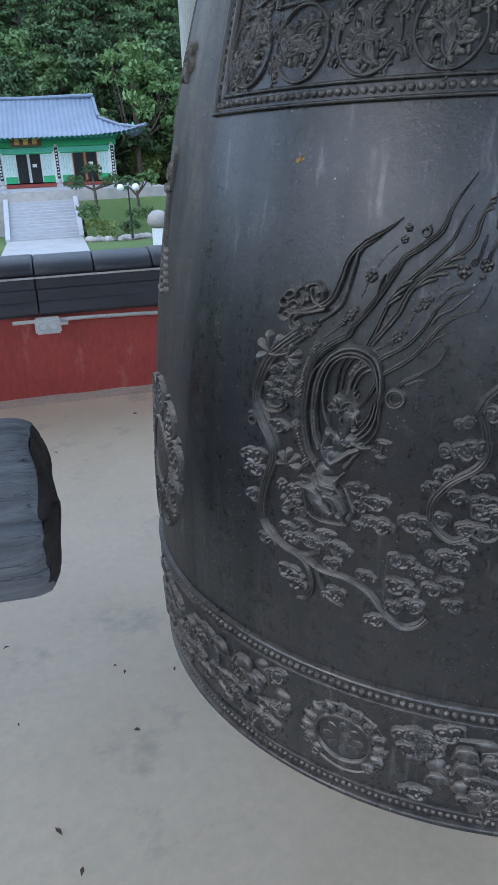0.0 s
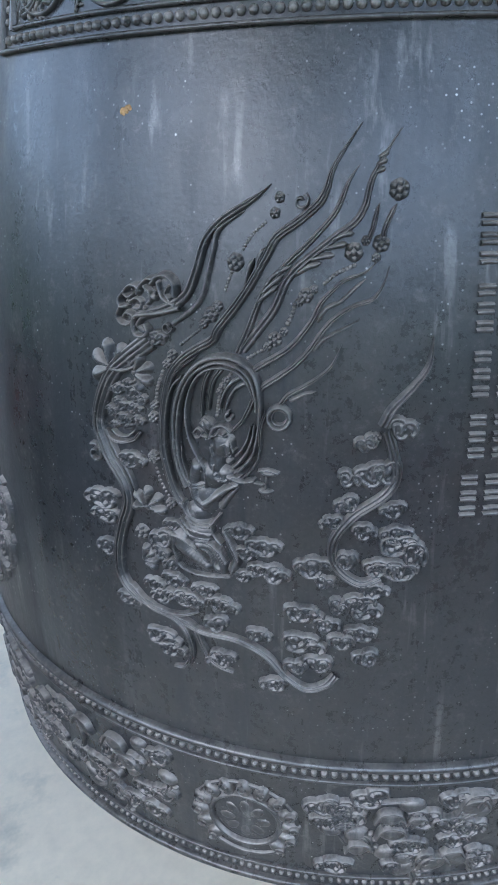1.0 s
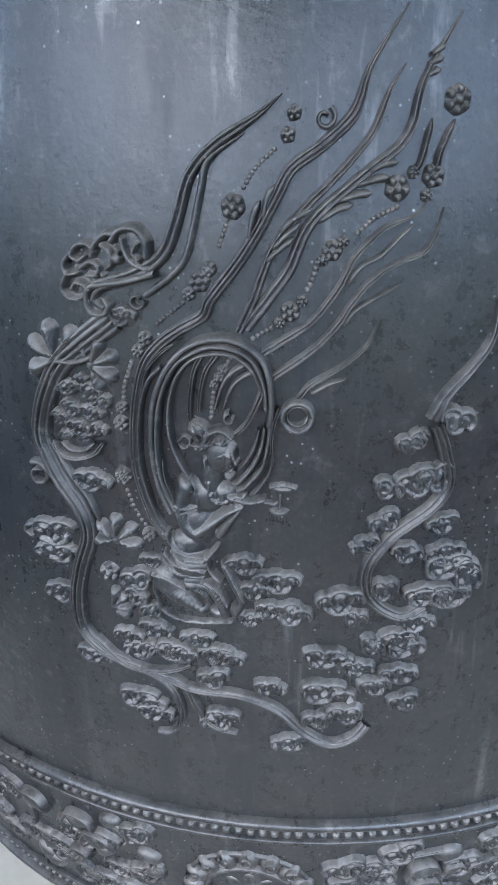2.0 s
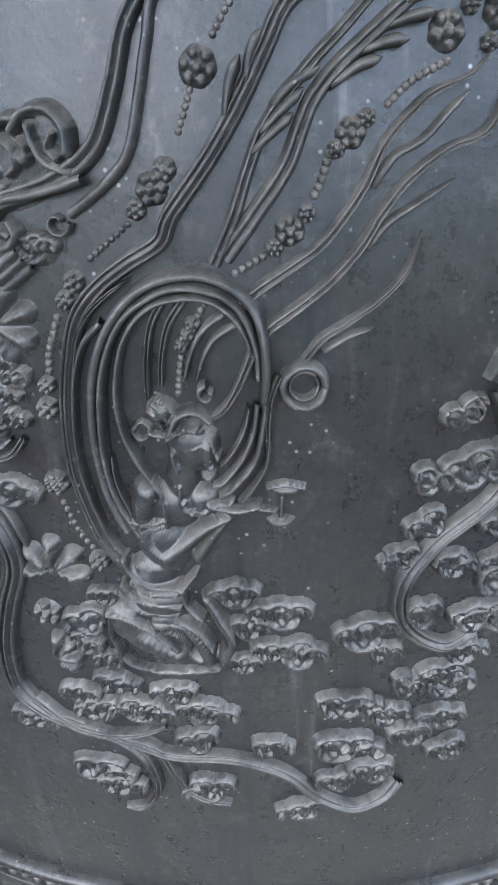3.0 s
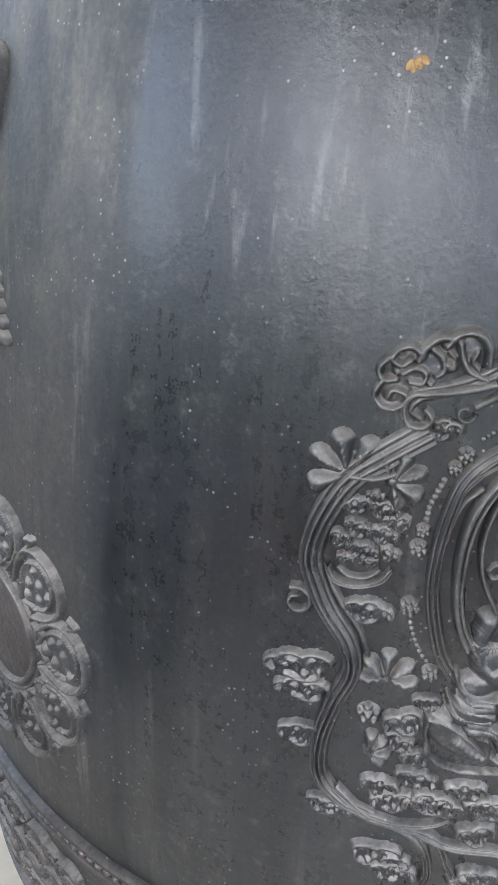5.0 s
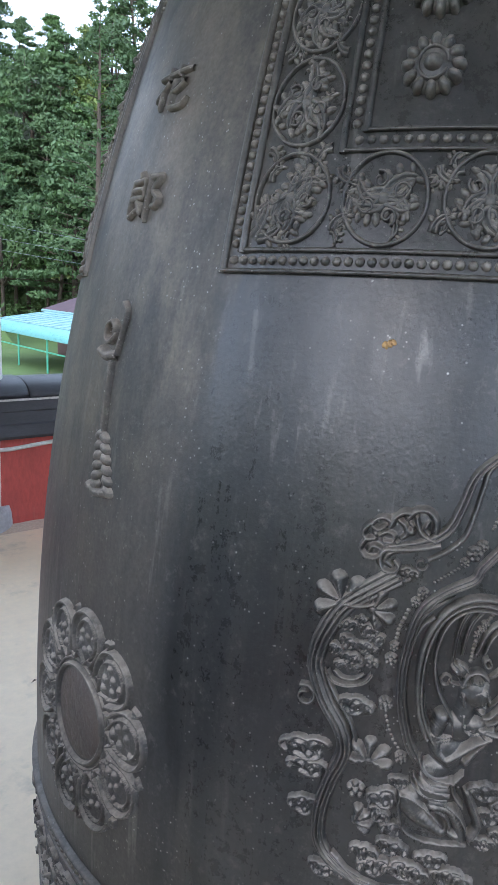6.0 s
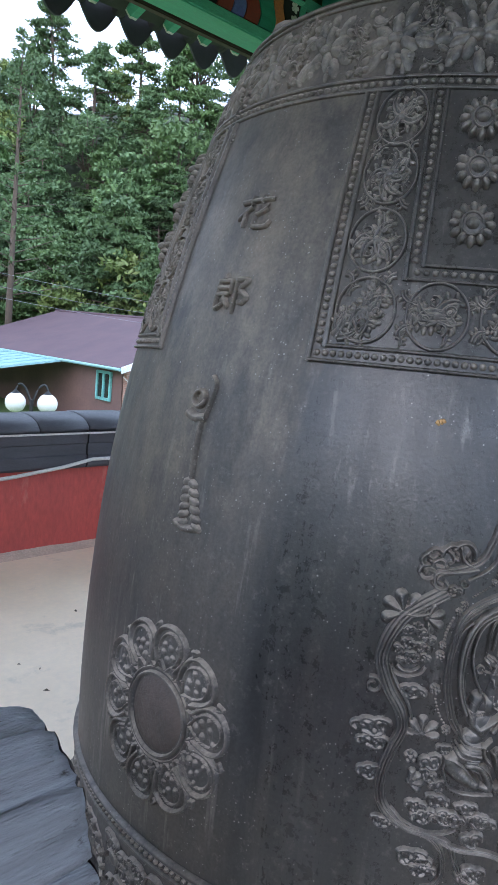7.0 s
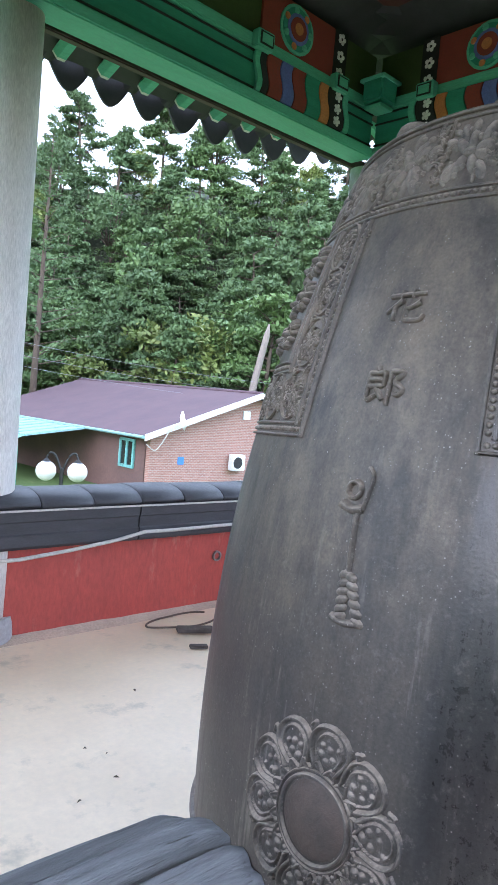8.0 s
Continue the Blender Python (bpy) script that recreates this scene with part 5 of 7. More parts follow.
# striking medallion
med = part("striking_medallion", merge(ring(-560, 922, 76, 8, 1, 0.007), ring(-560, 922, 86, 5, 1, 0.004)), BRONZE_RELIEF, bell, "lotus striking medallion with worn brown centre", True)
part("medallion_centre", boss(-560, 922, 70, 70, 5, 0, 32, 4), RUST, med, "worn brown centre", True)
for j in range(10):
    a = 2 * math.pi * j / 10 + 0.15
    cx, cz = -560 + 132 * math.cos(a), 922 + 132 * math.sin(a)

    def pp(x, y):
        return (cx - x * math.sin(a) + y * math.cos(a), cz + x * math.cos(a) + y * math.sin(a))
    deg = math.degrees(a)
    items = [("l", [pp(-24, -34), pp(-38, -8), pp(-40, 14), pp(-27, 33), pp(0, 41), pp(27, 33), pp(40, 14), pp(38, -8), pp(24, -34)], 9, 9, 10), ("l", [pp(-18, -26), pp(-28, 0), pp(-18, 22), pp(0, 29), pp(18, 22), pp(28, 0), pp(18, -26)], 5, 5, 8), ("e", *pp(0, 2), 42, 40, 2.6, deg - 90)]
    for x, y, r in ((-14, -10, 8), (12, -12, 8), (-2, 4, 8), (-19, 8, 6), (16, 6, 6), (1, -24, 9)):
        items += [("e", *pp(x + q_.uniform(-3, 3), y + q_.uniform(-3, 3)), r, r * 1.2, q_.uniform(6.0, 9.0), deg)]
    part("lotus_petal", field(items, 1.8, 1.2, 0.7), BRONZE_RELIEF, med, "", True)
    part("petal_tip", field([("l", [pp(38, 18), pp(42, 34), pp(50, 24)], 8, 7, 7), ("e", *pp(42, 26), 8, 9, 5, deg)], 1.8), BRONZE_RELIEF, med, "", True)
out = []
for j in range(20):
    a = 2 * math.pi * j / 20
    x_, y_ = -560 + 97 * math.cos(a), 922 + 97 * math.sin(a)
    out.append(field([("l", [(x_ - 12 * math.sin(a) - 9 * math.cos(a), y_ + 12 * math.cos(a) - 9 * math.sin(a)), (x_ + 8 * math.cos(a), y_ + 8 * math.sin(a)), (x_ + 12 * math.sin(a) - 9 * math.cos(a), y_ - 12 * math.cos(a) - 9 * math.sin(a))], 6, 6, 6.5), ("e", x_, y_, 7, 7, 4, 0)], 1.8))
tagged(part("beading", merge(*out), BRONZE_RELIEF, med, "", True), kind="stuff")

# cast ornament of a ring, rod and tassel
orn = [ring(-577, 1512, 15, 10, 1, 0.010), band([(-553, 1556), (-540, 1540), (-545, 1505), (-552, 1478)], 9, 8, 1, 0.008, True), band([(-600, 1484), (-575, 1476), (-550, 1480)], 20, 18, 1, 0.012, True), band([(-562, 1476), (-560, 1420), (-556, 1366)], 12, 10, 1, 0.009, True)]
for j in range(6):
    z_ = 1360 - 15 * j
    w_ = 14 + 5 * j
    orn += [boss(-556 - w_ * 0.5 + 3 * j, z_, 15, 9, 9, 20, 9, 3), boss(-556 + w_ * 0.5 + 3 * j, z_ - 3, 15, 9, 9, -20, 9, 3)]
orn.append(band([(-578, 1284), (-552, 1276), (-520, 1280)], 16, 14, 1, 0.010, True))
rel("tassel_ornament", merge(*orn), "cast ring and tassel ornament")


def brush(name, s, z, w, h, strokes, label):
    out = []
    for st in strokes:
        out.append(band([(s + (x - 0.5) * w, z + (y - 0.5) * h) for x, y in st], 14, 10, 1, 0.008, True, 7))
    return rel(name, merge(*out), label)


# the two large characters
brush("flower_character", -560, 1866, 104, 62, [[(0.08, 0.82), (0.5, 0.85), (0.96, 0.87)], [(0.36, 1.0), (0.36, 0.72)], [(0.67, 1.0), (0.64, 0.74)], [(0.4, 0.68), (0.25, 0.5), (0.04, 0.28)], [(0.24, 0.52), (0.24, 0.02)], [(0.86, 0.6), (0.7, 0.46), (0.5, 0.38)], [(0.55, 0.7), (0.53, 0.12), (0.62, 0.02), (0.9, 0.03), (0.97, 0.2)]], "cast brush-style character 花")
brush("youth_character", -566, 1708, 98, 66, [[(0.27, 1.06), (0.34, 0.92)], [(0.1, 0.87), (0.3, 0.88), (0.5, 0.86), (0.5, 0.5)], [(0.12, 0.69), (0.5, 0.69)], [(0.12, 0.5), (0.5, 0.5)], [(0.12, 0.87), (0.12, 0.12), (0.36, 0.26)], [(0.33, 0.42), (0.53, 0.1)], [(0.66, 0.96), (0.66, -0.06)], [(0.66, 0.93), (0.94, 0.9), (0.78, 0.64), (0.98, 0.42), (0.9, 0.26), (0.76, 0.3)]], "cast brush-style character 郎")

# small cast writing: rows of plain bars on faintly raised tablets
for c in range(3):
    for g in range(5):
        for k in range(3):
            z_ = 1404 - 74 * g - 20 * k
            s_ = 338 + 29 * c - 5 * (g == 4)
            for dz in (4, -4):
                rel("inscription_bar", band([(s_ - 10, z_ + dz), (s_, z_ + dz + 0.5), (s_ + 10, z_ + dz)], 6.5, 6.5, 1, 0.005, True, 5))

# orange rust spot
part("rust_spot", merge(*[boss(-101 + q_.uniform(-6, 6), 1525 + q_.uniform(-4, 4), 4.5, 3, 1.5, q_.uniform(0, 180), 8, 2) for _ in range(6)]), ORANGE, bell, "orange rust spot", True)

# crown of the bell: coiled dragon loop and sound pipe
cr = []
arch = [(-0.26, -0.02, 2.34), (-0.27, 0.0, 2.48), (-0.2, 0.03, 2.62), (-0.05, 0.02, 2.70), (0.1, -0.02, 2.68), (0.22, -0.02, 2.56), (0.25, 0.0, 2.40), (0.28, 0.0, 2.34)]
pts_ = spline([(x * 0.72, y, z) for x, y, z in arch], 28)
cr.append(tube(pts_, [0.06 + 0.012 * math.sin(i * 2.2) for i in range(29)], 12))
for i in range(2, 27, 2):
    p_ = pts_[i]
    cr.append(tube([p_, p_ + (p_ - np.array((0, 0, 2.45))) * 0.32 + np.array((0, 0.02 * (-1) ** i, 0))], [0.022, 0.004], 6))
cr.append(lathe([(0.0, 2.52), (0.07, 2.50), (0.095, 2.45), (0.085, 2.40), (0.06, 2.35), (0.0, 2.34)], 14, -0.22, -0.06))
for sx, sy in ((-0.2, -0.2), (-0.12, 0.2), (0.2, -0.16), (0.2, 0.16), (-0.34, -0.16)):
    cr.append(tube(spline([(sx * 0.5, sy * 0.2, 2.55), (sx * 0.9, sy * 0.8, 2.50), (sx * 1.1, sy * 1.1, 2.41), (sx * 1.25, sy * 1.2, 2.35)], 10), [0.042 - 0.0014 * i for i in range(11)], 9))
    for c in (-1, 0, 1):
        cr.append(tube(spline([(sx * 1.25, sy * 1.2, 2.37), (sx * 1.38 + 0.02 * c, sy * 1.32 + 0.035 * c, 2.375), (sx * 1.48 + 0.03 * c, sy * 1.42 + 0.05 * c, 2.352)], 5), [0.018, 0.016, 0.013, 0.01, 0.007, 0.003], 7))
part("dragon_loop", merge(*cr), BRONZE_RELIEF, bell, "coiled dragon hanging loop", True)
part("sound_pipe", lathe([(0.0, 2.330), (0.028, 2.333), (0.038, 2.325), (0.044, 2.31), (0.048, 2.26), (0.0, 2.26)], 20, -0.47, 0.10), BRONZE_RELIEF, bell, "", True)

# ---- striking log on its ropes ----
log = thing("striking_log", pav(-1.085, -0.07, 0.865), "weathered cracked log hung level before the bell to strike it", "log")
vs, fs = [], []
n_, m_ = 168, 70
cracks = [(0.75, 0.03, 1.4), (1.75, 0.03, 1.1), (2.3, 0.025, 1.5), (2.95, 0.035, 2.2), (3.6, 0.03, 1.6), (4.3, 0.03, 1.0), (5.3, 0.03, 0.7), (1.3, 0.02, 0.6)]
for i in range(m_ + 1):
    x = -2.1 * (i / m_) ** 1.35
    for k in range(n_):
        a = 2 * math.pi * k / n_
        r = 0.188 + 0.014 * noise.noise(Vector((x * 1.5, math.cos(a) * 1.4, math.sin(a) * 1.4))) + 0.010 * noise.noise(Vector((x * 2.5, math.cos(a) * 9, math.sin(a) * 9)))
        for ca_, w_, l_ in cracks:
            d = (a - ca_ - 0.05 * math.sin(x * 3) + math.pi) % (2 * math.pi) - math.pi
            r -= 0.03 * math.exp(-(d / w_) ** 2) * max(0, 1 + x / l_)
        e = max(0, 1 + x / 0.05)
        r -= 0.022 * e * e * (0.6 + 0.6 * noise.noise(Vector((math.cos(a) * 3, math.sin(a) * 3, 4))))
        xx = x + (0.012 * noise.noise(Vector((math.cos(a) * 4, math.sin(a) * 4, 7))) if i < 3 else 0)
        vs.append((xx, r * math.cos(a), r * math.sin(a)))
for i in range(m_):
    fs += [(i * n_ + k, i * n_ + (k + 1) % n_, (i + 1) * n_ + (k + 1) % n_, (i + 1) * n_ + k) for k in range(n_)]
fs.append(tuple(range(m_ * n_, (m_ + 1) * n_)))
part("trunk", (vs, fs), LOG, log, "", True)
ev, ef = [], []
for j in range(9):
    f = 1 - j / 8.0
    for k in range(n_):
        a = 2 * math.pi * k / n_
        x0, y0, z0 = vs[k]
        ev.append((x0 + 0.03 * (1 - f) ** 0.5 + 0.008 * noise.noise(Vector((y0 * f * 20, z0 * f * 20, 1))), y0 * f, z0 * f))
for j in range(8):
    ef += [(j * n_ + k, (j + 1) * n_ + k, (j + 1) * n_ + (k + 1) % n_, j * n_ + (k + 1) % n_) for k in range(n_)]
part("end_face", (ev, ef), LOG_END, log, "battered brown end grain", True)
for x_ in (-0.72, -1.75):
    part("rope", merge(tube([(x_, 0.215 * math.cos(a), 0.215 * math.sin(a)) for a in [2 * math.pi * k / 24 for k in range(25)]], 0.014, 8), tube([(x_, 0.0, 0.21), (x_, 0.0, BEAM - 0.80 + 0.3)], 0.014, 8)), CABLE, log, "pale hanging rope", True)

# ---- clutter on the floor ----
plank = part("wood_scrap", boxed(0, 0, 0.03, 0.26, 0.08, 0.035, 0.008), LOG_END, None, "")
plank.matrix_world = pose(0.92, 3.12, 0.006, 0, 0, -20)
tagged(plank, "grey broken board lying on the concrete floor", "board")
plank2 = part("wood_scrap", boxed(0, 0, 0.012, 0.12, 0.05, 0.022, 0.005), LOG_END, None, "")
plank2.matrix_world = pose(0.80, 2.86, 0.006, 0, 0, -20)
tagged(plank2, "small wood offcut lying on the concrete floor", "board")
lp = [(0.30 * math.cos(a), 0.13 * math.sin(a), 0.012 + 0.012 * math.sin(2 * a)) for a in [radians(30 + 14 * k) for k in range(22)]]
loop_ = part("wire_loop", tube([(x, y, max(0.011, z)) for x, y, z in spline(lp, 44)], 0.007, 6), BARK, None, "", True)
loop_.matrix_world = pose(0.95, 3.36, 0.006, 0, 0, 8)
tagged(loop_, "loose loop of brown cable lying on the floor", "cable")
rr = random.Random(11)
out = []
for sx, sy in ((-1.0, 0.24), (-0.84, 0.23), (-1.3, 0.05), (-1.45, -0.12), (-1.06, -0.45), (-1.0, -0.5), (-0.95, -0.02)):
    out.append((sx, sy))
out += [(rr.uniform(-2.2, 1.5), rr.uniform(-0.6, 3.2)) for _ in range(45)]
bits = []
for x, y in out:
    a, l_ = rr.uniform(0, 6.3), rr.uniform(0.006, 0.018)
    ca, sa = math.cos(a) * l_, math.sin(a) * l_
    v_ = [(x - ca, y - sa, 0.007), (x + sa * 0.4, y - ca * 0.4, 0.010), (x + ca, y + sa, 0.008), (x - sa * 0.4, y + ca * 0.4, 0.014), (x, y, 0.018)]
    bits.append((v_, [(0, 1, 4), (1, 2, 4), (2, 3, 4), (3, 0, 4), (3, 2, 1, 0)]))
crumbs = part("leaf_crumbs", merge(*bits), BARK)
tagged(crumbs, "dry leaf crumbs and grit scattered on the floor", "debris", kind="stuff")
pipe = thing("drain_pipe", pav(1.96, HALF - 0.14, 0.40), "short grey drain pipe through the red parapet", "pipe")
part("pipe_mouth", lathe([(0.03, 0.0), (0.042, 0.0), (0.042, 0.05), (0.03, 0.05), (0.028, -0.02)], 18), STEEL, pipe).matrix_local = pose(0, 0.04, 0, 90, 0, 0)

# ---- heavy far things: roofs, hall, house ----
def roof_field(wx, wy, ridge, gable, rise, lift, nx, ny, roll, amp):
    """(vertices, faces) of a hipped-and-gabled tile roof over +-wx, +-wy; concave slopes, lifted corners, rolls of tile."""
    def height(d):
        f = min(d / wy, 1)
        return rise * (0.62 * f + 0.38 * f * f)
    vs, fs = [], []
    for j in range(ny + 1):
        y = -wy + 2 * wy * j / ny
        for i in range(nx + 1):
            x = -wx + 2 * wx * i / nx
            dx, dy = wx - abs(x), wy - abs(y)
            side = dx < gable and dx < dy
            z = height(min(dx, dy)) if dx < gable else height(dy)
            k = (abs(x) / wx) ** 6 * (abs(y) / wy) ** 4
            w = amp * abs(math.sin(math.pi * (y if side else x) / roll))
            vs.append((x, y, z + lift * k + w + 0.12 * (abs(x) / wx) ** 2 * (1 - dy / wy)))
    for j in range(ny):
        for i in range(nx):
            a = j * (nx + 1) + i
            fs.append((a, a + 1, a + nx + 2, a + nx + 1))
    return vs, fs


hall = thing("temple_hall", pose(0, 0, 0, 0, 0, PAV) @ pose(-0.99 - 0.0, 0, 0) @ Matrix.Identity(4), "single-storey temple hall with grey-blue tiled hipped roof", "temple hall")
hall.matrix_world = pose(-8.87, 49.7, -0.13, 0, 0, PAV) @ pose(-0.95, 0, 0)
part("terrace", boxed(0, 3.2, (GROUND + 0.13) / 2 - 0.1, 17.0, 11.0, -(GROUND + 0.13) - 0.2), STONE2, hall, "rubble stone terrace")
part("platform", boxed(0, 3.0, -0.11, 13.6, 8.6, 0.22, 0.02), STONE, hall, "granite platform")
part("red_sill", boxed(0, 0.0, 0.12, 11.4, 0.34, 0.22, 0.02), PRED, hall, "red painted sill")
part("back_wall", boxed(0, 6.3, 1.2, 11.0, 0.3, 2.4), WHITE, hall)
part("side_wall", boxed(5.35, 3.2, 1.2, 0.25, 6.2, 2.4), WHITE, hall)
part("side_wall", boxed(-5.35, 3.2, 1.2, 0.25, 6.2, 2.4), WHITE, hall)
part("inner_floor", boxed(0, 3.2, 0.1, 10.6, 6.2, 0.1), BROWNBEAM, hall)
rv_, rf_ = roof_field(7.5, 5.0, 0, 2.7, 2.5, 0.45, 300, 60, 0.3, 0.07)
roof = part("roof", (rv_, rf_), HALLTILE, hall, "grey-blue tiled hipped roof", True)
roof.location = (0, 3.3, 2.95)
part("ridge", tube([(-4.8 + 9.6 * i / 12, 3.3, 5.50 + 0.12 * abs(i - 6) / 6) for i in range(13)], 0.14, 8), HALLTILE, hall)
for sx in (-1, 1):
    part("descending_ridge", tube([(sx * 4.75, 3.2, 5.45), (sx * 4.78, 1.6, 4.55), (sx * 4.85, 0.9, 4.2)], 0.12, 8), HALLTILE, hall)
    part("hip_ridge", tube([(sx * 4.85, 0.9, 4.15), (sx * 6.0, -0.3, 3.62), (sx * 7.0, -1.3, 3.42), (sx * 7.6, -1.75, 3.55)], 0.11, 8), HALLTILE, hall)
    part("gable_board", (([(sx * 4.76, 0.9, 4.0), (sx * 4.76, 5.7, 4.0), (sx * 4.76, 3.3, 5.4), (sx * 4.70, 0.9, 4.0), (sx * 4.70, 5.7, 4.0), (sx * 4.70, 3.3, 5.4)]), [(0, 1, 2), (5, 4, 3), (0, 3, 4, 1), (1, 4, 5, 2), (2, 5, 3, 0)]), PRED, hall)
rafter_mesh = None
for i in range(44):
    x = -7.0 + 14.0 * i / 43
    z = 2.93 + 0.42 * (abs(x) / 7.5) ** 6
    if rafter_mesh is None:
        ob = part("rafter", tube([(0, 0, 0.22), (0, 2.2, 0.75)], 0.055, 8), MINT, hall)
        rafter_mesh = ob.data
    else:
        ob = new("rafter", rafter_mesh)
        ob.parent = hall
    ob.location = (x, -1.55, z - 0.22)
part("eave_beam", boxed(0, 0.0, 2.62, 11.4, 0.3, 0.34, 0.02), HALLGREEN, hall, "green painted eave beam")
part("bracket_band", boxed(0, -0.02, 2.95, 11.6, 0.5, 0.3, 0.02), GREEN, hall, "painted bracket band")
part("lintel", boxed(0, 0.02, 2.28, 11.2, 0.2, 0.3, 0.02), MINT, hall, "mint green lintel")
for c in range(4):
    x = -5.4 + 3.6 * c
    part("column", lathe([(0.0, 0.2), (0.17, 0.2), (0.17, 1.2), (0.16, 2.6), (0.0, 2.6)], 20, x, -0.02), WHITE, hall, "", True)
    part("column_base", lathe([(0.0, 0.0), (0.26, 0.0), (0.24, 0.2), (0.0, 0.2)], 20, x, -0.02), STONE, hall)
    strip_ = part("couplet_board", boxed(x, -0.205, 1.45, 0.2, 0.03, 1.9, 0.006), BLACK, hall, "black board of white writing")
    for k in range(9):
        part("writing_bar", boxed(x, -0.224, 0.68 + 0.19 * k, 0.11, 0.012, 0.085), PWHITE, strip_)
for b in range(3):
    x = -3.6 + 3.6 * b
    part("transom", boxed(x, 0.0, 2.08, 3.2, 0.1, 0.08), HALLGREEN, hall)
    for k, dx in enumerate((-1.2, -0.42, 0.42, 1.2)):
        if abs(dx) > 1:
            d = part("paper_door", boxed(x + dx, 0.0, 1.18, 0.74, 0.06, 1.74, 0.008), PAPER, hall, "pale paper door")
            part("door_panel", boxed(x + dx, -0.035, 0.50, 0.74, 0.05, 0.42, 0.008), HALLGREEN, d, "bright green panel")
            for m in range(3):
                part("mullion", boxed(x + dx - 0.18 + 0.18 * m, -0.036, 1.4, 0.018, 0.014, 1.2), MINT, d)
        else:
            d = part("glass_door", boxed(x + dx, 0.1, 1.18, 0.74, 0.03, 1.74), GLASS, hall, "dark glass door")
            for e in (-0.36, 0.36):
                part("stile", boxed(x + dx + e, 0.09, 1.18, 0.05, 0.06, 1.74), PWHITE if b == 1 else PORANGE, d)
    part("notice", boxed(x + 0.35, 0.06, 1.35, 0.28, 0.02, 0.2), PWHITE, hall, "small white notice")
    part("jamb", boxed(x - 1.62, 0.0, 1.2, 0.12, 0.14, 1.9), WHITE, hall)
    part("jamb", boxed(x + 1.62, 0.0, 1.2, 0.12, 0.14, 1.9), WHITE, hall)
board = part("name_board", boxed(0.0, -0.75, 2.78, 1.9, 0.1, 0.55, 0.02), SIGNBROWN, hall, "dark name board with gold writing")
for k in range(3):
    part("writing_bar", boxed(-0.55 + 0.55 * k, -0.81, 2.78, 0.3, 0.03, 0.34), GOLD, board)

stairs = thing("stone_stairs", hall.matrix_world @ pose(0.45, 0, 0), "broad granite stairs with pale side kerbs", "stairs")
for k in range(14):
    part("step", boxed(0, -1.75 - 0.30 * k, -0.4 - 0.175 * k - 0.09, 4.0, 0.34, 0.18, 0.01), STONE, stairs)
    part("riser_block", boxed(0, -1.55 - 0.30 * k, (GROUND + 0.13 - 0.4 - 0.175 * k - 0.18) / 2, 3.9, 0.3, max(0.05, -0.4 - 0.175 * k - 0.18 - GROUND - 0.13)), STONE, stairs)
for sx in (-1, 1):
    v_ = [(sx * 2.0, -1.4, -0.05), (sx * 2.28, -1.4, -0.05), (sx * 2.28, -6.1, -2.6), (sx * 2.0, -6.1, -2.6), (sx * 2.0, -1.4, -2.8), (sx * 2.28, -1.4, -2.8), (sx * 2.28, -6.1, -2.8), (sx * 2.0, -6.1, -2.8)]
    part("side_kerb", (v_, [(0, 1, 2, 3), (7, 6, 5, 4), (0, 4, 5, 1), (1, 5, 6, 2), (2, 6, 7, 3), (3, 7, 4, 0)]), STONE, stairs)
walkway = part("pathway", boxed(0.45, -13.0, GROUND + 0.13 + 0.02, 4.4, 14.0, 0.04), PATHWAY)
walkway.matrix_world = hall.matrix_world
tagged(walkway, "pale paved path leading to the stone stairs", "path", kind="structure")

# ---- brick house with a shingle roof ----
house = thing("brick_house", pose(11.8, 25.8, GROUND, 0, 0, 10), "low brick house with a purple-brown shingle roof", "house")
EH, RH, HW, LEN = 2.6, 4.68, 12.8, 16.0
m = bpy.data.materials.new("brickwork")
m.use_nodes = True
nn, ll = m.node_tree.nodes, m.node_tree.links
bt, tcn, mpn = nn.new("ShaderNodeTexBrick"), nn.new("ShaderNodeTexCoord"), nn.new("ShaderNodeMapping")
mpn.inputs["Rotation"].default_value = (radians(90), 0, 0)
ll.new(tcn.outputs["Object"], mpn.inputs["Vector"])
ll.new(mpn.outputs[0], bt.inputs["Vector"])
bt.inputs["Scale"].default_value = 1.0
bt.inputs["Brick Width"].default_value, bt.inputs["Row Height"].default_value, bt.inputs["Mortar Size"].default_value = 0.21, 0.075, 0.008
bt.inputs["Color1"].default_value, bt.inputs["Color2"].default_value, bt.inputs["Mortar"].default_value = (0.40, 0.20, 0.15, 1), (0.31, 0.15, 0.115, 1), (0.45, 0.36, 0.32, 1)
ll.new(bt.outputs[0], nn["Principled BSDF"].inputs["Base Color"])
nn["Principled BSDF"].inputs["Roughness"].default_value = 0.85
v_ = [(0.4, 0.45, 0), (HW - 0.4, 0.45, 0), (HW - 0.4, 0.45, EH + 0.1), (HW / 2, 0.45, RH - 0.05), (0.4, 0.45, EH + 0.1), (0.4, 0.7, 0), (HW - 0.4, 0.7, 0), (HW - 0.4, 0.7, EH + 0.1), (HW / 2, 0.7, RH - 0.05), (0.4, 0.7, EH + 0.1)]
part("gable_wall", (v_, [(0, 1, 2, 3, 4), (9, 8, 7, 6, 5), (0, 5, 6, 1), (1, 6, 7, 2), (2, 7, 8, 3), (3, 8, 9, 4), (4, 9, 5, 0)]), m, house, "red brick gable wall")
part("side_wall", boxed(0.5, LEN / 2 + 0.35, EH / 2, 0.25, LEN - 0.8, EH), BRICK_SHADED, house, "shaded brick side wall")
part("side_wall", boxed(HW - 0.5, LEN / 2 + 0.35, EH / 2, 0.25, LEN - 0.8, EH), BRICK_SHADED, house)
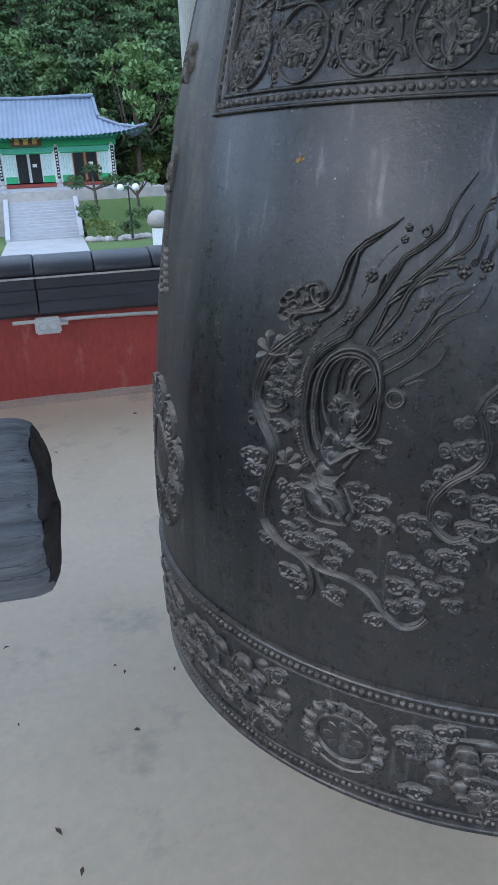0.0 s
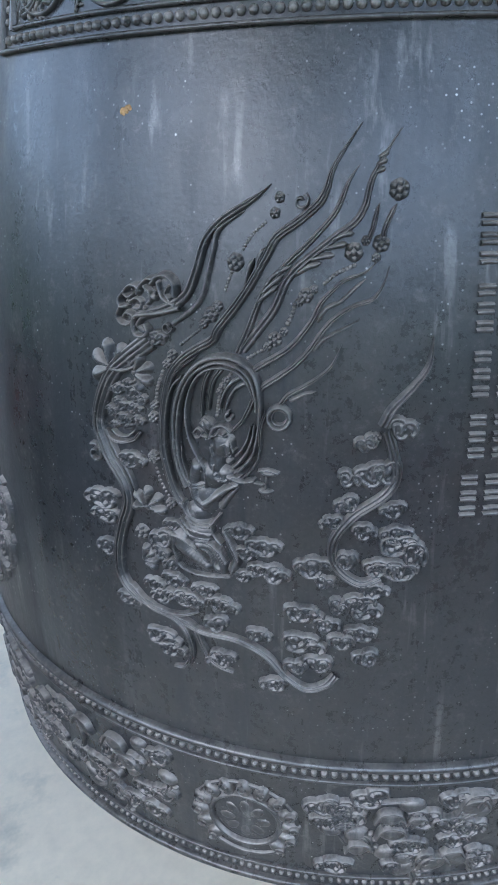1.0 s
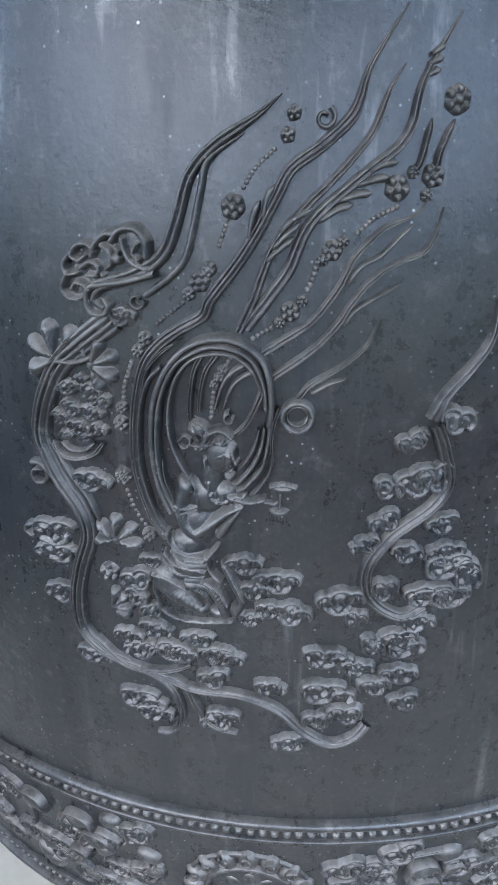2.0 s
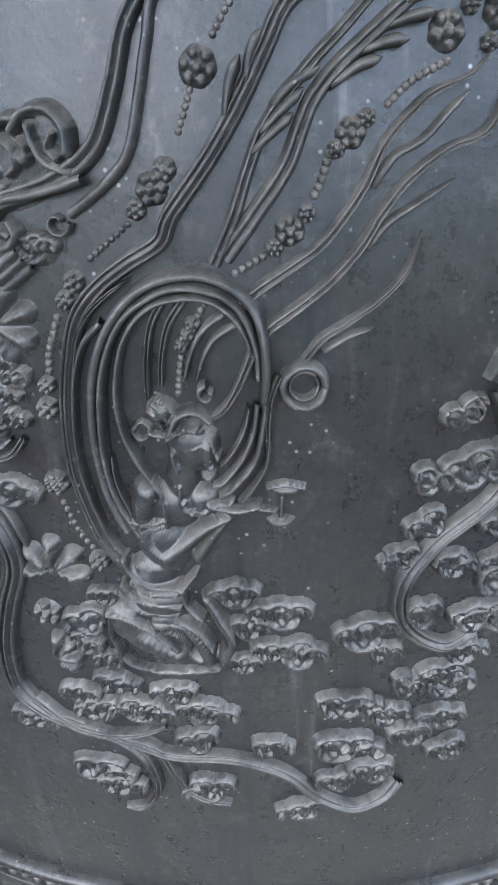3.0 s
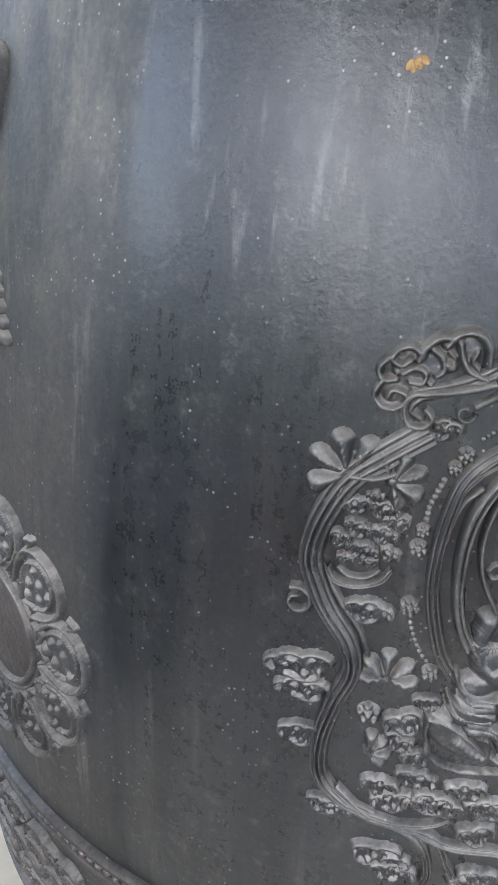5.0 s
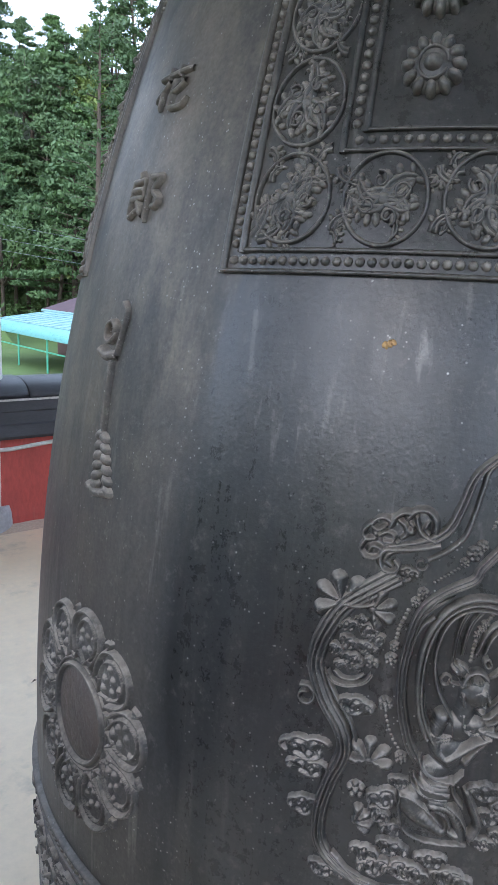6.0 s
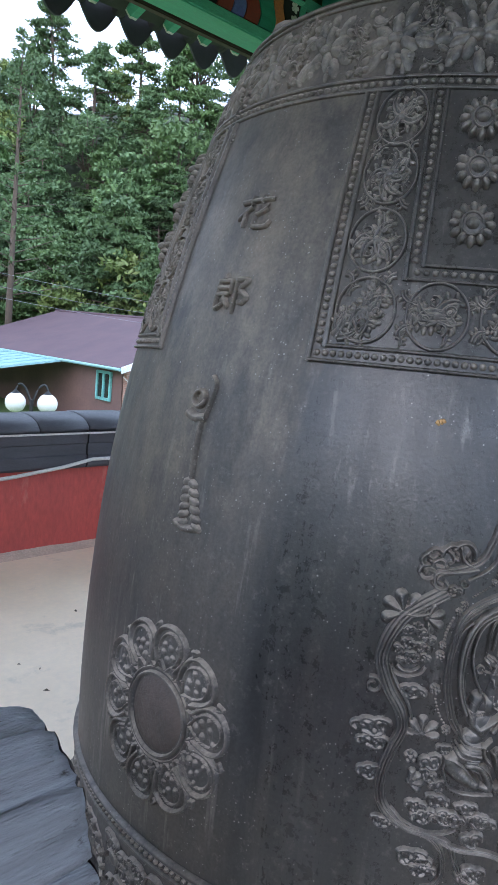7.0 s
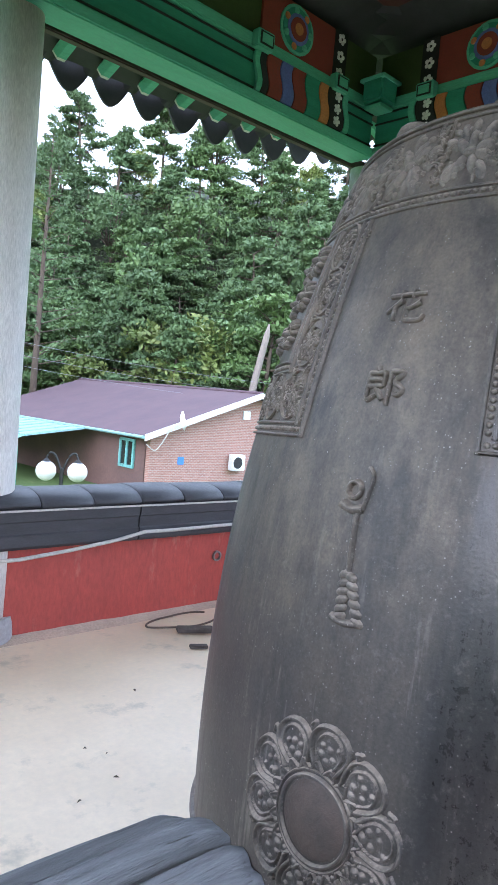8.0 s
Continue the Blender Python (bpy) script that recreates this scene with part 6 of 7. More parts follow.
sl = math.atan2(RH - EH, HW / 2)
for sx in (0, 1):
    x0, x1 = (-0.25, HW / 2) if sx == 0 else (HW + 0.25, HW / 2)
    z0_ = EH - 0.08
    v_ = [(x0, 0, z0_), (x1, 0, RH), (x1, LEN + 0.5, RH), (x0, LEN + 0.5, z0_)]
    v_ += [(a, b, c + 0.14) for a, b, c in v_]
    part("roof_slope", (v_, [(3, 2, 1, 0), (4, 5, 6, 7), (0, 1, 5, 4), (1, 2, 6, 5), (2, 3, 7, 6), (3, 0, 4, 7)]), SHINGLE, house, "purple-brown shingle slope")
    w_ = [(x0, -0.06, z0_ - 0.10), (x1, -0.06, RH - 0.10), (x1, -0.06, RH + 0.17), (x0, -0.06, z0_ + 0.17), (x0, 0.0, z0_ - 0.10), (x1, 0.0, RH - 0.10), (x1, 0.0, RH + 0.17), (x0, 0.0, z0_ + 0.17)]
    part("barge_board", (w_, [(0, 1, 2, 3), (7, 6, 5, 4), (0, 4, 5, 1), (3, 2, 6, 7), (0, 3, 7, 4), (1, 5, 6, 2)]), WHITE, house, "white barge board")
part("ridge_cap", tube([(HW / 2, -0.05, RH + 0.14), (HW / 2, LEN + 0.5, RH + 0.14)], 0.09, 8), SHINGLE, house)
part("gutter", tube([(-0.3, 0.0, EH - 0.02), (-0.3, LEN + 0.5, EH - 0.02)], 0.07, 8), PALEROOF, house, "pale gutter")
win = part("window", boxed(0.36, 2.0, 1.72, 0.06, 1.0, 1.15), GLASS, house)
for y_ in (1.5, 2.0, 2.5):
    part("window_frame", boxed(0.31, y_, 1.72, 0.09, 0.12, 1.2), TEAL, win, "mint green frame")
for z_ in (1.14, 2.3):
    part("window_frame", boxed(0.31, 2.0, z_, 0.09, 1.08, 0.12), TEAL, win)
vent = part("wall_vent", boxed(HW / 2 - 0.5, 0.42, RH - 0.95, 0.45, 0.08, 0.4), WHITE, house)
part("wall_plate", boxed(2.1, 0.42, 1.55, 0.34, 0.06, 0.34, 0.02), SIGNBLUE, house, "small blue wall plate")
ac = part("outdoor_unit", boxed(5.3, 0.2, 1.5, 0.8, 0.35, 0.75, 0.03), WHITE, house, "white outdoor cooling unit")
part("fan_grille", lathe([(0.0, 0.0), (0.27, 0.0), (0.27, 0.03), (0.0, 0.03)], 20), BLACK, ac).matrix_local = pose(5.2, 0.02, 1.5, 90, 0, 0)
dish = part("satellite_dish", lathe([(0.0, 0.0), (0.18, 0.02), (0.32, 0.07), (0.42, 0.13), (0.41, 0.14), (0.3, 0.08), (0.0, 0.015)], 24), WHITE, house, "white satellite dish", True)
dish.matrix_local = pose(1.2, -0.45, EH + 0.75, 80, 0, 62)
part("dish_arm", tube([(1.2, -0.4, EH + 0.9), (1.15, -0.2, EH + 0.6), (1.1, 0.0, EH + 0.35)], 0.025, 6), STEEL, dish).matrix_local = dish.matrix_local.inverted()
part("dish_cable", tube(spline([(1.0, -0.12, EH + 0.4), (0.6, -0.12, EH - 0.2), (0.2, -0.14, EH - 0.55), (-0.2, -0.1, EH - 0.3)], 14), 0.02, 6), CABLE, house)
# canopy before the side wall
can = thing("canopy", house.matrix_world @ pose(0, 0, 0), "turquoise sheet canopy before the brick house", "canopy")
part("roof_sheet", ([(-3.2, 4.5, 2.12), (-0.32, 4.5, 2.5), (-0.32, 15.5, 2.5), (-3.2, 15.5, 2.12), (-3.2, 4.5, 2.17), (-0.32, 4.5, 2.55), (-0.32, 15.5, 2.55), (-3.2, 15.5, 2.17)], [(3, 2, 1, 0), (4, 5, 6, 7), (0, 1, 5, 4), (1, 2, 6, 5), (2, 3, 7, 6), (3, 0, 4, 7)]), PALEROOF, can, "pale ribbed roof sheet")
for k in range(12):
    part("rib", tube([(-3.2, 4.6 + 0.97 * k, 2.19), (-0.34, 4.6 + 0.97 * k, 2.57)], 0.03, 6), PALEROOF, can)
arc = [(-3.2 - 0.55 * math.sin(a), 2.12 - 0.5 * (1 - math.cos(a))) for a in [radians(9 * k) for k in range(11)]]
v_ = [(x, y, z) for y in (4.5, 15.5) for x, z in arc]
part("curved_front", (v_, [(k, k + 1, 12 + k, 11 + k) for k in range(10)]), TEAL, can, "curved turquoise front sheet")
for y_ in (4.55, 8.2, 11.8, 15.4):
    part("canopy_post", tube([(-3.55, y_, 0.0), (-3.55, y_, 1.75)], 0.05, 8), MINT, can, "mint green post")
part("rail", boxed(-3.55, 10.0, 1.0, 0.06, 10.8, 0.06), MINT, can)


def lamp(m, sep, turn):
    lp_ = thing("garden_lamp", m, "twin white globe lamp on a dark iron pole", "lamp", "twin globe lamps")
    hgt = 2.77
    part("pole", tube([(0, 0, 0), (0, 0, 0.3), (0, 0, hgt + 0.05)], [0.09, 0.05, 0.04], 12), BLACK, lp_)
    for sg in (-1, 1):
        x, y = sg * sep / 2 * math.cos(radians(turn)), sg * sep / 2 * math.sin(radians(turn))
        g = part("globe", lathe([(0.205 * math.sin(a), -0.205 * math.cos(a)) for a in [math.pi * k / 14 for k in range(15)]], 24), GLOBE, lp_, "white glass globe", True)
        g.location = (x, y, hgt - 0.02)
        part("cap", lathe([(0.0, 0.3), (0.02, 0.26), (0.06, 0.22), (0.09, 0.19), (0.0, 0.19)], 14), BLACK, g, "black iron cap")
        part("arm", tube(spline([(0, 0, hgt - 0.05), (x * 0.4, y * 0.4, hgt + 0.28), (x * 0.8, y * 0.8, hgt + 0.36), (x, y, hgt + 0.25)], 8), 0.022, 8), BLACK, lp_)
    return lp_


lamp(pose(-1.64 + 15 * math.cos(radians(69.98)), -1.07 + 15 * math.sin(radians(69.98)), GROUND), 0.62, -20)
lamp(pose(-0.73 + 43 * math.cos(radians(93.2)), -1.67 + 43 * math.sin(radians(93.2)), GROUND + 0.1), 0.85, 3)


# ---- trees ----
def leaf_cards(centres, sizes, per, card, seed, flat=0.6):
    """(vertices, faces) of many small bent leaves in clumps."""
    g = np.random.default_rng(seed)
    vs, fs = [], []
    for c, s in zip(centres, sizes):
        d = g.normal(size=(per, 3))
        d /= np.linalg.norm(d, axis=1)[:, None]
        p = np.array(c) + d * (s * g.uniform(0.35, 1.0, size=(per, 1))) * np.array((1, 1, flat))
        a = g.normal(size=(per, 3))
        a /= np.linalg.norm(a, axis=1)[:, None]
        b = np.cross(a, g.normal(size=(per, 3)))
        b /= np.linalg.norm(b, axis=1)[:, None]
        w = card * g.uniform(0.6, 1.4, size=(per, 1))
        for q, u, v, k in zip(p, a, b, w):
            o = len(vs)
            vs += [tuple(q - u * k), tuple(q + v * k * 0.45 + u * 0.1 * k), tuple(q + u * k), tuple(q - v * k * 0.45)]
            fs.append((o, o + 1, o + 2, o + 3))
    return vs, fs


def make_tree(kind, seed, h, material, card=0.19, per=56):
    g = random.Random(seed)
    t = thing("tree", pose(0, 0, 0), "tall green tree on the wooded hillside", "tree", "hillside trees")
    lean = g.uniform(-0.06, 0.06) * h
    limbs = [tube([(0, 0, -0.5), (lean * 0.3, 0, h * 0.3), (lean * 0.7, lean * 0.4, h * 0.65), (lean, lean * 0.5, h * 0.95)], [h * 0.022, h * 0.017, h * 0.011, h * 0.003], 8)]
    cs, ss = [], []
    if kind == "pine":
        for k in range(10):
            f = 0.34 + 0.63 * k / 9
            reach = h * 0.36 * (1 - 0.75 * (f - 0.36) / 0.64) * g.uniform(0.7, 1.15)
            for j in range(g.randint(3, 5)):
                a = g.uniform(0, 6.283)
                r = reach * g.uniform(0.65, 1.1)
                e = (lean * f + r * math.cos(a), lean * 0.4 * f + r * math.sin(a), h * f + g.uniform(-0.2, 0.5))
                limbs.append(tube([(lean * f, lean * 0.4 * f, h * f - 0.3), e], [0.055, 0.015], 5))
                for q in (0.55, 0.8, 1.0):
                    cs.append((lean * f + r * q * math.cos(a), lean * 0.4 * f + r * q * math.sin(a), e[2] + 0.15))
                    ss.append(g.uniform(0.65, 1.1))
    else:
        n = 60
        for k in range(n):
            a, u = g.uniform(0, 6.283), g.uniform(-0.55, 1)
            rad_ = h * 0.33 * g.uniform(0.55, 1.05)
            rr_ = math.sqrt(max(0, 1 - u * u))
            c = (lean + rad_ * rr_ * math.cos(a), rad_ * rr_ * math.sin(a), h * 0.64 + rad_ * u * 0.95)
            cs.append(c)
            ss.append(g.uniform(0.6, 1.15))
            if k % 4 == 0:
                limbs.append(tube([(lean * 0.4, 0, h * 0.38), (c[0] * 0.5, c[1] * 0.5, h * 0.5), c], [h * 0.009, h * 0.006, 0.02], 5))
    part("trunk", merge(*limbs), BARK, t, "", True)
    part("crown", leaf_cards(cs, ss, per, card, seed, 0.34 if kind == "pine" else 0.7), material, t)
    return t


models = [make_tree("pine", 1, 11, PINE), make_tree("pine", 2, 12, PINE), make_tree("broad", 3, 9, LEAF), make_tree("broad", 4, 8, LEAF_Y), make_tree("pine", 5, 10, LEAF), make_tree("broad", 6, 10, PINE)]
fg = random.Random(21)
placed = 0
for row, (dist, count) in enumerate(((1, 28), (6, 34), (11, 36), (17, 38), (23, 38), (30, 36), (37, 34), (45, 30))):
    for k in range(count):
        az = 38 + 76 * (k + fg.uniform(0.1, 0.9)) / count
        r0 = 45 + 17 * min(max((az - 62) / 24, 0), 1)
        if az > 78 and row == 0:
            continue
        r = r0 + dist + fg.uniform(-2.5, 2.5)
        x, y = r * math.cos(radians(az)), r * math.sin(radians(az))
        if row == 0 and az < 60 and fg.random() < 0.2:
            continue
        src = models[fg.choice((0, 1, 0, 1, 2, 3, 4, 5))]
        s = fg.uniform(0.7, 1.25)
        pz = pose(x, y, hill(x, y) - 0.2, fg.uniform(-3, 3), fg.uniform(-3, 3), fg.uniform(0, 360))
        if placed < len(models):
            src = models[placed]
            src.matrix_world = pz
            src.scale = (s, s, s)
        else:
            ob = copy_thing(src, pz)
            ob.scale = (s, s, s)
        placed += 1
# dark undergrowth along the foot of the slope
cs, ss = [], []
for k in range(1700):
    az = fg.uniform(36, 116)
    r = 44 + 17 * min(max((az - 62) / 24, 0), 1) + fg.uniform(0, 44)
    x, y = r * math.cos(radians(az)), r * math.sin(radians(az))
    cs.append((x, y, hill(x, y) + fg.uniform(0.2, 1.3)))
    ss.append(fg.uniform(0.7, 1.6))
tagged(part("undergrowth", leaf_cards(cs, ss, 26, 0.2, 9, 0.8), LEAF), "dense green undergrowth on the wooded slope", "undergrowth", kind="stuff")

# big round tree behind the hall
big = make_tree("broad", 17, 14, LEAF, 0.24, 80)
tagged(big, "large round leafy tree behind the temple hall", "tree")
bx, by = -0.73 + 67 * math.cos(radians(92.2)), -1.67 + 67 * math.sin(radians(92.2))
big.matrix_world = pose(bx, by, hill(bx, by) - 0.3)
# dead trunk and a thin bare conifer
dx_, dy_ = -1.64 + 44 * math.cos(radians(56.2)), -1.07 + 44 * math.sin(radians(56.2))
dead = thing("dead_tree", pose(dx_, dy_, hill(dx_, dy_), 0, 4, 0), "pale broken dead tree trunk on the slope", "tree")
part("trunk", tube([(-0.3, 0, -0.5), (0.0, 0, 3.2), (0.3, 0, 6.0), (0.75, 0.1, 8.6), (0.8, 0.1, 9.3)], [0.3, 0.26, 0.22, 0.2, 0.04], 9), DEADWOOD, dead, "", True)
cx_, cy_ = -1.64 + 46 * math.cos(radians(72.6)), -1.07 + 46 * math.sin(radians(72.6))
thin = thing("conifer", pose(cx_, cy_, hill(cx_, cy_) - 0.5), "tall thin conifer with sparse feathery branches", "tree")
limbs, cs, ss = [tube([(0, 0, 0), (0.1, 0, 8), (0.2, 0, 15), (0.3, 0, 21)], [0.26, 0.18, 0.1, 0.02], 8)], [], []
for k in range(62):
    z = 6 + 15 * k / 62
    a = k * 2.4
    r = (21.5 - z) * 0.24 * fg.uniform(0.7, 1.2)
    e = (0.2 + r * math.cos(a), r * math.sin(a), z + 0.25 * r)
    limbs.append(tube([(0.2, 0, z), e], [0.04, 0.01], 5))
    for q in (0.4, 0.7, 1.0):
        cs.append((0.2 + r * q * math.cos(a), r * q * math.sin(a), z + 0.25 * r * q))
        ss.append(0.32)
part("trunk", merge(*limbs), BARK, thin, "", True)
part("crown", leaf_cards(cs, ss, 16, 0.12, 33, 0.7), PINE, thin)


# ---- planting before the hall ----
def shrub(name, az, d, top, w, h, material, label, trunk=0.0, seed=0, pads=None):
    x, y = -0.73 + d * math.cos(radians(az)), -1.67 + d * math.sin(radians(az))
    g = random.Random(seed)
    s = thing(name, pose(x, y, top - h - trunk), label, "shrub" if not trunk else "tree")
    cs, ss = [], []
    for px, pz, pr in (pads or [(0, h * 0.5, w / 2)]):
        for _ in range(16 if pads else 22):
            a, u = g.uniform(0, 6.283), g.uniform(-0.4, 1)
            q = math.sqrt(1 - u * u) * g.uniform(0.6, 1)
            cs.append((px + pr * q * math.cos(a), pr * q * math.sin(a), trunk + pz + pr * 0.55 * u))
            ss.append(pr * 0.32)
    part("crown", leaf_cards(cs, ss, 30, 0.09, seed, 0.7), material, s)
    if trunk:
        lb = [tube([(0, 0, -0.3), (0.06, 0, trunk * 0.5), (0, 0, trunk + 0.3)], [0.11, 0.09, 0.06], 8)]
        for px, pz, pr in (pads or []):
            lb.append(tube([(0, 0, trunk * 0.8), (px * 0.6, 0, trunk + pz * 0.4), (px, 0, trunk + pz)], [0.07, 0.05, 0.03], 6))
        part("trunk", merge(*lb), BARK, s, "", True)
    return s


BANK = -0.9
shrub("pruned_pine", 95.7, 47, 1.05, 3.2, 1.0, PINE, "cloud-pruned pine with flat pads before the hall", 1.5, 1, [(-1.1, 0.05, 0.75), (0.0, 0.75, 0.6), (1.2, 0.15, 0.7), (2.0, 0.05, 0.5)])
shrub("pruned_tree", 92.6, 47, 0.75, 2.2, 1.2, LEAF, "rounded clipped tree beside the hall", 1.2, 2, [(-0.5, 0.3, 0.8), (0.5, 0.5, 0.75), (0.9, 0.9, 0.5)])
shrub("bush", 96.2, 45.5, -0.5, 1.6, 2.0, LEAF, "dense green bush beside the stairs", 0, 3)
shrub("bush", 95.8, 45, -1.6, 1.4, 1.2, LEAF_Y, "light green bush beside the stairs", 0, 4)
shrub("bush", 93.3, 44, -1.7, 1.1, 1.1, PINE, "dark clipped bush on the grassy bank", 0, 5)
shrub("bush", 94.6, 44, -2.2, 2.0, 0.8, LEAF_Y, "low flowering shrub on the grassy bank", 0, 6)
shrub("bush", 92.3, 46, -1.3, 1.8, 0.9, LEAF, "green bush on the grassy bank", 0, 7)
# grassy bank beside the stairs
bk_v, bk_f = [], []
for i in range(25):
    x = 2.9 + 14 * i / 24
    for j in range(9):
        y = -7.0 + 6.0 * j / 8
        f = j / 8
        bk_v.append((x, y, GROUND + 0.13 + 0.01 + 2.2 * f * f * (3 - 2 * f) + 0.12 * noise.noise(Vector((x, y, 0)))))
bk_f = [(i * 9 + j, (i + 1) * 9 + j, (i + 1) * 9 + j + 1, i * 9 + j + 1) for i in range(24) for j in range(8)]
bank = part("ground_bank", (bk_v, bk_f), GRASS, None, "", True)
bank.matrix_world = hall.matrix_world
tagged(bank, "grassy bank rising beside the stone stairs", "bank", kind="structure")
for i in range(26):
    x, y = -0.73 + (43.4 + fg.uniform(-0.3, 0.3)) * math.cos(radians(96.4 - 0.17 * i)), -1.67 + (43.4 + fg.uniform(-0.3, 0.3)) * math.sin(radians(96.4 - 0.17 * i))
    bm = bmesh.new()
    bmesh.ops.create_icosphere(bm, subdivisions=2, radius=fg.uniform(0.18, 0.34))
    for v in bm.verts:
        v.co *= 1 + 0.3 * noise.noise(v.co * 4 + Vector((i, 0, 0)))
        v.co.z *= 0.7
    st = part("garden_stone", bm, STONE2, None, "", True)
    st.location = (x, y, GROUND + 0.1)
    tagged(st, "rough grey stone edging the grassy bank", "stone", "garden stones")
# memorial stone on its pedestal near the bank
ps = thing("stone_lantern", pose(-0.73 + 36 * math.cos(radians(91.2)), -1.67 + 36 * math.sin(radians(91.2)), GROUND), "dark round-topped stone on a pale pedestal", "stone")
part("pedestal", boxed(0, 0, 0.62, 0.62, 0.62, 1.24, 0.03), WHITE, ps)
part("round_top", lathe([(0.0, 1.24), (0.4, 1.28), (0.52, 1.5), (0.46, 1.8), (0.25, 2.0), (0.0, 2.05)], 18), STONE2, ps, "", True)

# ---- overhead wires along the slope ----
for k, (s0, s1) in enumerate(((0.062, 0.020), (0.044, 0.008), (0.030, -0.004))):
    a_, b_ = radians(80), radians(46)
    d0, d1 = 40, 38
    p0 = Vector((-1.64 + d0 * math.cos(a_), -1.07 + d0 * math.sin(a_), 1.67 + d0 * s0))
    p1 = Vector((-1.64 + d1 * math.cos(b_), -1.07 + d1 * math.sin(b_), 1.67 + d1 * s1))
    w_ = part("power_line", tube([p0.lerp(p1, i / 20) - Vector((0, 0, 0.5 * math.sin(math.pi * i / 20))) for i in range(21)], 0.008, 5), STEEL)
    tagged(w_, "thin overhead power line crossing before the trees", "wire", "overhead wires")


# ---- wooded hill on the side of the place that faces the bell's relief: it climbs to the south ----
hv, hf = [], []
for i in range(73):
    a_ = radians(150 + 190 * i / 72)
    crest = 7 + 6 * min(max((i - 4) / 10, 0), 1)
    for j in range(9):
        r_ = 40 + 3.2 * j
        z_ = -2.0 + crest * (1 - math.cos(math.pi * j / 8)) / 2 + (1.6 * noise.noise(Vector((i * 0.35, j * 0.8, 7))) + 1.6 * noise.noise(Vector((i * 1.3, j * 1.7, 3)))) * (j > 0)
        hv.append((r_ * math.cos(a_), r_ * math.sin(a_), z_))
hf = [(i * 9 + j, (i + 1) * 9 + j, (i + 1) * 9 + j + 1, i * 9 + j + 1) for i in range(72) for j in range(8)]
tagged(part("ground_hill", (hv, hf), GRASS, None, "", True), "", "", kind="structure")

# ---- pavilion roof: tiles, rafters, ceiling ----
EAVE = HALF + 1.35
rv_, rf_ = roof_field(EAVE, EAVE, 0, 99, 2.6, 0.5, 60, 60, 99, 0.0)
proof = part("roof", merge((rv_, rf_), ([(x, y, z - 0.09) for x, y, z in rv_], [f[::-1] for f in rf_])), TILE)
proof.matrix_world = pav(0, 0, 4.42)
tagged(proof, "dark tiled roof of the bell pavilion", "roof", kind="structure")
ceil = part("ceiling", boxed(0, 0, 5.08, 2 * HALF - 0.3, 2 * HALF - 0.3, 0.06), CEILRED)
ceil.matrix_world = pav(0, 0)
tagged(ceil, "dark red boarded pavilion ceiling", "ceiling", kind="structure")

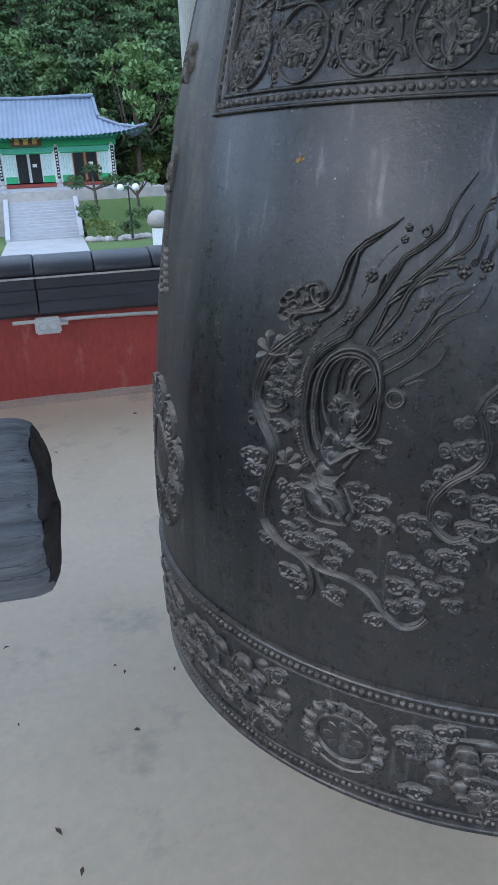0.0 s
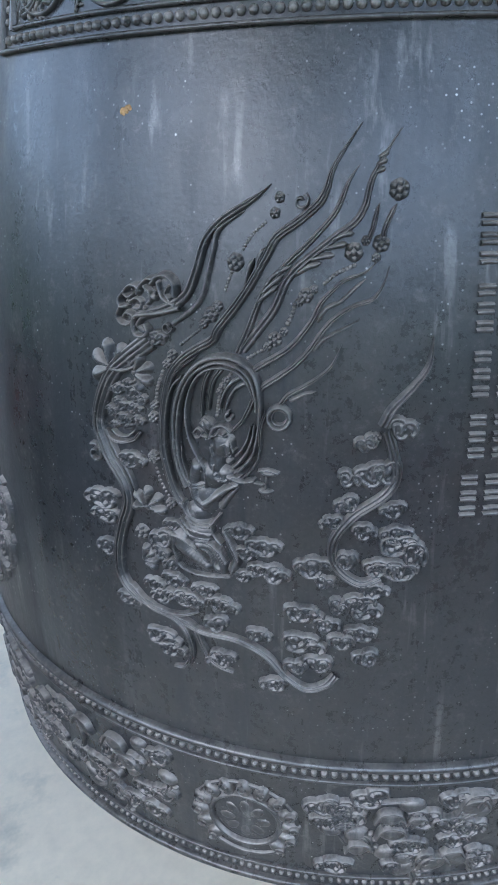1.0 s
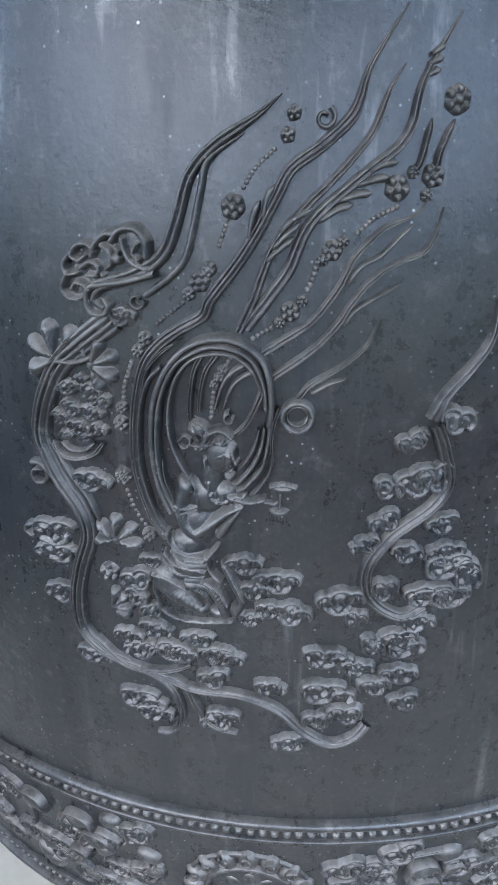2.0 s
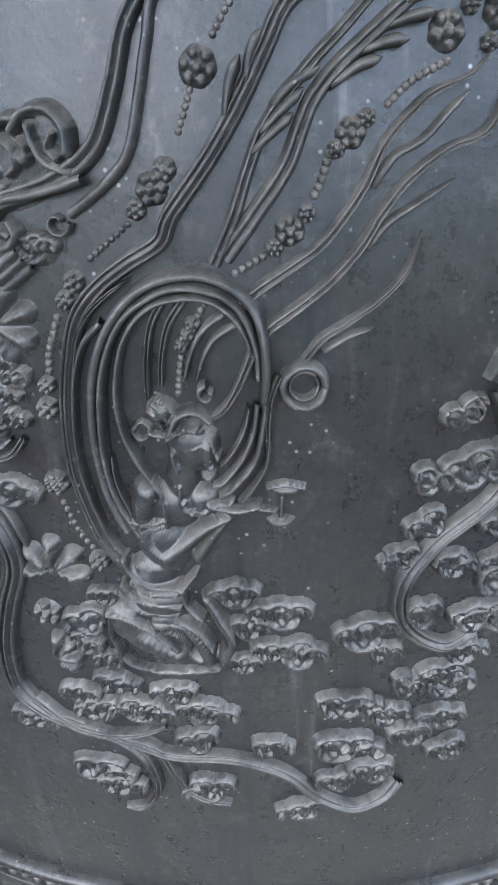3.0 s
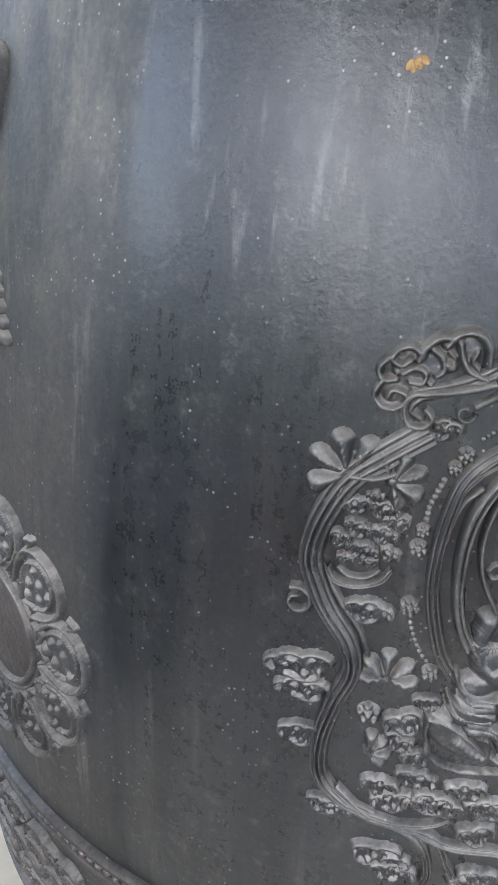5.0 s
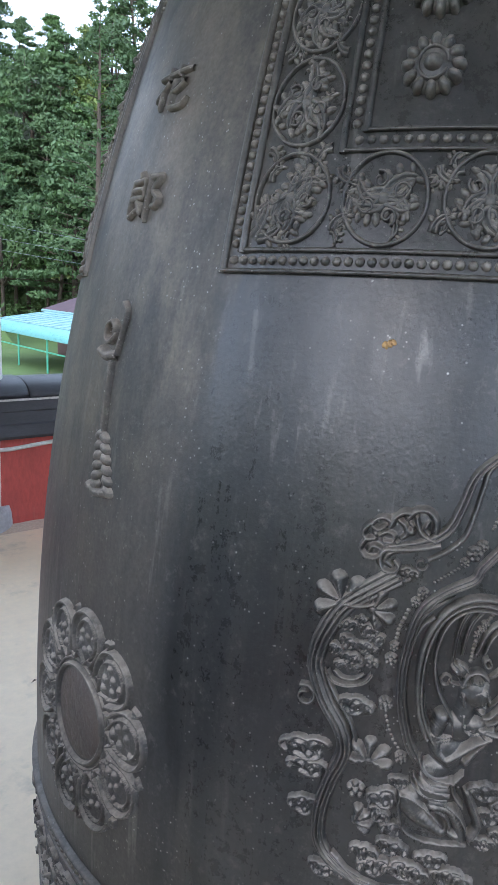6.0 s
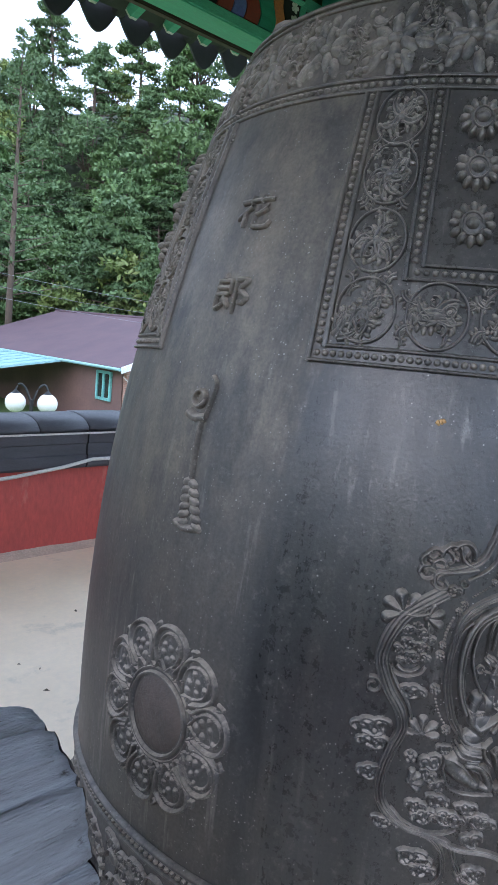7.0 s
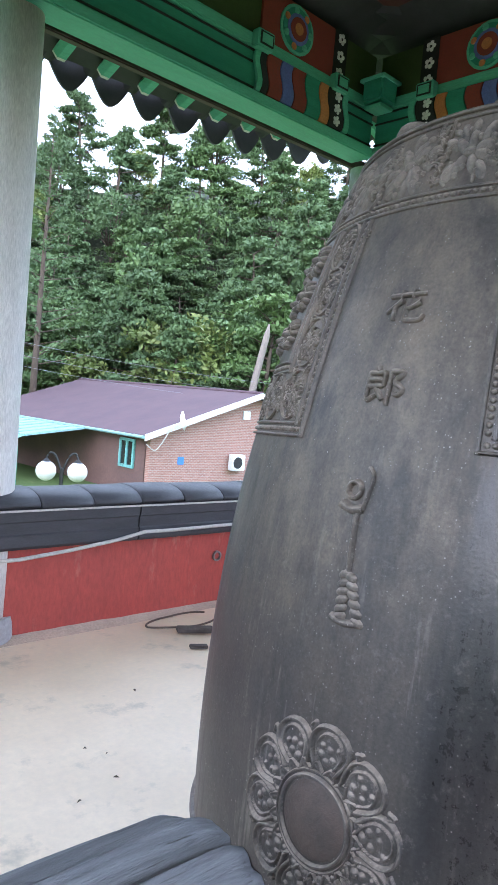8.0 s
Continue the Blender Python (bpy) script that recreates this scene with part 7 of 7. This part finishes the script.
for tn in (0, 90, 180, 270):
    eave = thing("eave", pav(0, 0, 0, tn), "pavilion eave of painted rafters under dark roof tiles", "eave", "pavilion eaves")
    lift = lambda x: 0.5 * (abs(x) / EAVE) ** 6 + 0.12 * (abs(x) / EAVE) ** 2
    # soffit boards behind the rafters
    vs, fs = [], []
    for i in range(25):
        x = -EAVE + 2 * EAVE * i / 24
        k = HALF / EAVE
        vs += [(x * k, HALF - 0.1, 4.98), (x, EAVE - 0.05, 4.44 + lift(x)), (x * k, HALF - 0.1, 5.02), (x, EAVE - 0.05, 4.48 + lift(x))]
    for i in range(24):
        a = 4 * i
        fs += [(a, a + 1, a + 5, a + 4), (a + 2, a + 6, a + 7, a + 3)]
    part("soffit", (vs, fs), DARKGREEN, eave, "green soffit boards")
    raf, cap_r, cap_o, til, drip = None, None, None, None, None
    n = 24 if tn in (0, 270) else 13
    for i in range(n):
        x = -EAVE + 0.2 + (2 * EAVE - 0.4) * i / (n - 1)
        z = 4.30 + lift(x)
        if raf is None:
            r_ob = part("rafter", tube([(0, -1.24, 0.42), (0, -0.12, 0.0)], 0.07, 6), MINT, eave)
            raf = r_ob.data
            f_ob = part("rafter_end", tube([(0, -0.13, 0.0), (0, -0.105, -0.008)], 0.068, 6), PWHITE, r_ob, "pale rim of rafter end")
            cap_r = f_ob.data
            g_ob = part("painted_flower", merge(*[lathe([(0.0, 0.012), (0.016, 0.008), (0.019, 0.0)], 8, 0.026 * math.cos(a), 0.026 * math.sin(a)) for a in [2 * math.pi * k / 6 for k in range(6)]], lathe([(0.0, 0.016), (0.014, 0.010), (0.017, 0.0)], 8)), PORANGE, r_ob, "orange painted flower")
            g_ob.matrix_local = pose(0, -0.105, -0.006, -72, 0, 0)
            cap_o = g_ob.data
        else:
            r_ob = new("rafter", raf)
            r_ob.parent = eave
            f_ob = new("rafter_end", cap_r)
            f_ob.parent = r_ob
            g_ob = new("painted_flower", cap_o)
            g_ob.parent = r_ob
            g_ob.matrix_local = pose(0, -0.105, -0.006, -72, 0, 0)
        r_ob.location = (x, EAVE - 0.02, z)
        if tn in (0, 270):
            if til is None:
                t_ob = part("eave_tile", tube([(0, -0.5, 0.20), (0, 0.06, 0.0)], 0.085, 12), TILE, eave, "round tile end")
                til = t_ob.data
                dv = [(0.37 * (k / 8 - 0.5), 0.05, 0.06 - 0.19 * math.sin(math.pi * k / 8)) for k in range(9)] + [(0.37 * (k / 8 - 0.5), 0.05, 0.16) for k in range(9)]
                dv += [(x2, 0.075, z2) for x2, _, z2 in dv]
                df = [(k, k + 1, 10 + k, 9 + k) for k in range(8)] + [(18 + k, 27 + k, 28 + k, 19 + k) for k in range(8)] + [(k, 18 + k, 19 + k, k + 1) for k in range(8)]
                d_ob = part("drip_tile", (dv, df), TILE, eave, "curved hanging drip tile")
                drip = d_ob.data
            else:
                t_ob = new("eave_tile", til)
                t_ob.parent = eave
                d_ob = new("drip_tile", drip)
                d_ob.parent = eave
            t_ob.location = (x, EAVE + 0.05, z + 0.08)
            d_ob.location = (x + 0.205, EAVE + 0.04, z - 0.04)
    part("eave_board", tube([(-EAVE + 2 * EAVE * i / 24, EAVE - 0.02, 4.40 + lift(-EAVE + 2 * EAVE * i / 24)) for i in range(25)], 0.045, 4), BROWNBEAM, eave, "brown eave board")

# inner frame: corner brackets, hanging cross beam, painted collar beams
for k, (sx, sy) in enumerate(((1, 1), (-1, 1), (1, -1), (-1, -1))):
    br = thing("corner_bracket", pav(sx * (HALF - 0.28), sy * (HALF - 0.28), BEAM + 0.36), "green and mint painted corner bracket block", "bracket", "corner brackets")
    part("block", boxed(0, 0, 0.12, 0.22, 0.22, 0.2, 0.02), GREEN, br)
    part("mint_edge", boxed(0, 0, 0.215, 0.26, 0.26, 0.03, 0.005), MINT, br)
    part("mint_edge", boxed(0, 0, -0.01, 0.18, 0.18, 0.03, 0.005), MINT, br)
for v_ in (-0.75, 0.75):
    cb = thing("cross_beam", pav(0, v_, BEAM + 0.62), "dark green painted tie beam across the pavilion", "beam", "tie beams")
    part("beam", boxed(0, 0, 0, 2 * HALF, 0.24, 0.34, 0.03), DARKGREEN, cb)
    for sg in (-1, 1):
        for k, m_ in enumerate((PRED, PWHITE, PBLUE, MINT)):
            part("painted_band", boxed(sg * (HALF - 0.5 - 0.1 * k), 0, 0, 0.08, 0.25, 0.35), m_, cb)
hb = thing("hanging_beam", pav(0, 0, BEAM + 0.36), "heavy dark beam from which the bell hangs", "beam")
part("beam", boxed(0, 0, 0, 0.34, 2 * HALF, 0.42, 0.04), BROWNBEAM, hb)
part("hanger", merge(tube([(-0.04, 0, -0.18), (-0.06, 0.02, -1.30)], 0.035, 10), tube([(-0.06 + 0.11 * math.cos(a), 0.0, -1.40 + 0.13 * math.sin(a)) for a in [2 * math.pi * k / 20 for k in range(21)]], 0.035, 10)), STEEL, hb, "steel hanging rod and shackle", True)
